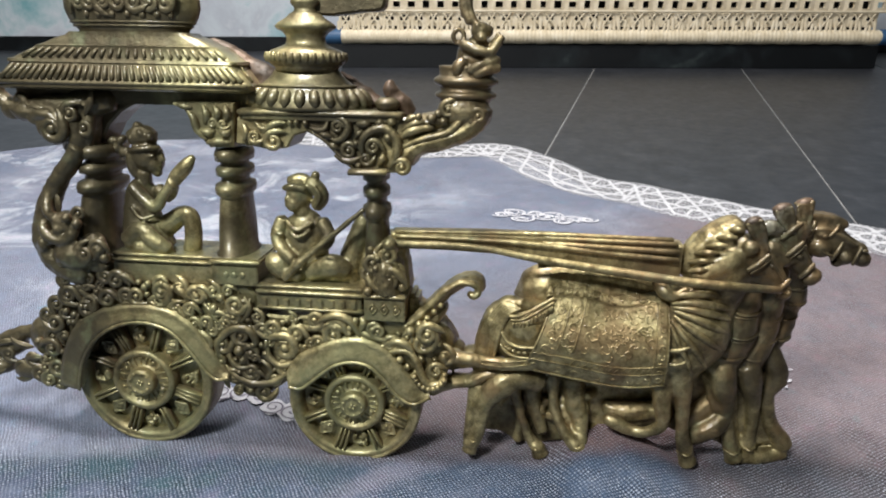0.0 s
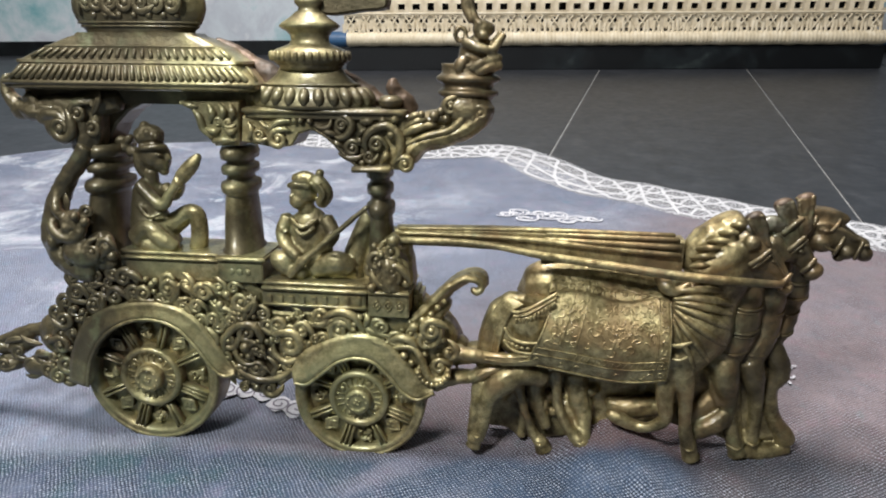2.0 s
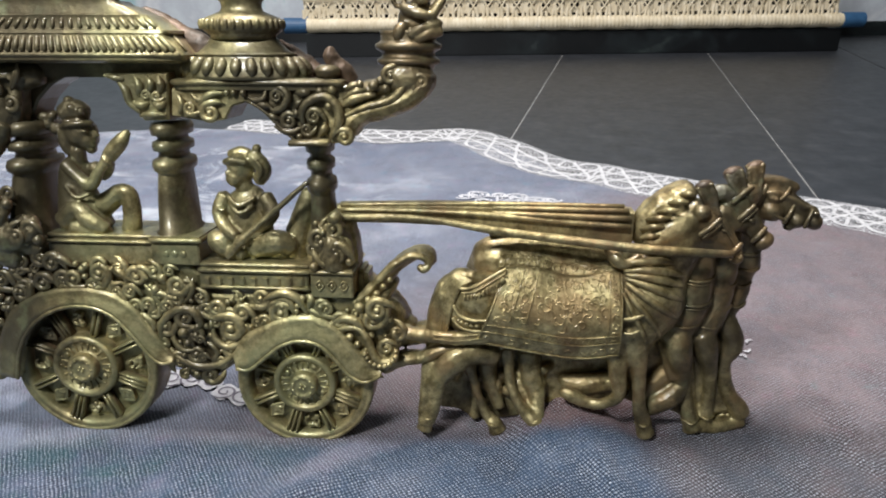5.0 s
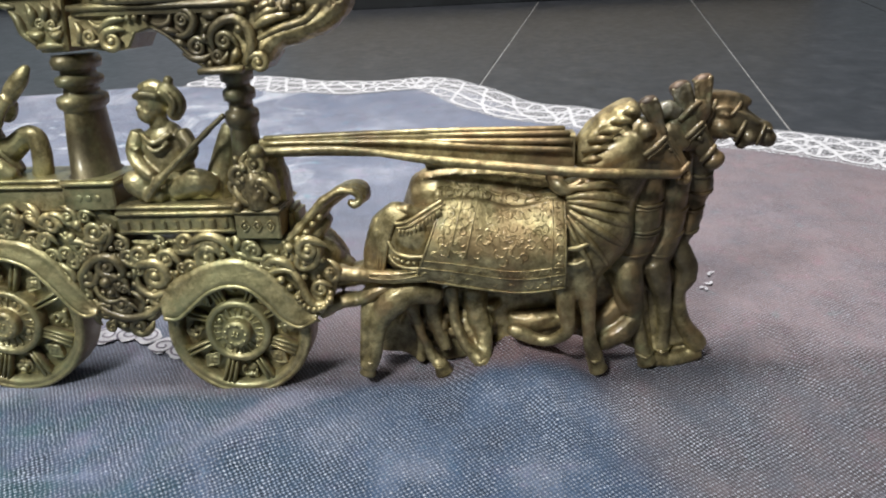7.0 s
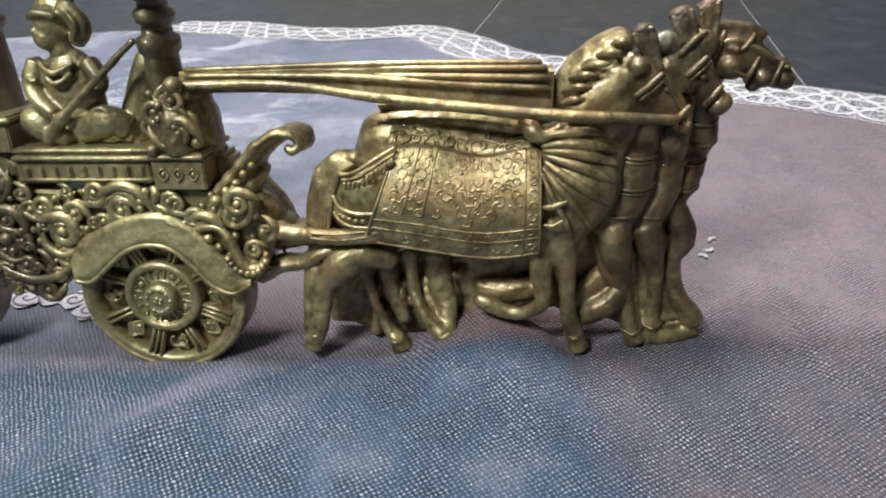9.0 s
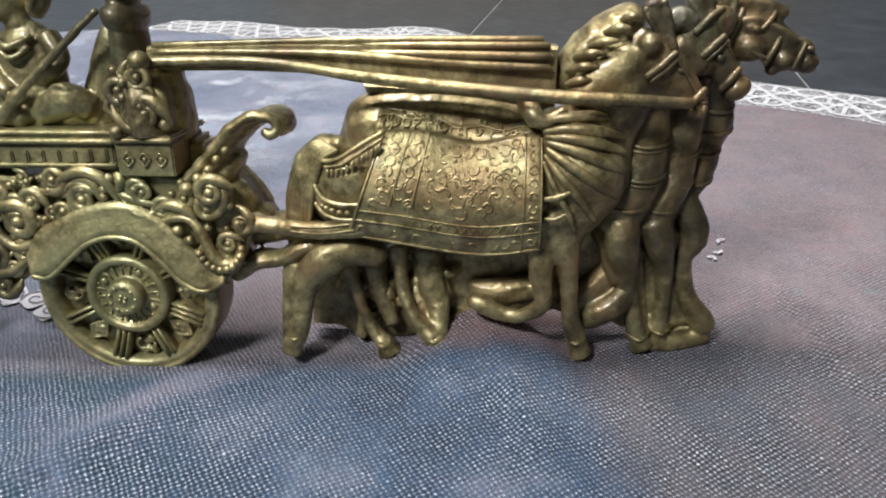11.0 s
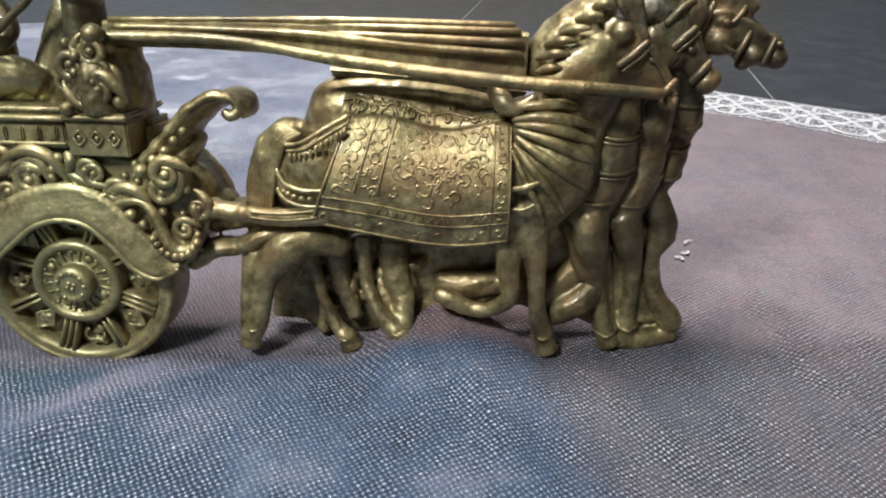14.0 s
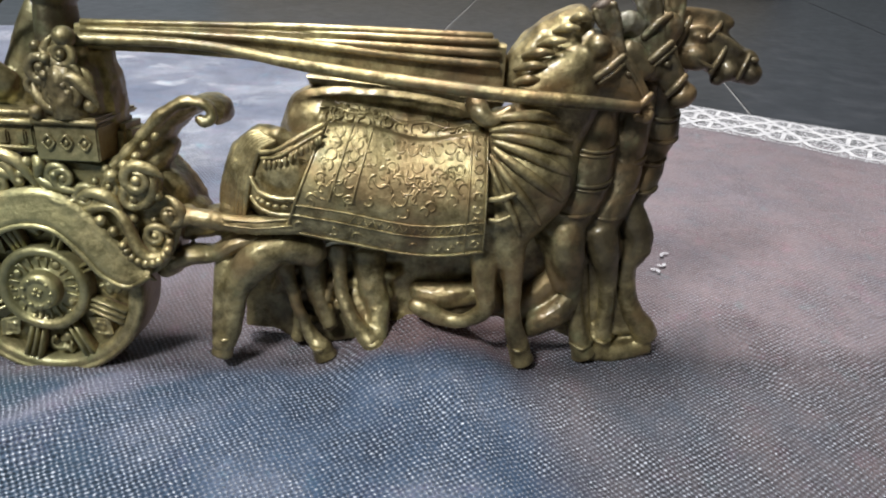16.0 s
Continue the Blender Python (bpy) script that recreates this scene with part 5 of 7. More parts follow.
for k in range(7):
    w = math.radians(231 + 13 * k)
    rr = 31.4
    place(SCROLL, "scroll", bulb, (BX + rr * math.cos(w), z + 11, CD - 0.34 * rr * math.sin(w) + 0.5), 3.6, 3.6, 1.6, 30 * k, 1 if k % 2 else -1)
    place(BEAD, "bead", bulb, (BX + rr * 0.96 * math.cos(w + 0.11), z + 6.0, CD - 0.33 * rr * math.sin(w + 0.11) + 0.3), 1.5, 1.5, 0.9)
for zz, r0 in ((1.4, 27.9), (3.0, 29.2)):
    bm = bmesh.new()
    limb(bm, [(BX + r0 * math.cos(w), z + zz, CD + 0.34 * r0 * math.sin(w), 0.6) for w in [math.pi * q / 18 for q in range(19)]], 1, 6, 1)
    part("bulb_band", bm, BRASS, bulb)

F0, F1 = (-94.4, 166.7, 0), (-19.9, 170.4, 0)
FX, FZ, FW = (F0[0] + F1[0]) / 2, (-57.9, 168.8, 0)[1], (F1[0] - F0[0]) / 2
FD = -11
front_canopy = roof("canopy", FX, FD, [(FW - 5, 7, FZ - 3.2), (FW, 11, FZ - 2.4), (FW, 11.5, FZ + 1.4), (FW - 1.0, 11, FZ + 2.0), (FW - 6, 9.5, FZ + 2.4)], 0.22)
roll(front_canopy, FX - FW + 1, FX + FW - 1, FZ + 0.6, FD + 11.3, 1.2)
DOME = -64.8
bm = bmesh.new()
lathe(bm, DOME, FD, [(29.5, FZ + 1.6), (29.0, FZ + 3.2), (27.0, FZ + 6.5), (23.4, FZ + 10.2), (21.6, FZ + 11.4), (21.8, FZ + 12.0), (20.4, FZ + 12.9), (18.6, FZ + 14.2), (16.2, FZ + 16.4), (14.8, FZ + 18.6), (14.2, FZ + 19.2)], 48, 0.46)
dome = part("dome", bm, BRASS, front_canopy, "round lobed dome")
for k in range(13):
    w = math.pi * (k + 0.5) / 13
    bm = bmesh.new()
    limb(bm, [(DOME + 28.8 * math.cos(w), FZ + 3.6, FD + 13.2 * math.sin(w), 1.3), (DOME + 27.6 * math.cos(w), FZ + 6.2, FD + 12.7 * math.sin(w), 2.6), (DOME + 24.6 * math.cos(w), FZ + 9.4, FD + 11.3 * math.sin(w), 2.2), (DOME + 23.2 * math.cos(w), FZ + 10.6, FD + 10.7 * math.sin(w), 0.7)], 0.7, 9, 3)
    part("lobe", bm, BRASS, dome)
bm = bmesh.new()
limb(bm, [(DOME + 22.0 * math.cos(w), FZ + 11.9, FD + 10.1 * math.sin(w), 0.8) for w in [math.pi * q / 18 for q in range(19)]], 1, 7, 1)
part("roll_moulding", bm, BRASS, dome)
bm = bmesh.new()
limb(bm, [(DOME + 12, FZ + 16, -20, 3), (DOME + 22, FZ + 10, -20, 3.6), (DOME + 30, FZ + 4, -19, 3.6), (DOME + 35, FZ + 1.5, -16, 3)], 1, 12)
raw_end = cast("raw_end", bm, front_canopy, 0.8, 3, "rough brown unpolished casting")
raw_end.data.materials.clear()
raw_end.data.materials.append(RAW)
DX, ZD = -64.8, 192.6
bm = bmesh.new()
lathe(bm, DX, FD, [(14.2, FZ + 18), (14.4, ZD - 4), (15.6, ZD - 3.2), (17.6, ZD - 1.6), (18.4, ZD), (17.8, ZD + 1.6), (15.6, ZD + 3.2), (12, ZD + 4.6), (9.4, ZD + 5.6), (8.6, ZD + 7.2), (8.8, ZD + 9), (10.4, ZD + 10.8), (13.0, ZD + 12.2), (13.8, ZD + 13.2), (12.4, ZD + 14.6), (9, ZD + 16.6), (7, ZD + 18.4), (5.0, ZD + 19.6), (4.6, ZD + 21), (6.2, ZD + 22.6), (6.4, ZD + 24), (4.4, ZD + 25.8), (3.6, ZD + 28), (5, ZD + 30), (4.2, ZD + 33), (3.5, ZD + 36), (4.5, ZD + 39), (2, ZD + 46), (0.6, ZD + 50)], 40, 0.62)
crown = part("crown", bm, BRASS, front_canopy, "stacked ring finial")
for k in range(17):
    w = math.pi * (k + 0.5) / 17
    place(BEAD, "bead", crown, (DX + 17.9 * math.cos(w), ZD + 0.4, FD + 0.62 * 17.9 * math.sin(w)), 1.2, 2.2, 1.0)
bm = bmesh.new()
slab(bm, [p[:2] for p in spline([(-61.4, 211.3, -14), (-54.3, 210.4, -14), (-40.1, 212.2, -14), (-32.1, 212.9, -14), (-29.6, 216.2, -14), (-29, 227.6, -14), (-34.8, 232.1, -14), (-49.7, 229.9, -14), (-60.9, 225.3, -14), (-62.1, 218.3, -14)], 3)], -20, -12, 1.0)
part("pennant", bm, BRASS, crown, "cast brass pennant", False)

# small knob at the eave's end
bm = bmesh.new()
p = (-26.6, 173.3, -4)
lathe(bm, p[0] - 1, -6, [(4.4, p[1] - 2.2), (5.0, p[1] - 0.6), (5.6, p[1] + 0.4), (5.7, p[1] + 1.4), (4.6, p[1] + 2.6), (3.0, p[1] + 3.4)], 20)
knob = part("eave_knob", bm, BRASS, front_canopy)
bm = bmesh.new()
limb(bm, [(p[0] + 7, p[1] - 4, -12, 4.4), (p[0] + 4.4, p[1] + 1, -10, 4.0), (p[0] + 1.4, p[1] + 4.6, -9, 3.2), (p[0] - 0.6, p[1] + 7.6, -8, 2.9), (p[0] + 0.4, p[1] + 10.4, -8, 1.5)], 1, 12)
raw_end = cast("raw_lump", bm, knob, 0.7, 2, "rough brown unpolished casting")
raw_end.data.materials.clear()
raw_end.data.materials.append(RAW)

# brackets below the canopies
bm = bmesh.new()
slab(bm, [p[:2] for p in [(-94.9, 166.7, 0), (-96.3, 155.1, 0), (-89.5, 154.3, 0), (-80.2, 152.6, 0), (-72.4, 153.8, 0), (-69, 159.4, 0), (-63.3, 161, 0), (-55.7, 158.2, 0), (-47.3, 150, 0), (-40.8, 143.7, 0), (-29.1, 144, 0), (-20, 144.3, 0), (-15.5, 150, 0), (-17.4, 159.8, 0), (-18.9, 168.5, 0)]], -22, -2, 0.8)
bracket = part("front_bracket", bm, BRASS, chariot, "pierced scroll bracket", False)
scrolls(bracket, [((-87, 158.5, -1), 2.8, 120, -1), ((-78.1, 156.8, -0.6), 4.0, 90, 1), ((-48.9, 163.8, -0.8), 2.6, 30, 1), ((-44.1, 153.5, -0.8), 3.4, 60, 1), ((-33.1, 155.6, -0.4), 3.2, 30, 1), ((-36.5, 150, -0.8), 2.6, 150, -1), ((-20.2, 147.1, 0), 3.4, -60, -1)])
swirls(bracket, [
    [(-82.9, 157.9, -1, 0.6), (-81.6, 161.4, -0.8, 1.5), (-77.2, 164.5, -0.8, 1.8), (-72.1, 165.1, -1, 0.8)],
    [(-86.1, 164.8, -1, 0.6), (-83.6, 162.4, -0.8, 1.4), (-79.9, 162.5, -0.8, 1.3), (-77.8, 165.5, -1, 0.6)],
    [(-61.4, 163.4, -1, 0.6), (-57.8, 162.1, -0.8, 1.4), (-54.5, 163.1, -0.8, 1.4), (-53.2, 166.6, -1, 0.6)],
    [(-51.1, 167.1, -1, 0.7), (-46.5, 167.3, -0.6, 1.5), (-44, 163.9, -0.6, 1.8), (-46.2, 159.4, -0.6, 1.8), (-49.8, 157.8, -0.6, 1.4), (-52.4, 159.2, -1, 0.6)],
    [(-58.5, 160.5, -1, 0.5), (-54.8, 160.2, -0.6, 1.7), (-50.9, 159.2, -1, 0.7)],
    [(-54, 156.7, -1, 0.5), (-50.9, 155.3, -0.6, 1.8), (-48, 153.9, -1, 0.7)],
    [(-50.6, 151.3, -1, 0.6), (-46.4, 149.4, -0.6, 1.6), (-42.4, 149.1, -0.6, 1.6), (-38.8, 151.1, -1, 0.6)],
    [(-37.8, 151.2, -1, 0.7), (-38.1, 157.7, -0.4, 1.7), (-34.4, 162.2, -0.2, 2), (-27.9, 163.9, -0.2, 2.1), (-23, 159.6, -0.2, 2.2), (-22.5, 153.2, -0.2, 2.1), (-26.1, 147.1, -0.6, 1.2)],
    [(-28.6, 153, -0.6, 0.8), (-29, 150.5, -0.2, 1.9), (-31.2, 147.4, -0.6, 0.9)], [(-41.2, 159, -1, 0.6), (-39.6, 161.1, -0.6, 1.5), (-37.6, 162.6, -1, 0.7)],
    [(-40.1, 165.4, -1, 1.2), (-36.7, 165.6, -0.6, 2), (-34.5, 166.1, -1, 1.2)], [(-91.9, 164.2, -1, 0.7), (-90.4, 160.7, -0.8, 1.6), (-91.9, 156.6, -1, 0.8)]])
beads(bracket, [((-70.3, 165.2, -0.8), 1.4), ((-67.4, 165.3, -0.8), 1.4), ((-63.3, 165.1, -0.8), 1.5), ((-26.4, 159.8, 0), 2.1), ((-39.9, 147.1, -0.6), 1.5), ((-40.7, 156.9, -0.6), 1.6), ((-30, 166.2, -0.6), 2.0), ((-24.9, 166.8, -0.4), 2.0)])
bm = bmesh.new()
limb(bm, [(-43.6, 144.5, 1, 1.6), (-26.9, 145, 1, 1.6)], 2.5, 8, 3)
limb(bm, [(-60.2, 161.1, 0, 0.6), (-54.7, 157.8, 0, 0.8), (-47.3, 150.5, 0, 0.8), (-40.8, 144.7, 0, 0.6)], 1, 6)
part("bracket_edge", bm, BRASS, bracket)

# capital over the middle column and cusped arch to the rear
bm = bmesh.new()
slab(bm, [p[:2] for p in [(-124.2, 172.8, -2), (-118.3, 168.4, -2), (-114.8, 159.4, -2), (-108.4, 153, -2), (-97.2, 153.3, -2), (-95.3, 173.4, -2)]], -26, -1.0, 1.2)
cap = part("capital", bm, BRASS, chariot, "leafy column capital", False)
swirls(cap, [
    [(-110.1, 171.7, -1, 0.8), (-108.1, 167.8, -0.4, 2), (-109.7, 163.7, -1, 0.8)], [(-104.9, 171.8, -1, 0.8), (-102.8, 168.4, -0.4, 2), (-104.9, 164.8, -1, 0.8)], [(-99.6, 171.9, -1, 0.8), (-98.6, 168.5, -0.4, 2), (-99.6, 165, -1, 0.8)],
    [(-117.9, 169.5, -1.4, 0.7), (-114.7, 166.1, -0.8, 1.8), (-113.1, 160.6, -0.8, 1.8), (-109.3, 156.7, -1, 0.8)], [(-112.6, 161.1, -1, 0.7), (-108.2, 159.8, -0.4, 1.9), (-105.2, 160.8, -1, 0.8)], [(-103.1, 160.9, -1, 0.8), (-100.3, 159.5, -0.4, 1.9), (-97.8, 161, -1, 0.8)],
    [(-109.4, 155.1, -1, 0.8), (-103.8, 155.9, -0.4, 1.8), (-98.3, 155.5, -1, 0.8)], [(-122.4, 171.9, -1.4, 0.6), (-118.6, 171, -1, 1.6), (-115, 170.5, -1.2, 0.8)]])
scrolls(cap, [((-105.8, 163.9, -0.4), 2.0, 0, 1), ((-101.1, 163.5, -0.4), 2.0, 120, -1)])
bm = bmesh.new()
slab(bm, [p[:2] for p in [(-193.8, 173.8, -10), (-194.5, 161.8, -10), (-185.6, 152.4, -10), (-167, 151.1, -12), (-161.3, 160.8, -12), (-154.3, 167.3, -12), (-144.8, 172.1, -12), (-133.6, 173.4, -12), (-125.7, 170.5, -12), (-122.5, 175.2, -12)]], -26, -11, 1.0)
rear_bracket = part("rear_bracket", bm, BRASS, chariot, "carved rear bracket with curling leaves", False)
scrolls(rear_bracket, [((-181.5, 159.6, 1), 5.6, 200, -1), ((-191.4, 166.2, -2), 4.2, 160, -1), ((-172.8, 166.8, 0), 4.0, 90, 1), ((-167.9, 160.1, -2), 3.6, 200, 1)])
leaves(rear_bracket, [((-173.7, 153.9, -1), 14, 120, 0.5), ((-167.2, 165.8, -2), 12, 60, 0.5), ((-183.4, 168, -2), 12, 175, 0.5)])
bm = bmesh.new()
limb(bm, [(-156.8, 172.6, -9, 5), (-168.7, 170.4, -8, 7), (-178.2, 166.1, -7, 8), (-185.1, 160.3, -6, 7), (-183.4, 155.7, -5, 5)], 0.9, 14)
limb(bm, [(-171.9, 169.1, -10, 9), (-174.2, 160.7, -10, 9.5), (-175.2, 149, -10, 9)], 0.9, 14)
limb(bm, [(-197.8, 167.7, -8, 5), (-186.8, 168.5, -7, 6.5), (-176.8, 167.7, -7, 7)], 0.9, 12)
limb(bm, [(-190, 166.4, -6, 5), (-197.5, 166.4, -6, 5), (-204.5, 168.4, -7, 4.0), (-209.6, 171.4, -7, 3.4), (-211.6, 176, -7, 2.9), (-211.4, 181, -7, 2.2), (-209.6, 183, -7, 1.4)], 1.2, 12)
limb(bm, [(-206, 167.6, -5, 2.4), (-199.4, 167.2, -3.4, 2.6), (-196.0, 171, -3.4, 2.2), (-198.6, 174, -3.6, 1.9), (-201.2, 171.6, -4, 1.5)], 1, 10)
limb(bm, [(-193.6, 162, -3, 2.4), (-189.6, 165.6, -1.6, 2.8), (-183.2, 165.4, -1, 3.0), (-178.8, 161.2, -1, 3.0), (-179.6, 156, -1.6, 2.8), (-184, 154.2, -2, 2.4), (-188, 156.6, -2.4, 2)], 1, 10)
limb(bm, [(-175, 167, -4, 3.6), (-173, 160, -3, 4.4), (-173.4, 152, -3.4, 4.2), (-175.6, 145, -4, 3.4)], 0.8, 12)
limb(bm, [(-166.4, 169, -5, 2.4), (-167.4, 160, -4, 3.0), (-169.6, 151, -5, 2.4)], 0.8, 12)
blob(bm, (-185.5, 159.5, -4), 7, 6, 5)
blob(bm, (-204.4, 167.2, -6), 6, 5, 4)
cast("bracket_leafage", bm, rear_bracket, 0.7, 2)

# rearing scroll beast on the rear column
bm = bmesh.new()
limb(bm, [(-172.6, 151, -3, 4.4), (-177.6, 144, -3, 4.2), (-185, 134.6, -3, 4.4), (-190.6, 125.6, -3.4, 5.0), (-194.4, 115.6, -4, 6.0), (-195.6, 106.4, -4, 6.4), (-192, 97.4, -4, 7), (-184, 92, -4, 8), (-175, 91, -4, 8)], 1.1, 14)
limb(bm, [(-189.2, 128.4, 0.6, 1.8), (-188.6, 122, 2.6, 2.8), (-186.2, 117.4, 3.2, 2.2)], 1, 10)
limb(bm, [(-193, 114.4, 2, 1.8), (-189.4, 109.4, 3.6, 2.8), (-182, 107.4, 4.4, 3.0), (-176.6, 110.6, 4.4, 2.8), (-176.2, 116.8, 3.6, 2.4), (-180.4, 119, 3.4, 2.0)], 1, 10)
limb(bm, [(-182.6, 101.6, 3, 2.4), (-176.2, 101.2, 4.6, 3.0), (-172.6, 106, 4, 2.6)], 1, 10)
limb(bm, [(-168, 99.4, 2.6, 2.4), (-164, 103.4, 3, 2.8), (-164.6, 109, 1.6, 2.2)], 1, 10)
blob(bm, (-193.4, 104.6, 2.6), 3, 3.4, 2.4)
blob(bm, (-183.6, 113, 5.0), 2.6, 2.8, 2.2)
blob(bm, (-182, 115.1, 0), 7, 6, 6)
blob(bm, (-177.8, 99.9, 0), 12, 8, 8)
blob(bm, (-169.4, 94.8, -4), 7, 6, 7)
blob(bm, (-171.3, 103.9, -2), 7, 6, 6, 40)
beast = cast("scroll_beast", bm, chariot, 0.7, 2)
scrolls(beast, [((-172.9, 120.6, 3), 3.2, 60, -1), ((-171.4, 101.7, 5), 4.2, 120, 1), ((-186.3, 86.9, 1), 3.4, 40, -1), ((-165.4, 104.4, 4), 3.6, 30, 1)])
beads(beast, [((-177.4, 119, 6), 2.4), ((-173.4, 116.2, 5), 2.4), ((-162.7, 99.5, 3), 2.6), ((-190, 106.4, 2), 2.6), ((-183.7, 96.6, 4), 2.4)])
leaves(beast, [((-178.9, 94, 4), 11, 30, 0.7), ((-169.8, 97.2, 4), 10, 60, 0.7), ((-185.1, 128.7, 0), 9, -80, 0.8)])

# prow arm with stacked dish
bm = bmesh.new()
limb(bm, [(-20.3, 149.6, -8, 5), (-14.2, 155.9, -8, 5), (-3, 159.2, -8, 5), (6.4, 163.4, -8, 5.2), (12.3, 168.5, -8, 5), (13.6, 172.9, -8, 5)], 1.6, 12)
limb(bm, [(-21.3, 161.2, -8, 4), (-11.7, 165.9, -8, 4), (-3.2, 168.1, -8, 4), (3.8, 170.7, -8, 4)], 1.5, 12)
blob(bm, (5.7, 171.7, -8), 12, 8, 9)
arm = cast("prow_arm", bm, chariot, 0.7, 2)
swirls(arm, [
    [(-22.3, 155, -2, 1), (-12, 159.3, -1.4, 1.7), (-0.9, 162.5, -1.4, 1.8), (4.9, 167.9, -1.4, 1.8), (7.7, 172.7, -2, 1.2)],
    [(-21.8, 159.4, -2.4, 1), (-15.8, 163, -2, 2.2), (-6.9, 164.7, -2.4, 1)], [(-20.9, 162.8, -2.8, 0.9), (-15.3, 165.9, -2.4, 2), (-10.9, 167, -2.6, 1)],
    [(-19.9, 166.2, -3, 0.8), (-16.4, 168.3, -2.6, 1.8), (-12.4, 168.8, -2.8, 0.8)]])
scrolls(arm, [((-0.2, 172.6, -1), 3.2, 100, 1), ((12.4, 170.1, -1), 3.2, 20, -1)])
beads(arm, [((-13.3, 168.9, -2), 1.7), ((-7.6, 168.3, -1.8), 2.3), ((-2.4, 167.3, -1.6), 2.0), ((-4.7, 170.5, -2), 1.8)])
p, q = (6.1, 176, -9), (6.7, 191.8, -9)
bm = bmesh.new()
z0, h = p[1], q[1] - p[1]
lathe(bm, p[0], -11, [(8, z0 - 4), (10.6, z0 - 1.4), (11.4, z0 + 0.4), (12.9, z0 + 0.9), (13.5, z0 + 1.9), (13.3, z0 + 2.9), (12.2, z0 + 3.5), (11.2, z0 + 4.3), (11.2, z0 + 5.6), (12.6, z0 + 6.4), (13.9, z0 + 7.2), (14.2, z0 + 8.2), (13.8, z0 + 9.2), (12.4, z0 + 9.9), (11.6, z0 + 10.8), (11.8, z0 + 13.4), (12.0, z0 + 14.4), (10.6, z0 + 14.5)], 36, 0.85)
part("stacked_dish", bm, BROWN, arm, "ringed round pedestal")

# figures: plain cast shapes
bm = bmesh.new()
blob(bm, (9.6, 189.6, -9), 10, 4.4, 7.5)
limb(bm, [(8.6, 188, -10, 7), (8.4, 195, -10, 6.6), (8.8, 200, -10, 5)], 0.85, 12)
blob(bm, (11.9, 204.6, -8), 4.0, 4.2, 4.2)
blob(bm, (12.6, 202.0, -5.4), 2.4, 2.0, 2.6)
blob(bm, (11.0, 206.6, -4.8), 1.3, 1.5, 1.0)
blob(bm, (14.6, 204.8, -9), 2.8, 3.0, 3.4)
limb(bm, [(2.0, 199.6, -7, 1.1), (0.6, 202.4, -7, 1.2), (2.0, 205.2, -7, 1.3), (4.6, 204.6, -7, 1.2), (5.0, 201.6, -7, 1.2), (2.6, 199.4, -7, 1.1)], 1, 8)
limb(bm, [(4.6, 199.4, -6, 2.2), (8.2, 198.0, -3.6, 2.4), (12.2, 196.8, -2.4, 2.1), (16.4, 196.2, -2.8, 2.0), (19.2, 199.4, -4, 1.9), (21.2, 202.6, -5, 1.6)], 1, 10)
limb(bm, [(11.4, 200, -9, 2), (16.2, 198.6, -8, 1.9), (18.6, 201, -7, 1.6), (19.8, 204, -7, 1.3)], 1, 9)
limb(bm, [(3.6, 186.8, -3.6, 2.4), (3.4, 189.8, -2.6, 3.0), (5.8, 192.4, -3.4, 2.4)], 1, 10)
limb(bm, [(8.0, 187.8, -2.6, 2.0), (11.6, 190.6, -1.8, 2.0), (17.2, 192.4, -3, 1.9), (20.4, 193.6, -4.6, 1.5)], 1, 10)
limb(bm, [(10.6, 186.4, -2, 2.0), (15.6, 189.2, -2.4, 2.2), (20.2, 190, -4.6, 2.2)], 1, 10)
limb(bm, [(7.8, 208.4, -8, 2.4), (5.2, 212.6, -8, 2.0), (4.2, 217, -8, 1.8), (4.6, 222, -8, 1.5), (7.4, 225.4, -8, 1)], 1, 9)
limb(bm, [(9.8, 208.2, -7, 1.6), (7.6, 213, -7, 1.5), (7.4, 219, -7, 1.4), (9.6, 224.4, -7, 1)], 1, 9)
cast("statuette", bm, chariot, 0.6, 2, "small crouching cast brass figure")

bm = bmesh.new()
limb(bm, [(-148, 101, -13, 13), (-149.6, 109, -13, 11.5), (-151, 119, -13.5, 9), (-150, 128, -13.5, 8), (-147.8, 133.5, -13, 5)], 0.72, 16)
limb(bm, [(-156.5, 101, -15, 6), (-157, 112, -15, 5.5), (-154.5, 124, -15, 4.6)], 0.8, 12)
limb(bm, [(-147.6, 133, -12.5, 3.6), (-146.4, 139, -12, 3.4)], 1, 10)
blob(bm, (-144.2, 146.6, -12), 7.2, 7.6, 6.4, 8)
blob(bm, (-140.8, 143.2, -11.5), 4.2, 5.0, 5.0, -8)
limb(bm, [(-138.6, 149.6, -11, 1.6), (-136.8, 146.6, -10.5, 1.5), (-135.6, 144.8, -10.5, 1.2)], 1, 8)
blob(bm, (-137.6, 142.6, -10.5), 1.4, 0.9, 2.0)
blob(bm, (-138.0, 140.8, -10.5), 1.5, 0.9, 2.0)
blob(bm, (-139.6, 138.8, -11), 2.2, 1.8, 2.8)
blob(bm, (-139.4, 147.4, -6.8), 1.6, 0.9, 1.0)
limb(bm, [(-152, 148.6, -10, 1.4), (-146.4, 150.4, -5.6, 1.6), (-139.6, 151.2, -6, 1.5), (-136.6, 151, -9, 1.2)], 1, 8)
limb(bm, [(-150.4, 154, -12, 5.2), (-145.4, 156.2, -12, 5.4), (-140.8, 154.6, -12, 4.0)], 1, 10)
blob(bm, (-147.6, 160.2, -12), 2.6, 2.4, 2.4)
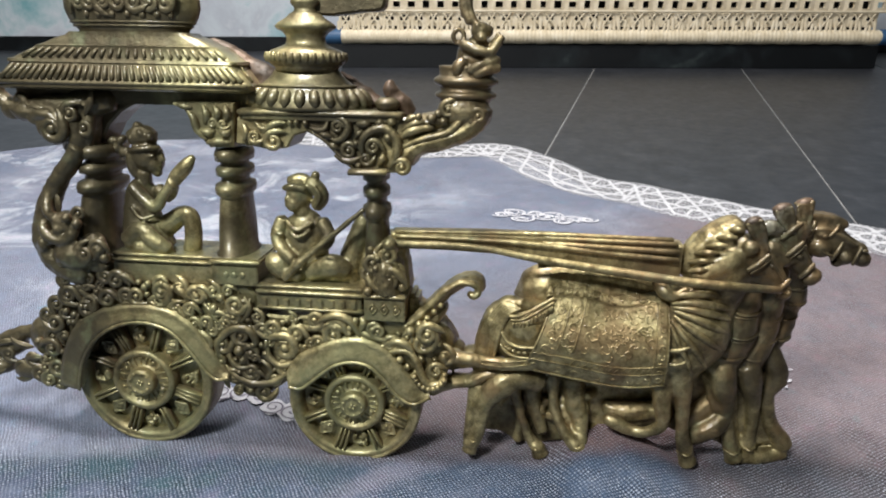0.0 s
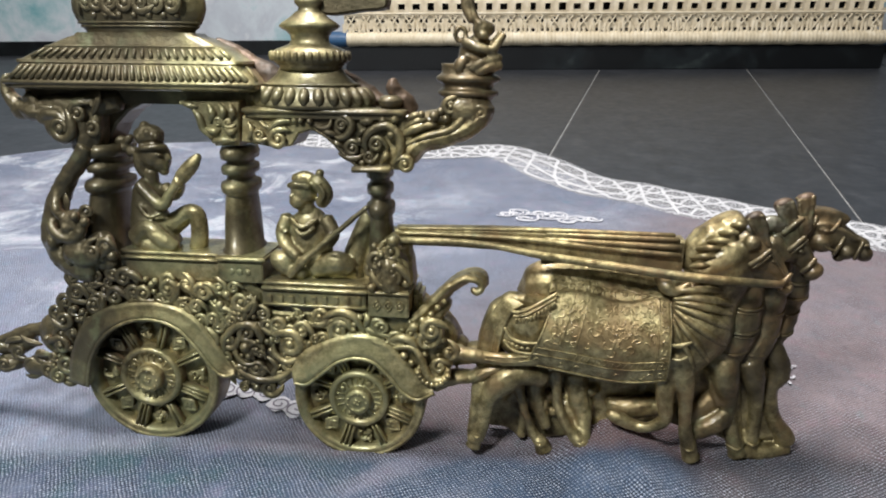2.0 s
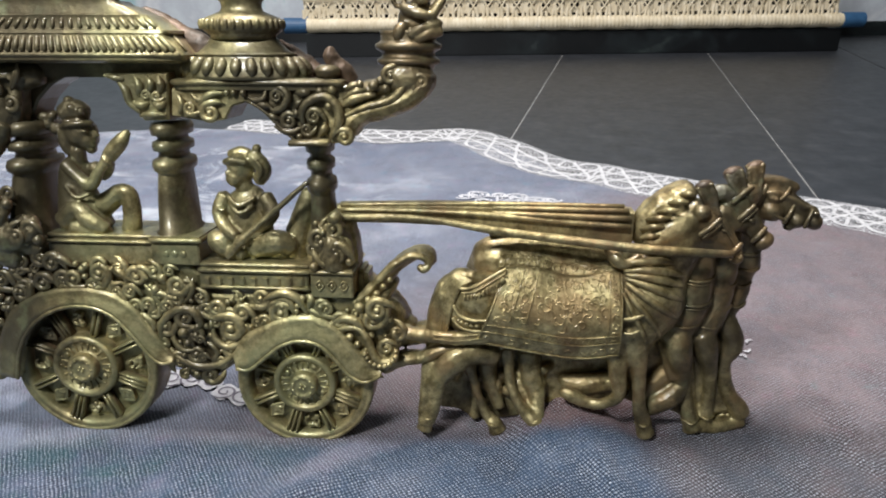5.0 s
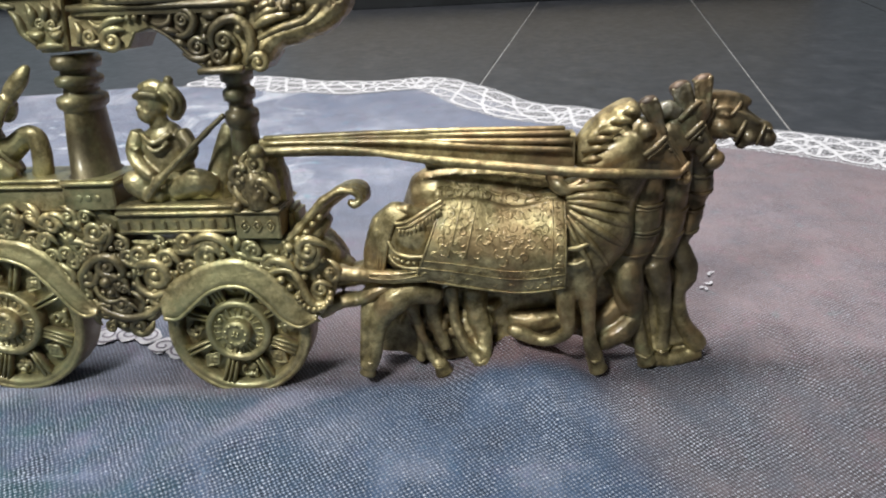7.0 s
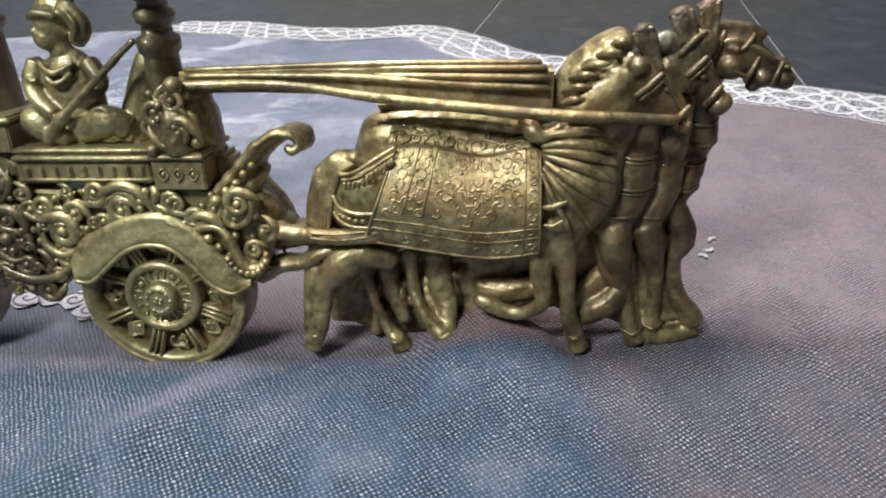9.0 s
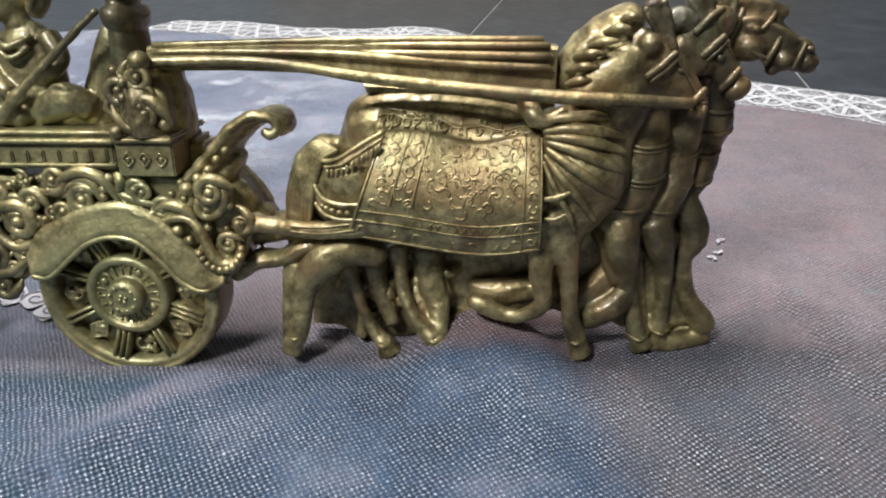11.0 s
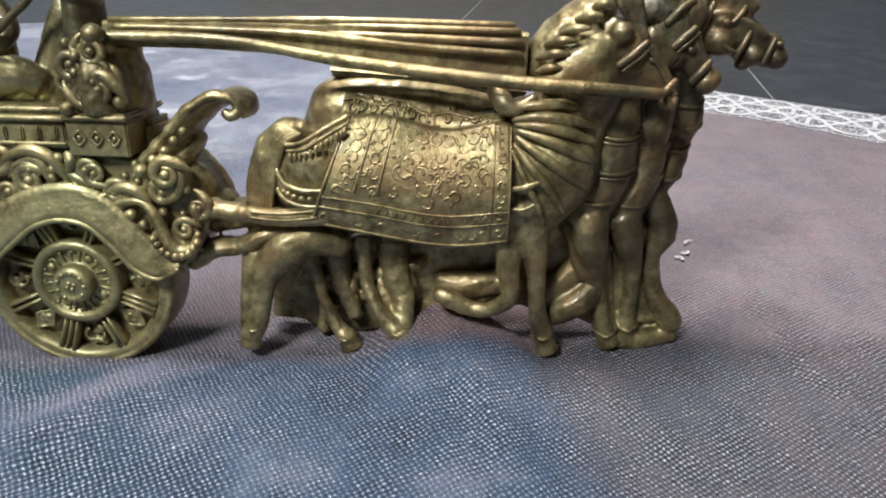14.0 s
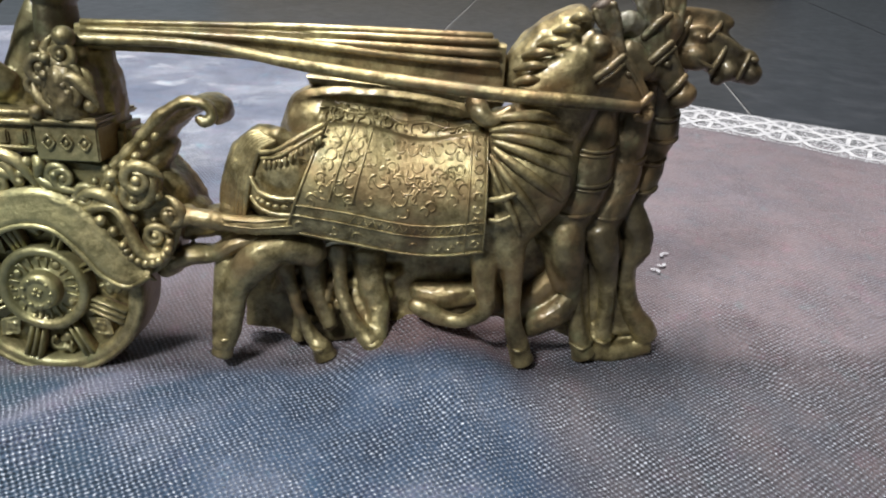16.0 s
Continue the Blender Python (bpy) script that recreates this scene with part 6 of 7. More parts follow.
for dx, dz in ((-149.4, 155), (-144.8, 157.4), (-140.4, 156)):
    blob(bm, (dx, dz, -7.6), 1.5, 1.9, 1.2)
limb(bm, [(-151.4, 147, -11, 3.2), (-151.6, 141, -11, 3.0), (-150.4, 137, -11.5, 2.2)], 1, 9)
for ax, az in ((-157.6, 153.4), (-160, 149.6), (-156.4, 147.6), (-162.4, 152.6)):
    blob(bm, (ax, az, -13.5), 3.4, 2.2, 2.6, 40)
limb(bm, [(-151.4, 132.4, -8.5, 3.4), (-145.4, 127.6, -6, 3.1), (-138.8, 123.6, -4.5, 3.0), (-134.6, 129.4, -5, 2.5), (-130.2, 135.4, -5.6, 2.4)], 1, 10)
limb(bm, [(-142, 131, -14, 3), (-136.6, 127, -13, 3), (-131.5, 133, -10, 2.6)], 1, 10)
limb(bm, [(-132, 133.6, -7, 2.8), (-127.6, 138.6, -7, 3.7), (-123.2, 143.2, -7, 3.4), (-119.4, 147.6, -7, 1.9)], 0.9, 12)
limb(bm, [(-131.4, 136.8, -4.4, 1.1), (-129.4, 134.6, -4.0, 1.1), (-127.8, 132.8, -5, 1)], 1, 8)
limb(bm, [(-155, 106, -7, 5.2), (-147, 112, -4.5, 4.2), (-140.6, 107.4, -3.5, 4.2), (-134.4, 102.4, -4.5, 3.6)], 0.9, 12)
limb(bm, [(-150, 103.4, -6, 4.4), (-141, 101.6, -4.5, 3.6), (-133, 101, -5.5, 3)], 0.9, 12)
limb(bm, [(-139, 112, -13, 5.4), (-129.4, 118.4, -12.5, 4.6), (-125.2, 116.6, -12, 4.2), (-125.2, 106, -12, 4.4), (-126.4, 101, -12, 4.6)], 0.9, 12)
limb(bm, [(-152.6, 122.4, -7.2, 1), (-146.4, 117.6, -4.6, 1.1), (-140, 119.6, -7, 1)], 1, 8)
cast("kneeling_statuette", bm, chariot, 0.6, 2, "kneeling cast brass figure with joined palms")

bm = bmesh.new()
blob(bm, (-70.8, 131.4, -12), 6.6, 7.6, 6.6)
blob(bm, (-72.8, 127.2, -9.6), 4.6, 4.4, 4.4)
blob(bm, (-75.4, 129.4, -6.6), 1.2, 1.6, 1.2)
limb(bm, [(-77.4, 134.2, -9, 1.5), (-72.6, 135.6, -5.6, 1.8), (-66.6, 134.6, -6.4, 1.6)], 1, 8)
limb(bm, [(-75.6, 136.6, -12, 2.6), (-71, 138.4, -12, 2.8), (-66.6, 137.6, -12, 2.6)], 0.9, 10)
limb(bm, [(-65.8, 136.6, -10.5, 3.4), (-61.6, 134.6, -9.6, 3.8), (-59.8, 130, -9.6, 3.6), (-62.6, 125.4, -10, 3.0)], 1, 10)
blob(bm, (-62.4, 140.4, -10), 2.0, 2.0, 2.0)
limb(bm, [(-62, 136, -6, 0.9), (-59.4, 131.6, -5.6, 1), (-61.6, 127, -6.4, 0.9)], 1, 8)
limb(bm, [(-70.4, 126, -12, 4), (-70, 121.6, -12, 4.2)], 1, 10)
limb(bm, [(-70.4, 96, -13, 12.5), (-69.8, 106, -13, 11.5), (-69.4, 114, -13, 10.8), (-69.4, 119.4, -13, 8), (-69.8, 122.4, -13, 4.5)], 0.66, 16)
limb(bm, [(-76.4, 119.6, -6.6, 1.1), (-70.2, 115.8, -3.6, 1.3), (-63.4, 118.8, -6.6, 1.1)], 1, 8)
limb(bm, [(-75.4, 116.4, -5.8, 1.0), (-70.2, 112.0, -3.6, 1.2), (-64.4, 115.4, -5.8, 1.0)], 1, 8)
limb(bm, [(-78.8, 119, -10, 3.6), (-81.2, 111.4, -7.5, 3.4), (-78.4, 106, -5, 3.0), (-72.8, 101.2, -3.4, 2.7)], 1, 10)
limb(bm, [(-80.6, 114, -5, 1.0), (-78.6, 113, -4.4, 1.0), (-77.4, 113.6, -5, 0.8)], 1, 7)
limb(bm, [(-60.6, 118.6, -11, 3.6), (-56.6, 112, -8.5, 3.4), (-58.8, 107.4, -5, 2.8), (-63, 105.2, -3.4, 2.4)], 1, 10)
limb(bm, [(-84.6, 99.6, -8, 4.4), (-81.4, 98, -5.4, 5.4), (-77, 94.6, -5, 4.4), (-70, 92.6, -5, 3.6)], 0.9, 12)
limb(bm, [(-66, 94, -6, 4), (-58, 97.4, -5, 5.4), (-53, 98.8, -4.6, 5.8), (-48.4, 95.4, -7, 4.6)], 0.9, 12)
limb(bm, [(-58, 102.8, -2, 0.8), (-53.6, 104, -0.8, 0.9), (-50, 100.4, -2, 0.8)], 1, 7)
limb(bm, [(-48.6, 96, -15, 6.5), (-44.8, 107, -15, 5.8), (-42, 116.4, -15, 4.4), (-41.6, 121, -15, 2.8)], 0.9, 12)
limb(bm, [(-82, 91.5, -11, 5), (-64, 90.8, -11, 5), (-45, 91, -12, 5)], 1, 10)
limb(bm, [(-76.4, 91.8, -1.6, 2.0), (-72.4, 97, -1.4, 2.2), (-68, 101.4, -1.2, 2.3), (-65.6, 103.4, -1.2, 1.6), (-54, 113.4, -1.6, 1.5), (-44, 122, -2.6, 1.3), (-38.6, 126.6, -3.6, 1.1)], 1, 8)
cast("seated_statuette", bm, chariot, 0.6, 2, "seated cast brass figure holding a long staff")

# ---- the team of horses ----
def collars(parent, rows):
    """Bands bent round a neck: rows of its axis point, radius, thickness."""
    for c, r, thick in rows:
        bm2 = bmesh.new()
        turn = [math.radians(a) for a in range(176, 3, -14)]
        limb(bm2, [(c[0] + r * math.cos(w), c[1] + 1.2 - 2.6 * math.sin(w), c[2] + 0.9 * r * math.sin(w), thick) for w in turn], 0.9, 8, 1)
        part("collar_band", bm2, BRASS, parent)



bm = bmesh.new()
blob(bm, (37.5, 72.5, -8.4), 11, 10, 9.6)
limb(bm, [(25, 70, -13, 12), (37.5, 67.8, -13, 17), (56.5, 65.8, -15, 16), (77.9, 67.3, -16, 14.5), (95.9, 69.9, -15, 15), (108.4, 71.7, -14, 16.5), (120.7, 74.2, -15, 14)], 0.75, 20)
limb(bm, [(116.9, 72, -14, 16), (119.4, 86.4, -14, 13.5), (124.6, 100.4, -13, 13), (130.4, 110.3, -12, 10.5), (135.5, 116.4, -12, 8)], 0.75, 16)
limb(bm, [(131, 114.5, -11, 7), (137.5, 109.6, -10, 6.8), (143.2, 104.6, -9.5, 5.6), (148, 99.4, -9, 4.2), (149.6, 97.6, -9, 3.6)], 0.85, 14)
limb(bm, [(131.5, 104.5, -11, 5.5), (137, 103.2, -10, 5), (143, 100, -9.5, 3.6)], 0.9, 12)
blob(bm, (136.4, 106.4, -8), 5.2, 4.4, 4.2, -20)
blob(bm, (149.2, 97.8, -7.5), 3.4, 3.2, 3.4, -40)
blob(bm, (132.6, 116.2, -5), 3.7, 3.7, 3.6)
limb(bm, [(112.5, 99.5, -7.5, 6), (118.5, 105.0, -6.8, 6.2), (124.3, 109.2, -6.6, 5.8), (130, 112.9, -7.4, 4.6)], 0.8, 14)
limb(bm, [(139.8, 112.4, -5.5, 1.3), (144.2, 107.0, -5.5, 1.4), (148.4, 101.6, -5.5, 1.1)], 1, 8)
limb(bm, [(141.5, 115, -12, 4), (146, 113, -13, 4), (150, 108, -13, 4)], 1.0, 10)
limb(bm, [(46, 43, -11, 5.5), (34.8, 46.2, -8, 6.5), (26.3, 42.1, -6, 7), (19.5, 33, -5, 5), (18.2, 24.8, -4.6, 3.6), (17.0, 19.1, -4.4, 3.6), (15.2, 13.7, -4, 3.8), (13.2, 10.3, -4, 4.0), (12.4, 8.9, -4, 3.6)], 0.95, 12)
limb(bm, [(15.8, 43, -10, 5), (14.0, 33, -6, 3.4), (12.8, 22, -5, 3), (12.0, 12.5, -5, 2.8)], 0.95, 10)
limb(bm, [(109, 60, -11, 11), (110.8, 50, -9, 6.6), (112.3, 42.6, -8, 4.4), (113.3, 34, -8, 3.4), (113.8, 27.3, -8.5, 3.0), (115.3, 18.3, -9.5, 3.5), (117.2, 12, -10.5, 4.1), (118.6, 7, -11.5, 4.2)], 0.9, 12)
limb(bm, [(106, 90, -13, 11), (113, 82, -11.5, 15), (115, 73, -10.5, 16), (112, 62, -10.5, 12.5), (109, 53, -10, 8)], 0.78, 20)
limb(bm, [(104.5, 29, -6.6, 3.4), (103, 25, -7, 3.2), (97, 20.6, -9, 2.7), (90.6, 20.2, -11, 3.0), (83.5, 23, -12, 3.7), (78.6, 24.6, -13, 3.0)], 0.9, 12)
limb(bm, [(102.2, 58, -11, 8.5), (102.6, 46.5, -8.5, 5.6), (103.4, 36, -7.2, 4.1), (104.4, 29.5, -6.6, 3.6)], 0.9, 12)
near_horse = cast("near_horse", bm, chariot, 0.8, 3, "harnessed cast brass horse with embossed saddle cloth")
for rows in (
        [(131.8, 106.7, -2.6, 1.1), (136.1, 110.4, -2.0, 1.3), (140.3, 114, -3.4, 1)],
        [(133.4, 105.2, -3, 0.6), (137.8, 109.0, -2.6, 0.7), (141.8, 112.4, -4, 0.6)],
        [(145.6, 97.2, -4.2, 1.1), (148, 100.4, -3.4, 1.3), (150.7, 102.9, -4.6, 1)],
        [(140, 113.2, -3.6, 0.8), (144.7, 106.8, -3.8, 0.8), (148.3, 101.2, -3.8, 0.7)],
        [(146.2, 96.0, -4, 1.6), (150, 95.2, -4.2, 1.5), (151.4, 97.6, -5, 1)],
):
    bm = bmesh.new()
    limb(bm, rows, 0.9, 7)
    part("bridle_strap", bm, BRASS, near_horse)


def ear(parent, foot, tip, wide):
    """A trumpet-shaped ear, narrow at the foot and cut off broad and raw at the top."""
    us, ks = (0.0, 0.25, 0.5, 0.75, 1.0), (0.42, 0.55, 0.74, 0.92, 1.0)
    at = [tuple(a + (c - a) * u for a, c in zip(foot, tip)) for u in us]
    bm2 = bmesh.new()
    limb(bm2, [(*p, wide * k) for p, k in zip(at, ks)], 0.7, 14, 3)
    for side in (-1, 1):
        limb(bm2, [(p[0] + side * wide * k * 0.7, p[1] + side * wide * k * 0.25, p[2] + 0.45 * wide * k, wide * 0.26) for p, k in zip(at, ks)], 1.0, 8)
    ob = cast("ear", bm2, parent, 0.5, 1)
    bm2 = bmesh.new()
    blob(bm2, tip, wide * 0.95, wide * 0.5, wide * 0.66, 20)
    part("ear_tip", bm2, RAW, ob, "raw brown broken tip")


ear(near_horse, (139.6, 114.2, -7.6), (133.0, 127.6, -8), 4.0)
place(BEAD, "eye", near_horse, (142.6, 108.6, -4.0), 1.3, 1.0, 0.8)
place(BEAD, "nostril", near_horse, (150.8, 98.6, -4.6), 0.9, 0.7, 0.5)
# crest and mane locks
bm = bmesh.new()
limb(bm, [(107.3, 102.2, -16, 4), (111.4, 110.5, -16, 5.5), (118.6, 117.2, -16, 6), (126, 121.7, -16, 6), (130.2, 123.5, -16, 5)], 1.5, 12)
limb(bm, [(110.7, 99.7, -14, 6), (119.2, 108.2, -14, 8), (128.2, 116.9, -13, 7)], 1.0, 12)
mane = cast("mane", bm, near_horse, 0.8, 2)
for a, c in (((107.9, 103.8, -6), (115.3, 105.6, -3)), ((107.7, 107.7, -7), (117.2, 109.8, -3)), ((110, 111.7, -8), (119.1, 113.6, -3)), ((114.5, 115, -8), (122.5, 117.3, -3)), ((118.8, 119.3, -8), (125.8, 121, -3)), ((123.6, 123.1, -8), (128.5, 123.9, -4))):
    bm = bmesh.new()
    m = ((a[0] + c[0]) / 2, (a[1] + c[1]) / 2 + 0.8, (a[2] + c[2]) / 2 + 1.5)
    limb(bm, [(*a, 0.8), (*m, 1.5), (*c, 0.6)], 0.9, 8)
    part("mane_lock", bm, BRASS, mane)
# tail of hair ridges
bm = bmesh.new()
limb(bm, [(35, 81, -9, 5.4), (29.4, 81.6, -9, 5.6), (24.4, 77, -9.5, 6.2), (21, 69, -10, 6.2), (18.8, 61, -10, 5.8), (17.6, 55, -10, 5)], 0.9, 12)
limb(bm, [(30, 84, -8, 2.8), (35, 83.4, -7, 3.2), (39.5, 82.6, -7, 2)], 1.0, 10)
tail_h = cast("tail", bm, near_horse, 0.7, 2)
for k in range(7):
    f = k / 6
    rows = [(34.5 - 5 * f, 83.2 + 2.2 * f, -2.4 - 2.4 * f, 0.7), (29.4 - 3.6 * f, 80.2 + 4.2 * f, -2.6 - 2.2 * f, 1.0), (26.8 - 6.6 * f, 74.6 + 1.6 * f, -3.0 - 2.8 * f, 1.15),
            (24.6 - 8.0 * f, 67 + 0.6 * f, -3.4 - 3.2 * f, 1.15), (22.8 - 8.0 * f, 56.8 + 0.6 * f, -4.2 - 3.2 * f, 0.8)]
    bm = bmesh.new()
    limb(bm, rows, 0.7, 7)
    part("tail_lock", bm, BRASS, tail_h)


def on_flank(u, v):
    """A point of the saddle cloth: u along 0..1, v down 0..1; it follows the barrel and sags at its hem."""
    top_a, top_b = (49.6, 88.6, -7), (101.3, 88.2, -7)
    bot_a, bot_b = (36.6, 53.6, -3), (101.8, 49.2, -3)
    sag = (3.4 * math.sin(math.pi * min(1, u * 1.02)) - 1.0 * math.sin(2 * math.pi * u)) * v ** 1.5
    x = (1 - v) * (top_a[0] + u * (top_b[0] - top_a[0])) + v * (bot_a[0] + u * (bot_b[0] - bot_a[0]))
    z = (1 - v) * (top_a[1] + u * (top_b[1] - top_a[1]) - 3.4 * math.sin(math.pi * max(0.0, u - 0.2) / 0.8) ** 2) + v * (bot_a[1] + u * (bot_b[1] - bot_a[1])) - sag
    d = -13 + 14.6 * math.sin(0.32 + 2.1 * v) ** 0.9 + 0.5 * math.sin(9 * u) * v * v
    return (x, z, d)


def saddle_cloth():
    bm = bmesh.new()
    nu, nv = 40, 26
    rows = [[bm.verts.new(P(on_flank(i / nu, j / nv))) for i in range(nu + 1)] for j in range(nv + 1)]
    for a, c in zip(rows, rows[1:]):
        for k in range(nu):
            bm.faces.new((a[k], a[k + 1], c[k + 1], c[k]))
    ob = part("saddle_cloth", bm, BRASS, near_horse, "embossed brass saddle cloth with patterned borders")
    s = ob.modifiers.new("thick", "SOLIDIFY")
    s.thickness, s.offset = 0.0016, 0

    def lift(u, v, h=0.6):
        x, z, d = on_flank(u, v)
        return (x, z, d + h + 0.5)

    def line(name, uv, r):
        b2 = bmesh.new()
        limb(b2, [(*lift(u, v), r) for u, v in uv], 0.9, 6, 1)
        part(name, b2, BRASS, ob)
    n = 24
    for v, r in ((0.80, 0.36), (0.70, 0.3), (0.985, 0.5)):
        line("border_cord", [(k / n, v) for k in range(n + 1)], r)
    for u in (0.995, 0.90, 0.17, 0.29):
        line("border_cord", [(u, k / n) for k in range(n + 1)] if u > 0.5 else [(u, k / n * 0.62) for k in range(n + 1)], 0.36)
    line("border_cord", [(0.005, k / n) for k in range(n + 1)], 0.5)
    rnd = random.Random(5)

    def ring(u, v, r, arc=1.0, a0=0.0):
        b2 = bmesh.new()
        x, z, d = lift(u, v, 0.25)
        x2, z2, d2 = lift(u, min(1, v + 0.04), 0.25)
        slope = (d2 - d) / ((z2 - z) or 1)
        pts = [(x + r * math.cos(w), z + r * math.sin(w), d - 0.02 + slope * r * math.sin(w), rnd.uniform(0.40, 0.56)) for w in [a0 + 2 * math.pi * arc * k / 10 for k in range(11)]]
        limb(b2, pts, 1, 5, 1)
        part("emboss", b2, BRASS, ob)
    for k in range(9):
        ring(0.95, 0.06 + 0.105 * k, 1.3, rnd.uniform(0.5, 0.95), k * 1.7)
        if rnd.random() < 0.6:
            ring(0.07 + 0.02 * rnd.random(), 0.30 + 0.075 * k, 1.3, rnd.uniform(0.3, 0.7), k * 2.1)
    for k in range(15):
        if rnd.random() < 0.6:
            ring(0.06 + 0.058 * k, 0.90, rnd.uniform(0.9, 1.4), rnd.uniform(0.3, 0.7), k * 1.3)
    for k in range(4):
        ring(0.23, 0.05 + 0.09 * k, 1.6, 0.9, k)
        ring(0.10, 0.05 + 0.09 * k, 1.7, 0.9, k + 2)
        ring(0.84, 0.06 + 0.10 * k, 1.4, 0.8, k * 2)
    for k in range(6):
        u = 0.40 + 0.075 * k
        ring(u, 0.09, 1.7, 0.8, k * 0.7)
    # toothed bands along the hem and down the sides
    for u0, u1, v0, v1, n2 in ((0.30, 0.90, 0.71, 0.79, 26), (0.18, 0.28, 0.03, 0.12, 4), (0.80, 0.89, 0.03, 0.12, 4)):
        line("toothed_band", [(u0 + (u1 - u0) * q / n2, v0 if q % 2 else v1) for q in range(n2 + 1)], 0.3)
    for k in range(52):
        u, v = rnd.gauss(0.58, 0.16), rnd.gauss(0.34, 0.14)
        if 0.31 < u < 0.88 and 0.14 < v < 0.68:
            ring(u, v, rnd.uniform(1.0, 2.3), rnd.uniform(0.35, 0.75), rnd.uniform(0, 6))
    for k in range(16):
        ring(rnd.uniform(0.08, 0.30), rnd.uniform(0.40, 0.68), rnd.uniform(0.9, 1.8), rnd.uniform(0.3, 0.6), rnd.uniform(0, 6))
    b2 = bmesh.new()
    for k in range(60):
        u, v = rnd.uniform(0.08, 0.90), rnd.uniform(0.06, 0.93)
        x, z, d = lift(u, v, 0.0)
        blob(b2, (x, z, d - 0.1), rnd.uniform(0.9, 2.3), rnd.uniform(0.6, 1.2), 0.5, rnd.uniform(0, 180), 2)
    part("emboss_leaves", b2, BRASS, ob)


saddle_cloth()

# crupper, tassels and breast straps
for rows in (
        [(29.4, 79.6, -1.6, 0.8), (35.1, 80.6, -0.6, 0.9), (42.8, 85.4, -1, 0.9), (49.6, 89, -3.4, 0.8)],
        [(30, 77.8, -1.2, 0.6), (35.8, 78.8, -0.2, 0.7), (43, 83.2, -0.6, 0.7), (49.2, 86.8, -2.6, 0.6)],
        [(26.4, 71.6, -1.4, 0.8), (29.2, 67.2, -0.2, 0.9), (35.7, 65.4, 1, 0.9), (44.2, 66.0, 1.4, 0.8)],
        [(26.2, 65.2, -1.8, 0.7), (29, 61.8, -0.6, 0.8), (34.6, 60.2, 0.6, 0.8), (43, 60.4, 1.2, 0.7)],
):
    bm = bmesh.new()
    limb(bm, rows, 0.9, 7)
    part("crupper_strap", bm, BRASS, near_horse)
tassels = spline([(30.4, 77.0, -0.4), (36.4, 77.8, 0.5), (43.2, 81.9, 0.2), (48.6, 85.2, -1.6)], 4)
for p in tassels[1:]:
    place(BEAD, "tassel", near_horse, (p[0], p[1] - 1.0, p[2] + 0.3), 0.75, 1.5, 0.7)
for p in spline([(28.8, 64.7, -0.2), (34.6, 62.8, 0.9), (42.8, 63.2, 1.4)], 3):
    place(BEAD, "bead", near_horse, p, 1.1, 0.8, 0.6)
# gathered pleats fanning from the ring over the chest
for rows in ([(100.2, 92.8, -3, 0.8), (108.2, 94.3, -1.5, 1.7), (116.1, 94.8, -2.2, 1.8), (124.2, 93, -5, 0.9)], [(101.3, 89.6, -2, 0.8), (108.8, 91.1, 0, 1.7), (118.2, 90.2, -0.6, 2), (127.4, 87.6, -4.6, 0.9)],
             [(101.8, 88.2, -1.6, 0.8), (110, 88.2, 0.9, 1.6), (119.6, 86.2, 0, 1.9), (127.6, 82.8, -4, 0.9)], [(102.2, 86.6, -1, 0.8), (111.5, 84.4, 1.6, 1.7), (120.8, 80.4, 0.7, 2), (127.6, 76, -3.6, 0.9)],
             [(102.4, 84.6, -0.6, 0.8), (110, 79.6, 2, 1.7), (119.7, 72.9, 1, 1.9), (126.4, 67.6, -3.4, 0.9)], [(101.8, 82.4, -0.6, 0.7), (107.2, 76, 1.8, 1.4), (114.5, 67.5, 1.4, 1.6), (119.6, 59.6, -1.5, 0.8)],
             [(101.5, 80.4, -0.4, 0.6), (104.8, 73.2, 1.3, 1), (109.8, 64.2, 1.2, 1.2), (113.2, 56, -1, 0.7)],
             [(101.7, 68, 0.6, 0.9), (106.2, 69.2, 2.4, 1.1), (111.4, 71.6, 2.4, 0.7)], [(101.8, 61.4, 0, 0.7), (106, 61.6, 1.6, 0.8), (110.7, 64.1, 1.2, 0.6)]):
    bm = bmesh.new()
    limb(bm, rows, 0.75, 8)
    part("chest_pleat", bm, BRASS, near_horse)

# second horse: rump and back behind, neck and head beyond
bm = bmesh.new()
limb(bm, [(36.8, 84, -24, 10), (46.1, 85.1, -24, 14.5), (67, 81.8, -25, 18), (91.4, 79, -25, 17.5), (107.7, 76.5, -25, 14.5), (114.3, 73.2, -25, 13)], 0.8, 16)
limb(bm, [(144.7, 116.3, -19, 7), (140.4, 107.3, -19, 8), (137, 95.4, -19, 8.2), (136.7, 83.3, -18, 8.4), (135.8, 71.8, -17, 8.6), (132.3, 61.7, -17, 8.6), (126.5, 52, -17, 7.5)], 0.9, 14)
limb(bm, [(151.8, 103.5, -24, 6), (151.2, 92.4, -23, 6.4), (150.2, 79.8, -23, 6.4), (148.7, 68.5, -22, 6.8), (144.8, 59.2, -21, 7.2), (141, 49.2, -21, 6)], 1.0, 14)
limb(bm, [(148.5, 120, -19, 7), (153.6, 114.4, -17.5, 6.4), (158.4, 108.2, -17, 5), (162.2, 103.0, -16.5, 4.0)], 0.9, 12)
blob(bm, (151.6, 110, -15), 5, 4.6, 4.2, -30)
limb(bm, [(156.4, 116.4, -12.5, 1.2), (160, 110.4, -12.5, 1.2), (163.4, 104.8, -13, 1)], 1, 8)
blob(bm, (155.6, 122, -18), 6, 6, 5)
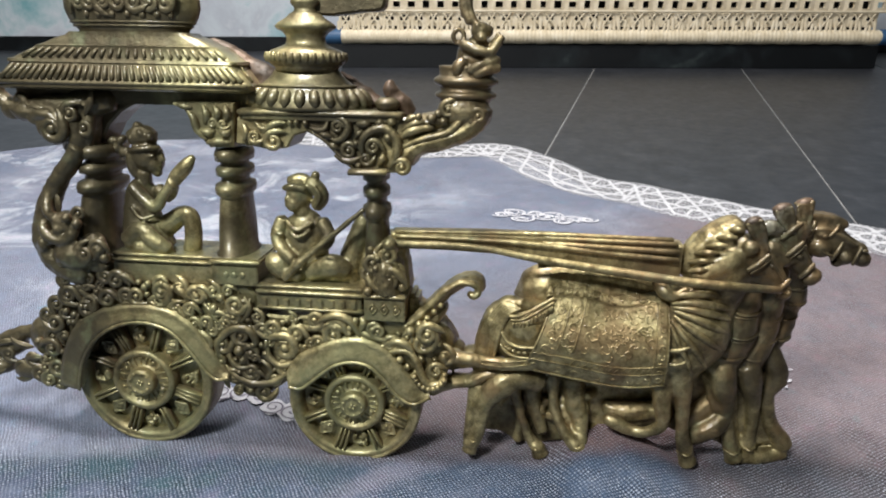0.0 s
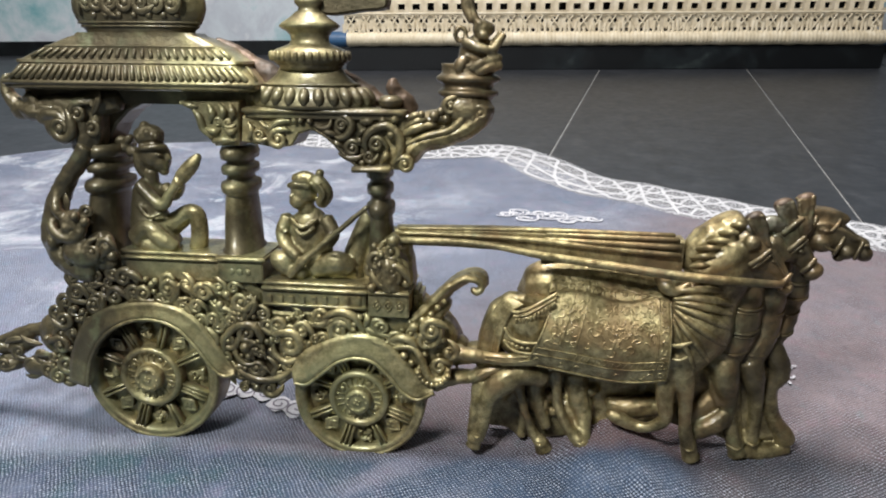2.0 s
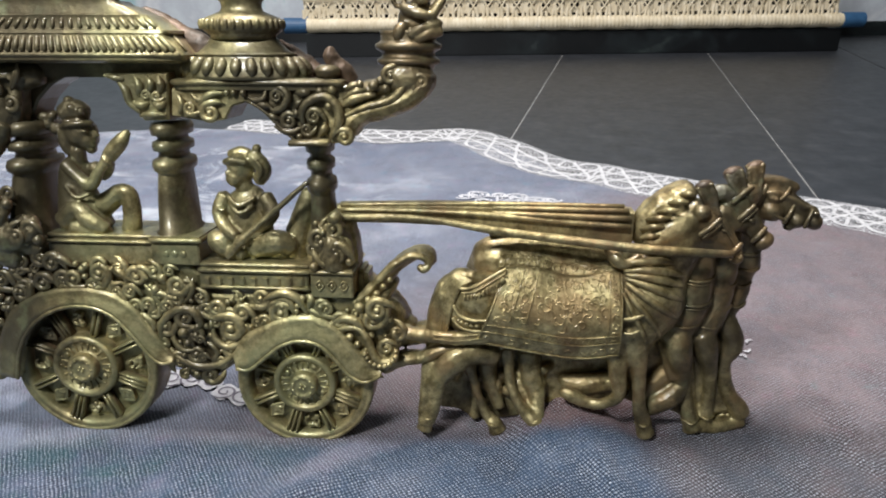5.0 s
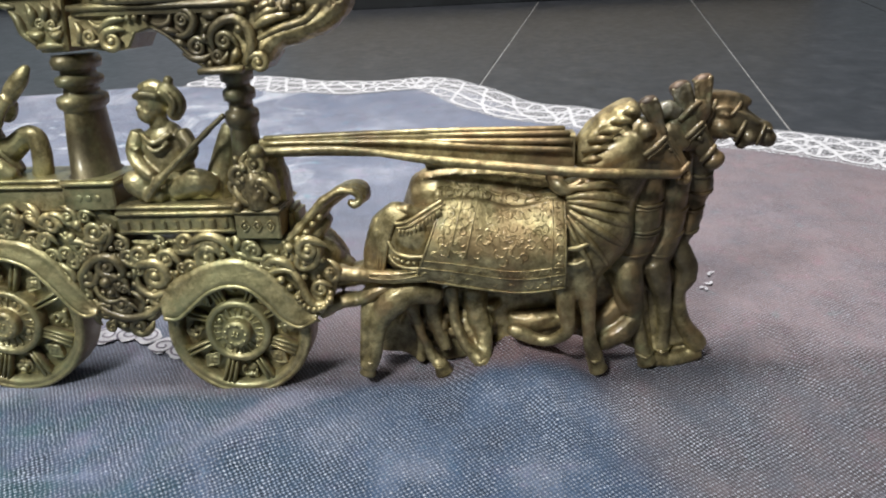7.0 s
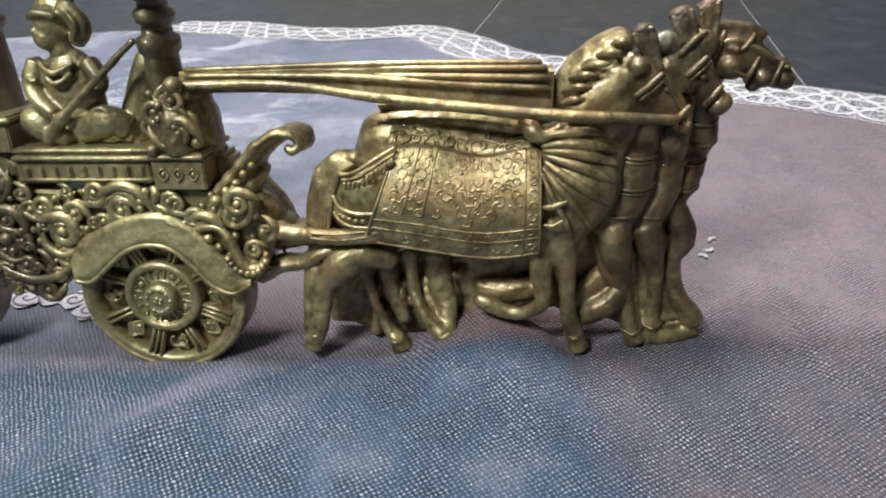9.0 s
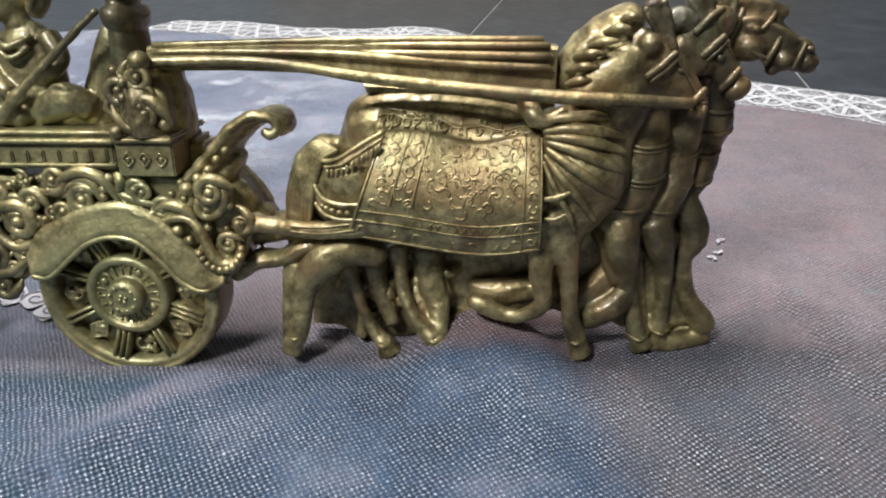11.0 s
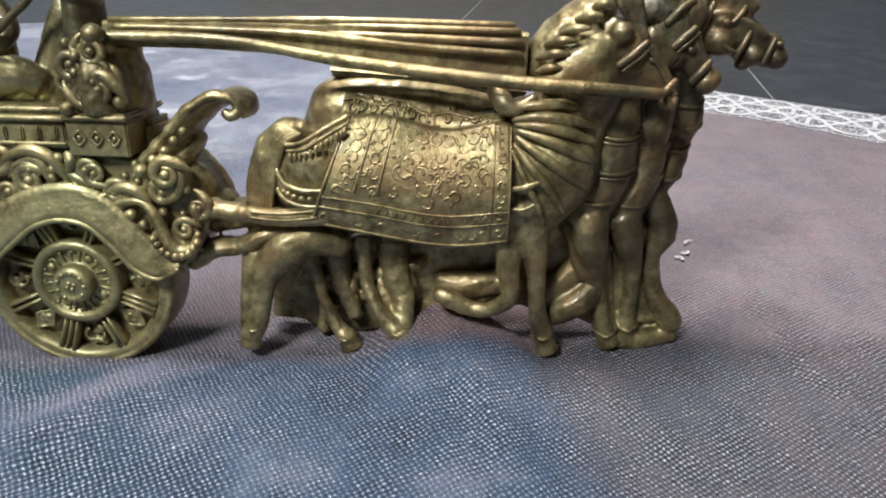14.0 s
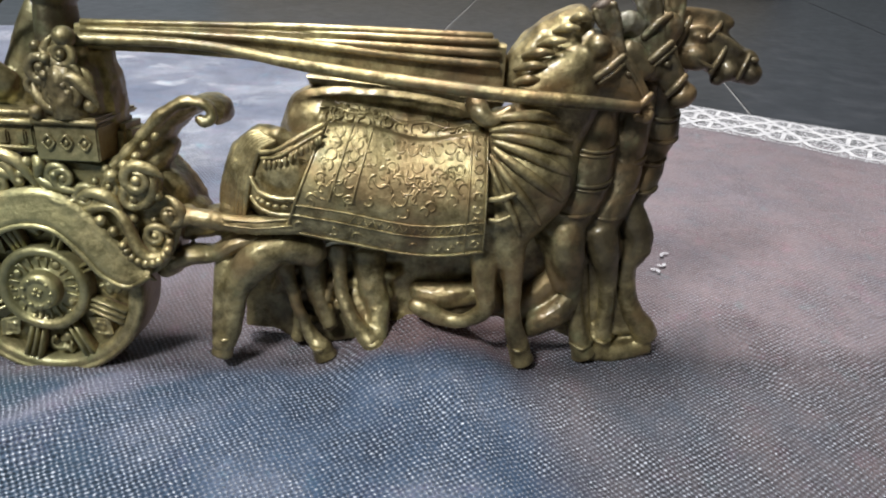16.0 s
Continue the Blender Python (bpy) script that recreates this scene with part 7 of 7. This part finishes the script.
blob(bm, (163.4, 101.4, -15), 4.0, 5.0, 4.2, -60)
limb(bm, [(130.2, 55, -15, 7), (131.9, 46.4, -13, 6.4), (134.6, 36.6, -15.5, 4.7), (137, 25, -18, 3.6), (140, 14.4, -19, 3.8), (142.3, 7.6, -19, 4.6)], 0.95, 12)
limb(bm, [(126.7, 51.8, -18, 6), (129, 42.7, -17, 4.4), (131.7, 31.8, -17, 4)], 0.9, 12)
limb(bm, [(143, 54.1, -19, 6.5), (145.7, 46.1, -18, 5.6), (148.7, 36, -20, 4), (150.2, 24, -21.5, 3.3), (150.2, 14.4, -22, 3.6), (150, 8.4, -22, 4.2)], 0.95, 12)
slab(bm, [p[:2] for p in [(124.8, 94.4, -17), (141.8, 94.9, -17), (142.7, 81.8, -17), (141.3, 68, -17), (140.5, 51.6, -17), (146.4, 7.5, -17), (141, 5.9, -17), (136.5, 20.7, -17), (130.9, 36.2, -17), (121.8, 46.7, -17), (118.7, 55, -17)]], -30, -20.5, 1)
slab(bm, [p[:2] for p in [(140.6, 94.3, -21), (152.3, 94.6, -21), (153, 79.3, -21), (151.6, 65.2, -21), (148.7, 56.8, -21), (157.7, 6.3, -21), (143.9, 4.8, -21), (139.9, 50.2, -21)]], -32, -25, 1)
mid_horse = cast("middle_horse", bm, chariot, 0.8, 3, "cast brass horse in the middle of the team")
for rows in (
        [(150, 111.8, -10.6, 1.1), (152.7, 114.7, -10.2, 1.3), (156.6, 118.2, -11.6, 1)],
        [(151.6, 110.4, -11, 0.6), (154.4, 113.2, -10.6, 0.7), (158.2, 116.6, -12, 0.6)],
        [(157.4, 101.6, -12, 1.1), (160, 105, -11, 1.3), (162.9, 108.2, -12.6, 1)],
        [(147.6, 118.6, -12.6, 1.1), (151.4, 123.4, -12, 1.2), (155.8, 126.2, -14, 1)],
):
    bm = bmesh.new()
    limb(bm, rows, 0.9, 7)
    part("bridle_strap", bm, BRASS, mid_horse)
collars(mid_horse, [((136.6, 84.1, -18), 8.5, 0.8), ((136.4, 82.4, -18), 8.5, 0.55), ((135.7, 72.6, -17), 8.7, 0.8), ((135.6, 71, -17), 8.7, 0.55), ((132.2, 62.1, -17), 8.7, 0.8),
                    ((150.2, 79.6, -23), 6.5, 0.8), ((150.1, 78, -23), 6.5, 0.5), ((148.5, 68.5, -22), 6.9, 0.8), ((144.5, 60, -21), 7.3, 0.9)])
ear(mid_horse, (152.4, 120.6, -15), (147.0, 132.2, -16), 4.4)
ear(mid_horse, (158.2, 120.4, -17), (156.6, 134.6, -18), 4.2)
bm = bmesh.new()
limb(bm, [(136, 116, -15, 4), (141.6, 122.4, -15, 4.2), (147.6, 121.6, -16, 4.2)], 0.8, 12)
cast("poll_filling", bm, mid_horse, 0.6, 2)
place(BEAD, "eye", mid_horse, (156.2, 111.4, -11.4), 1.4, 1.1, 0.9)
place(BEAD, "nostril", mid_horse, (164.4, 102.4, -12), 0.9, 0.7, 0.5)
def back_cloth(u, v):
    """A point of the second cloth: u along, v up from the near horse's back."""
    x = 46 + 53 * u + 1.5 * v
    z0 = 87 - 4.8 * math.sin(math.pi * min(1, max(0, (u - 0.25) / 0.75))) ** 2
    z1 = 96.4 - 5.5 * u
    return (x, z0 + (z1 - z0) * v, -9.6 - 1.2 * math.sin(5 * u) - 8.5 * v ** 1.5 + 2.2 * math.sin(math.pi * v))


bm = bmesh.new()
rows = [[bm.verts.new(P(back_cloth(i / 36, j / 10))) for i in range(37)] for j in range(11)]
for a, c in zip(rows, rows[1:]):
    for k in range(36):
        bm.faces.new((a[k], a[k + 1], c[k + 1], c[k]))
second_cloth = part("saddle_cloth", bm, BRASS, mid_horse, "embossed brass cloth over the second horse's back")
m = second_cloth.modifiers.new("thick", "SOLIDIFY")
m.thickness, m.offset = 0.0024, -1
rnd = random.Random(8)
for v, r in ((0.10, 0.45), (0.62, 0.4), (0.90, 0.5)):
    bm = bmesh.new()
    limb(bm, [(*[a + o for a, o in zip(back_cloth(k / 24, v + 0.07 * math.sin(k * 0.9)), (0, 0, 0.6))], r) for k in range(25)], 0.9, 6, 1)
    part("border_cord", bm, BRASS, second_cloth)
for k in range(34):
    u, v, w0, r = rnd.uniform(0.06, 0.62) if k < 26 else rnd.uniform(0.6, 0.95), rnd.uniform(0.18, 0.82), rnd.uniform(0, 6), rnd.uniform(0.9, 1.8)
    bm = bmesh.new()
    pts = []
    for q in range(8):
        x, z, d = back_cloth(u + r * math.cos(w0 + 0.55 * q) / 53, min(1, max(0, v + r * math.sin(w0 + 0.55 * q) / 9)))
        pts.append((x, z, d + 0.5, 0.42))
    limb(bm, pts, 1.0, 6, 1)
    part("emboss", bm, BRASS, second_cloth)

# far horse
bm = bmesh.new()
limb(bm, [(153.6, 62.8, -26, 4.5), (157, 66.2, -27, 5.2), (160, 72.9, -28, 5.4), (161.2, 80.8, -29, 5.2), (163.3, 87.5, -29, 5.8), (162, 96.6, -29, 6), (159.5, 106.7, -29, 8), (164.9, 118.7, -28, 8.5)], 0.9, 14)
limb(bm, [(160, 120, -28, 8), (166, 119.4, -27, 7.8), (172, 117.2, -26, 7.6), (178.4, 113.4, -25, 6.6), (184.4, 110.8, -24.5, 5.4), (187.4, 109.4, -24, 4.6)], 0.85, 14)
slab(bm, [p[:2] for p in spline([(160, 128.6), (167.5, 128.6), (173.8, 127.8), (178.4, 126.2), (179.6, 123.6), (176, 121), (166, 121), (159, 122)], 3)], -33, -22, 1.2)
blob(bm, (168, 113.6, -22), 5.4, 4.8, 4.6, -20)
blob(bm, (167.4, 119.9, -20), 2.8, 1.8, 2.2)
blob(bm, (179.3, 109.6, -21.5), 4.0, 3.6, 4.2, -20)
blob(bm, (187.2, 108.8, -22.5), 4.0, 3.8, 4.2, -25)
blob(bm, (185.4, 114, -22), 3.6, 2.6, 3.4, -30)
blob(bm, (176.6, 106.4, -23), 2.6, 2.0, 3)
limb(bm, [(172, 121.4, -19.5, 1.1), (177.4, 118.4, -19.5, 1.4), (182.4, 115.4, -19.5, 1.1)], 1, 8)
limb(bm, [(162.4, 121.6, -20.4, 1.0), (167.4, 122.6, -19.4, 1.2), (172.4, 121.2, -20, 0.8)], 1, 8)
limb(bm, [(151.6, 64.1, -25, 5.5), (155.9, 56.6, -24, 5.6), (159.4, 49.7, -23, 5), (158.2, 43.6, -23, 4.6), (156, 38.7, -23, 3.8), (157.5, 27.9, -23, 3.8), (160.5, 20.6, -23, 4.2), (165.3, 14.2, -23, 4.8), (168.4, 10, -23, 4)], 0.95, 12)
blob(bm, (160.9, 46.2, -22), 3.0, 3.6, 3.4)
limb(bm, [(143, 5.2, -20, 3.8), (155.4, 4.2, -22, 4.0), (168.4, 6.2, -25.5, 3.8)], 1.2, 10)
slab(bm, [p[:2] for p in [(150.7, 99.5, -26), (165.1, 99.9, -26), (166.5, 86.1, -26), (163.4, 78.1, -26), (161.9, 70.8, -26), (155.2, 62.9, -26), (160.4, 45.9, -26), (158, 39.1, -26), (161.2, 22, -26), (169.4, 8.9, -26), (157.1, 3.6, -26), (150.8, 53.2, -26)]], -32, -25, 1)
far_horse = cast("far_horse", bm, chariot, 0.8, 3, "cast brass horse at the far side of the team")
for rows in (
        [(160.6, 117, -19.4, 1.1), (162.5, 121.5, -19.4, 1.2), (164.4, 125.4, -22, 0.9)],
        [(172.6, 108.6, -19, 0.9), (174.6, 113, -18.4, 1.1), (177.4, 118.2, -20, 0.8)],
        [(170, 119.4, -18.8, 0.8), (172.3, 121.9, -19, 0.9), (174.6, 124.4, -21.6, 0.8)],
        [(164.6, 115.2, -19.2, 0.7), (169.4, 111.8, -18, 0.8), (173.6, 110.2, -18.6, 0.7)],
        [(181.6, 107, -18, 0.8), (182.8, 111, -17.8, 0.9), (184.6, 115, -19, 0.7)],
):
    bm = bmesh.new()
    limb(bm, rows, 0.9, 7)
    part("bridle_strap", bm, BRASS, far_horse)
collars(far_horse, [((159.9, 78, -28), 5.3, 0.8), ((158, 67.9, -27), 5.4, 0.8), ((162.6, 85.5, -29), 5.8, 0.9), ((161.8, 93.3, -29), 6.0, 0.9)])
place(BEAD, "eye", far_horse, (168.2, 119.6, -18.4), 1.3, 1.0, 0.8)
place(BEAD, "nostril", far_horse, (186.4, 113.4, -18.8), 1.4, 0.9, 0.7)

# rough web of casting between the legs, with the bent legs of the others
bm = bmesh.new()
slab(bm, [p[:2] for p in [(18.0, 42, -20), (16.6, 26, -20), (16.0, 8.4, -20), (28.5, 7.0, -20), (34.5, 2.6, -20), (42, 1.6, -20), (53, 3.4, -20), (59, 4.6, -20), (70.5, 8.0, -20), (84.2, 9.4, -20), (110, 16.4, -20), (123.1, 12.3, -20), (133, 11.2, -20), (141.1, 7.4, -20), (164.6, 12.6, -20), (150.6, 57.2, -20), (85.3, 48.4, -20), (46.8, 47.3, -20)]], -28, -22, 1)
for k in range(26):
    rnd = random.Random(k)
    a = (25.3, 26, -16)
    blob(bm, (a[0] + rnd.uniform(0, 48), a[1] + rnd.uniform(-16, 8), -20.5 + rnd.uniform(-1, 1.5)), rnd.uniform(2, 5), rnd.uniform(2, 4), 3, rnd.uniform(0, 180), 2)
web = cast("casting_web", bm, chariot, 0.8, 2, "rough cast ground between the legs")
for group in ([[(30.6, 44, -16, 5.0), (33.6, 35.6, -14, 3.4), (36, 27.7, -13.5, 2.4), (39, 18.5, -13, 2.2), (42.8, 10.6, -12, 2.8), (46.6, 7, -11, 3.6), (47.6, 4.6, -11, 3.8)],
               [(42, 38, -20, 6), (43.4, 27, -19.5, 4.4), (46.4, 18, -19, 3.6), (49, 12, -17, 3)], [(34, 26, -20.5, 1.6), (37, 15, -19.5, 2.2), (36, 5.6, -19, 2.6)]],
              [[(51, 44, -17, 5.0), (52.2, 37.2, -15, 3.0), (53.4, 28.8, -13.5, 2.6), (56.4, 21, -10.5, 2.6), (60.8, 15, -9, 3.2), (65.2, 11, -7.4, 3.8)],
               [(62, 42, -20, 6.4), (63.4, 31, -18, 5.4), (66.0, 22, -16, 4.8), (66.8, 14.6, -12, 4.0), (66.6, 11.6, -9, 3.8)], [(57, 27, -19, 3), (60, 19, -16, 3.6), (64, 14, -13, 3)]],
              [[(78.7, 26.9, -20, 3.4), (86.2, 25.8, -19, 5.2), (98, 27, -19, 5.4), (109, 28.3, -19, 4.4)],
               [(82.2, 20, -22, 5), (95.9, 21.7, -22, 5.6), (109.9, 25.2, -22, 6)]],
              [[(119.4, 15.1, -17, 4), (125.2, 18.7, -16, 5), (132.4, 23.6, -17, 5.6), (136.4, 28.3, -18, 4)],
               [(116.6, 21.3, -20, 5), (124, 28.1, -20, 5), (130.3, 34.1, -20, 5)]]):
    bm = bmesh.new()
    for rows in group:
        limb(bm, rows, 1.0, 12)
    cast("hind_leg", bm, web, 0.7, 3)

def hoof(parent, top, sole, r):
    bm2 = bmesh.new()
    mid = tuple((a + c) / 2 for a, c in zip(top, sole))
    limb(bm2, [(*top, r * 0.72), (*mid, r * 0.86), (*sole, r)], 0.95, 14, 3)
    limb(bm2, [(top[0] - r * 0.8, top[1] + 0.3, top[2] + 0.3, 0.7), (top[0], top[1] - 0.3, top[2] + r * 0.85, 0.8), (top[0] + r * 0.8, top[1] + 0.3, top[2] + 0.3, 0.7)], 1, 7)
    part("hoof", bm2, BRASS, parent)


hoof(near_horse, (117.2, 10.8, -10.5), (119.6, 4.2, -11.5), 4.5)
hoof(near_horse, (14.6, 13.4, -4), (12.6, 6.4, -4), 3.9)
hoof(web, (46.0, 7.4, -11), (48.0, 2.8, -11), 4.5)
hoof(web, (65.2, 12.0, -7.4), (66.6, 8.6, -7), 4.5)
hoof(mid_horse, (141.4, 9, -18), (143.4, 4.2, -18.5), 4.8)
hoof(mid_horse, (150, 10, -21), (150.6, 4.6, -21.5), 4.5)

# reins: a fan of straps from the column to the necks
bm = bmesh.new()
slab(bm, [p[:2] for p in [(-27, 108.1, -12), (-20, 107.6, -12), (1.5, 107.7, -12), (22.6, 107, -12), (43.6, 104.7, -12), (69.5, 102.7, -12), (105.2, 99.5, -12), (105.1, 115.1, -12), (53.2, 116.5, -12), (17.1, 116.6, -12), (-26.9, 115.3, -12)]], -18, -8, 1.0)
slab(bm, [p[:2] for p in [(41.3, 101.9, -20), (42, 98.9, -20), (70.8, 95.8, -20), (104.2, 90.1, -20), (106.8, 96.5, -18), (70.5, 100.2, -20)]], -26, -20, 0.8)
reins = part("rein_plate", bm, BRASS, chariot, "flat cast band of the reins", False)
for rows in ([(-27.1, 110.9, -4, 2.2), (-16.2, 111.1, -5, 1.8), (2.1, 111.3, -5, 1.6), (20.2, 110, -5, 1.6), (43.4, 106.3, -5, 1.9), (73.6, 103.2, -4, 2.1), (102.5, 101.2, 0, 2.2), (123.7, 100.4, 2, 2.2), (146, 99, -1, 1.7)],
             [(-24.6, 113.7, -8, 1.2), (1.8, 113.7, -8, 1.2), (32.9, 113.2, -7, 1.3), (68.4, 110.6, -7, 1.4), (102.5, 108.8, -6, 1.3)],
             [(43.1, 113.4, -8, 0.9), (68.2, 113, -7, 1.3), (102.9, 112.2, -7, 1.3)],
             [(43, 115.8, -9, 0.9), (68.1, 115.6, -8, 1.2), (102.2, 115.5, -8, 1.2)],
             [(-24.8, 115.6, -9, 1.1), (17.2, 116.8, -9, 1), (53, 117.3, -9, 1.2), (100.3, 117.2, -9, 1.2)]):
    bm = bmesh.new()
    limb(bm, rows, 1.0, 10, 4)
    part("rein", bm, BRASS, reins)
bm = bmesh.new()
limb(bm, [(96.1, 98.2, -8, 3.4), (98.2, 94.3, -4, 3.2), (102.1, 92.8, -3, 2.4), (107.9, 95.9, -4, 2)], 0.9, 10)
part("saddle_ring", bm, BRASS, near_horse)

lay_slabs()
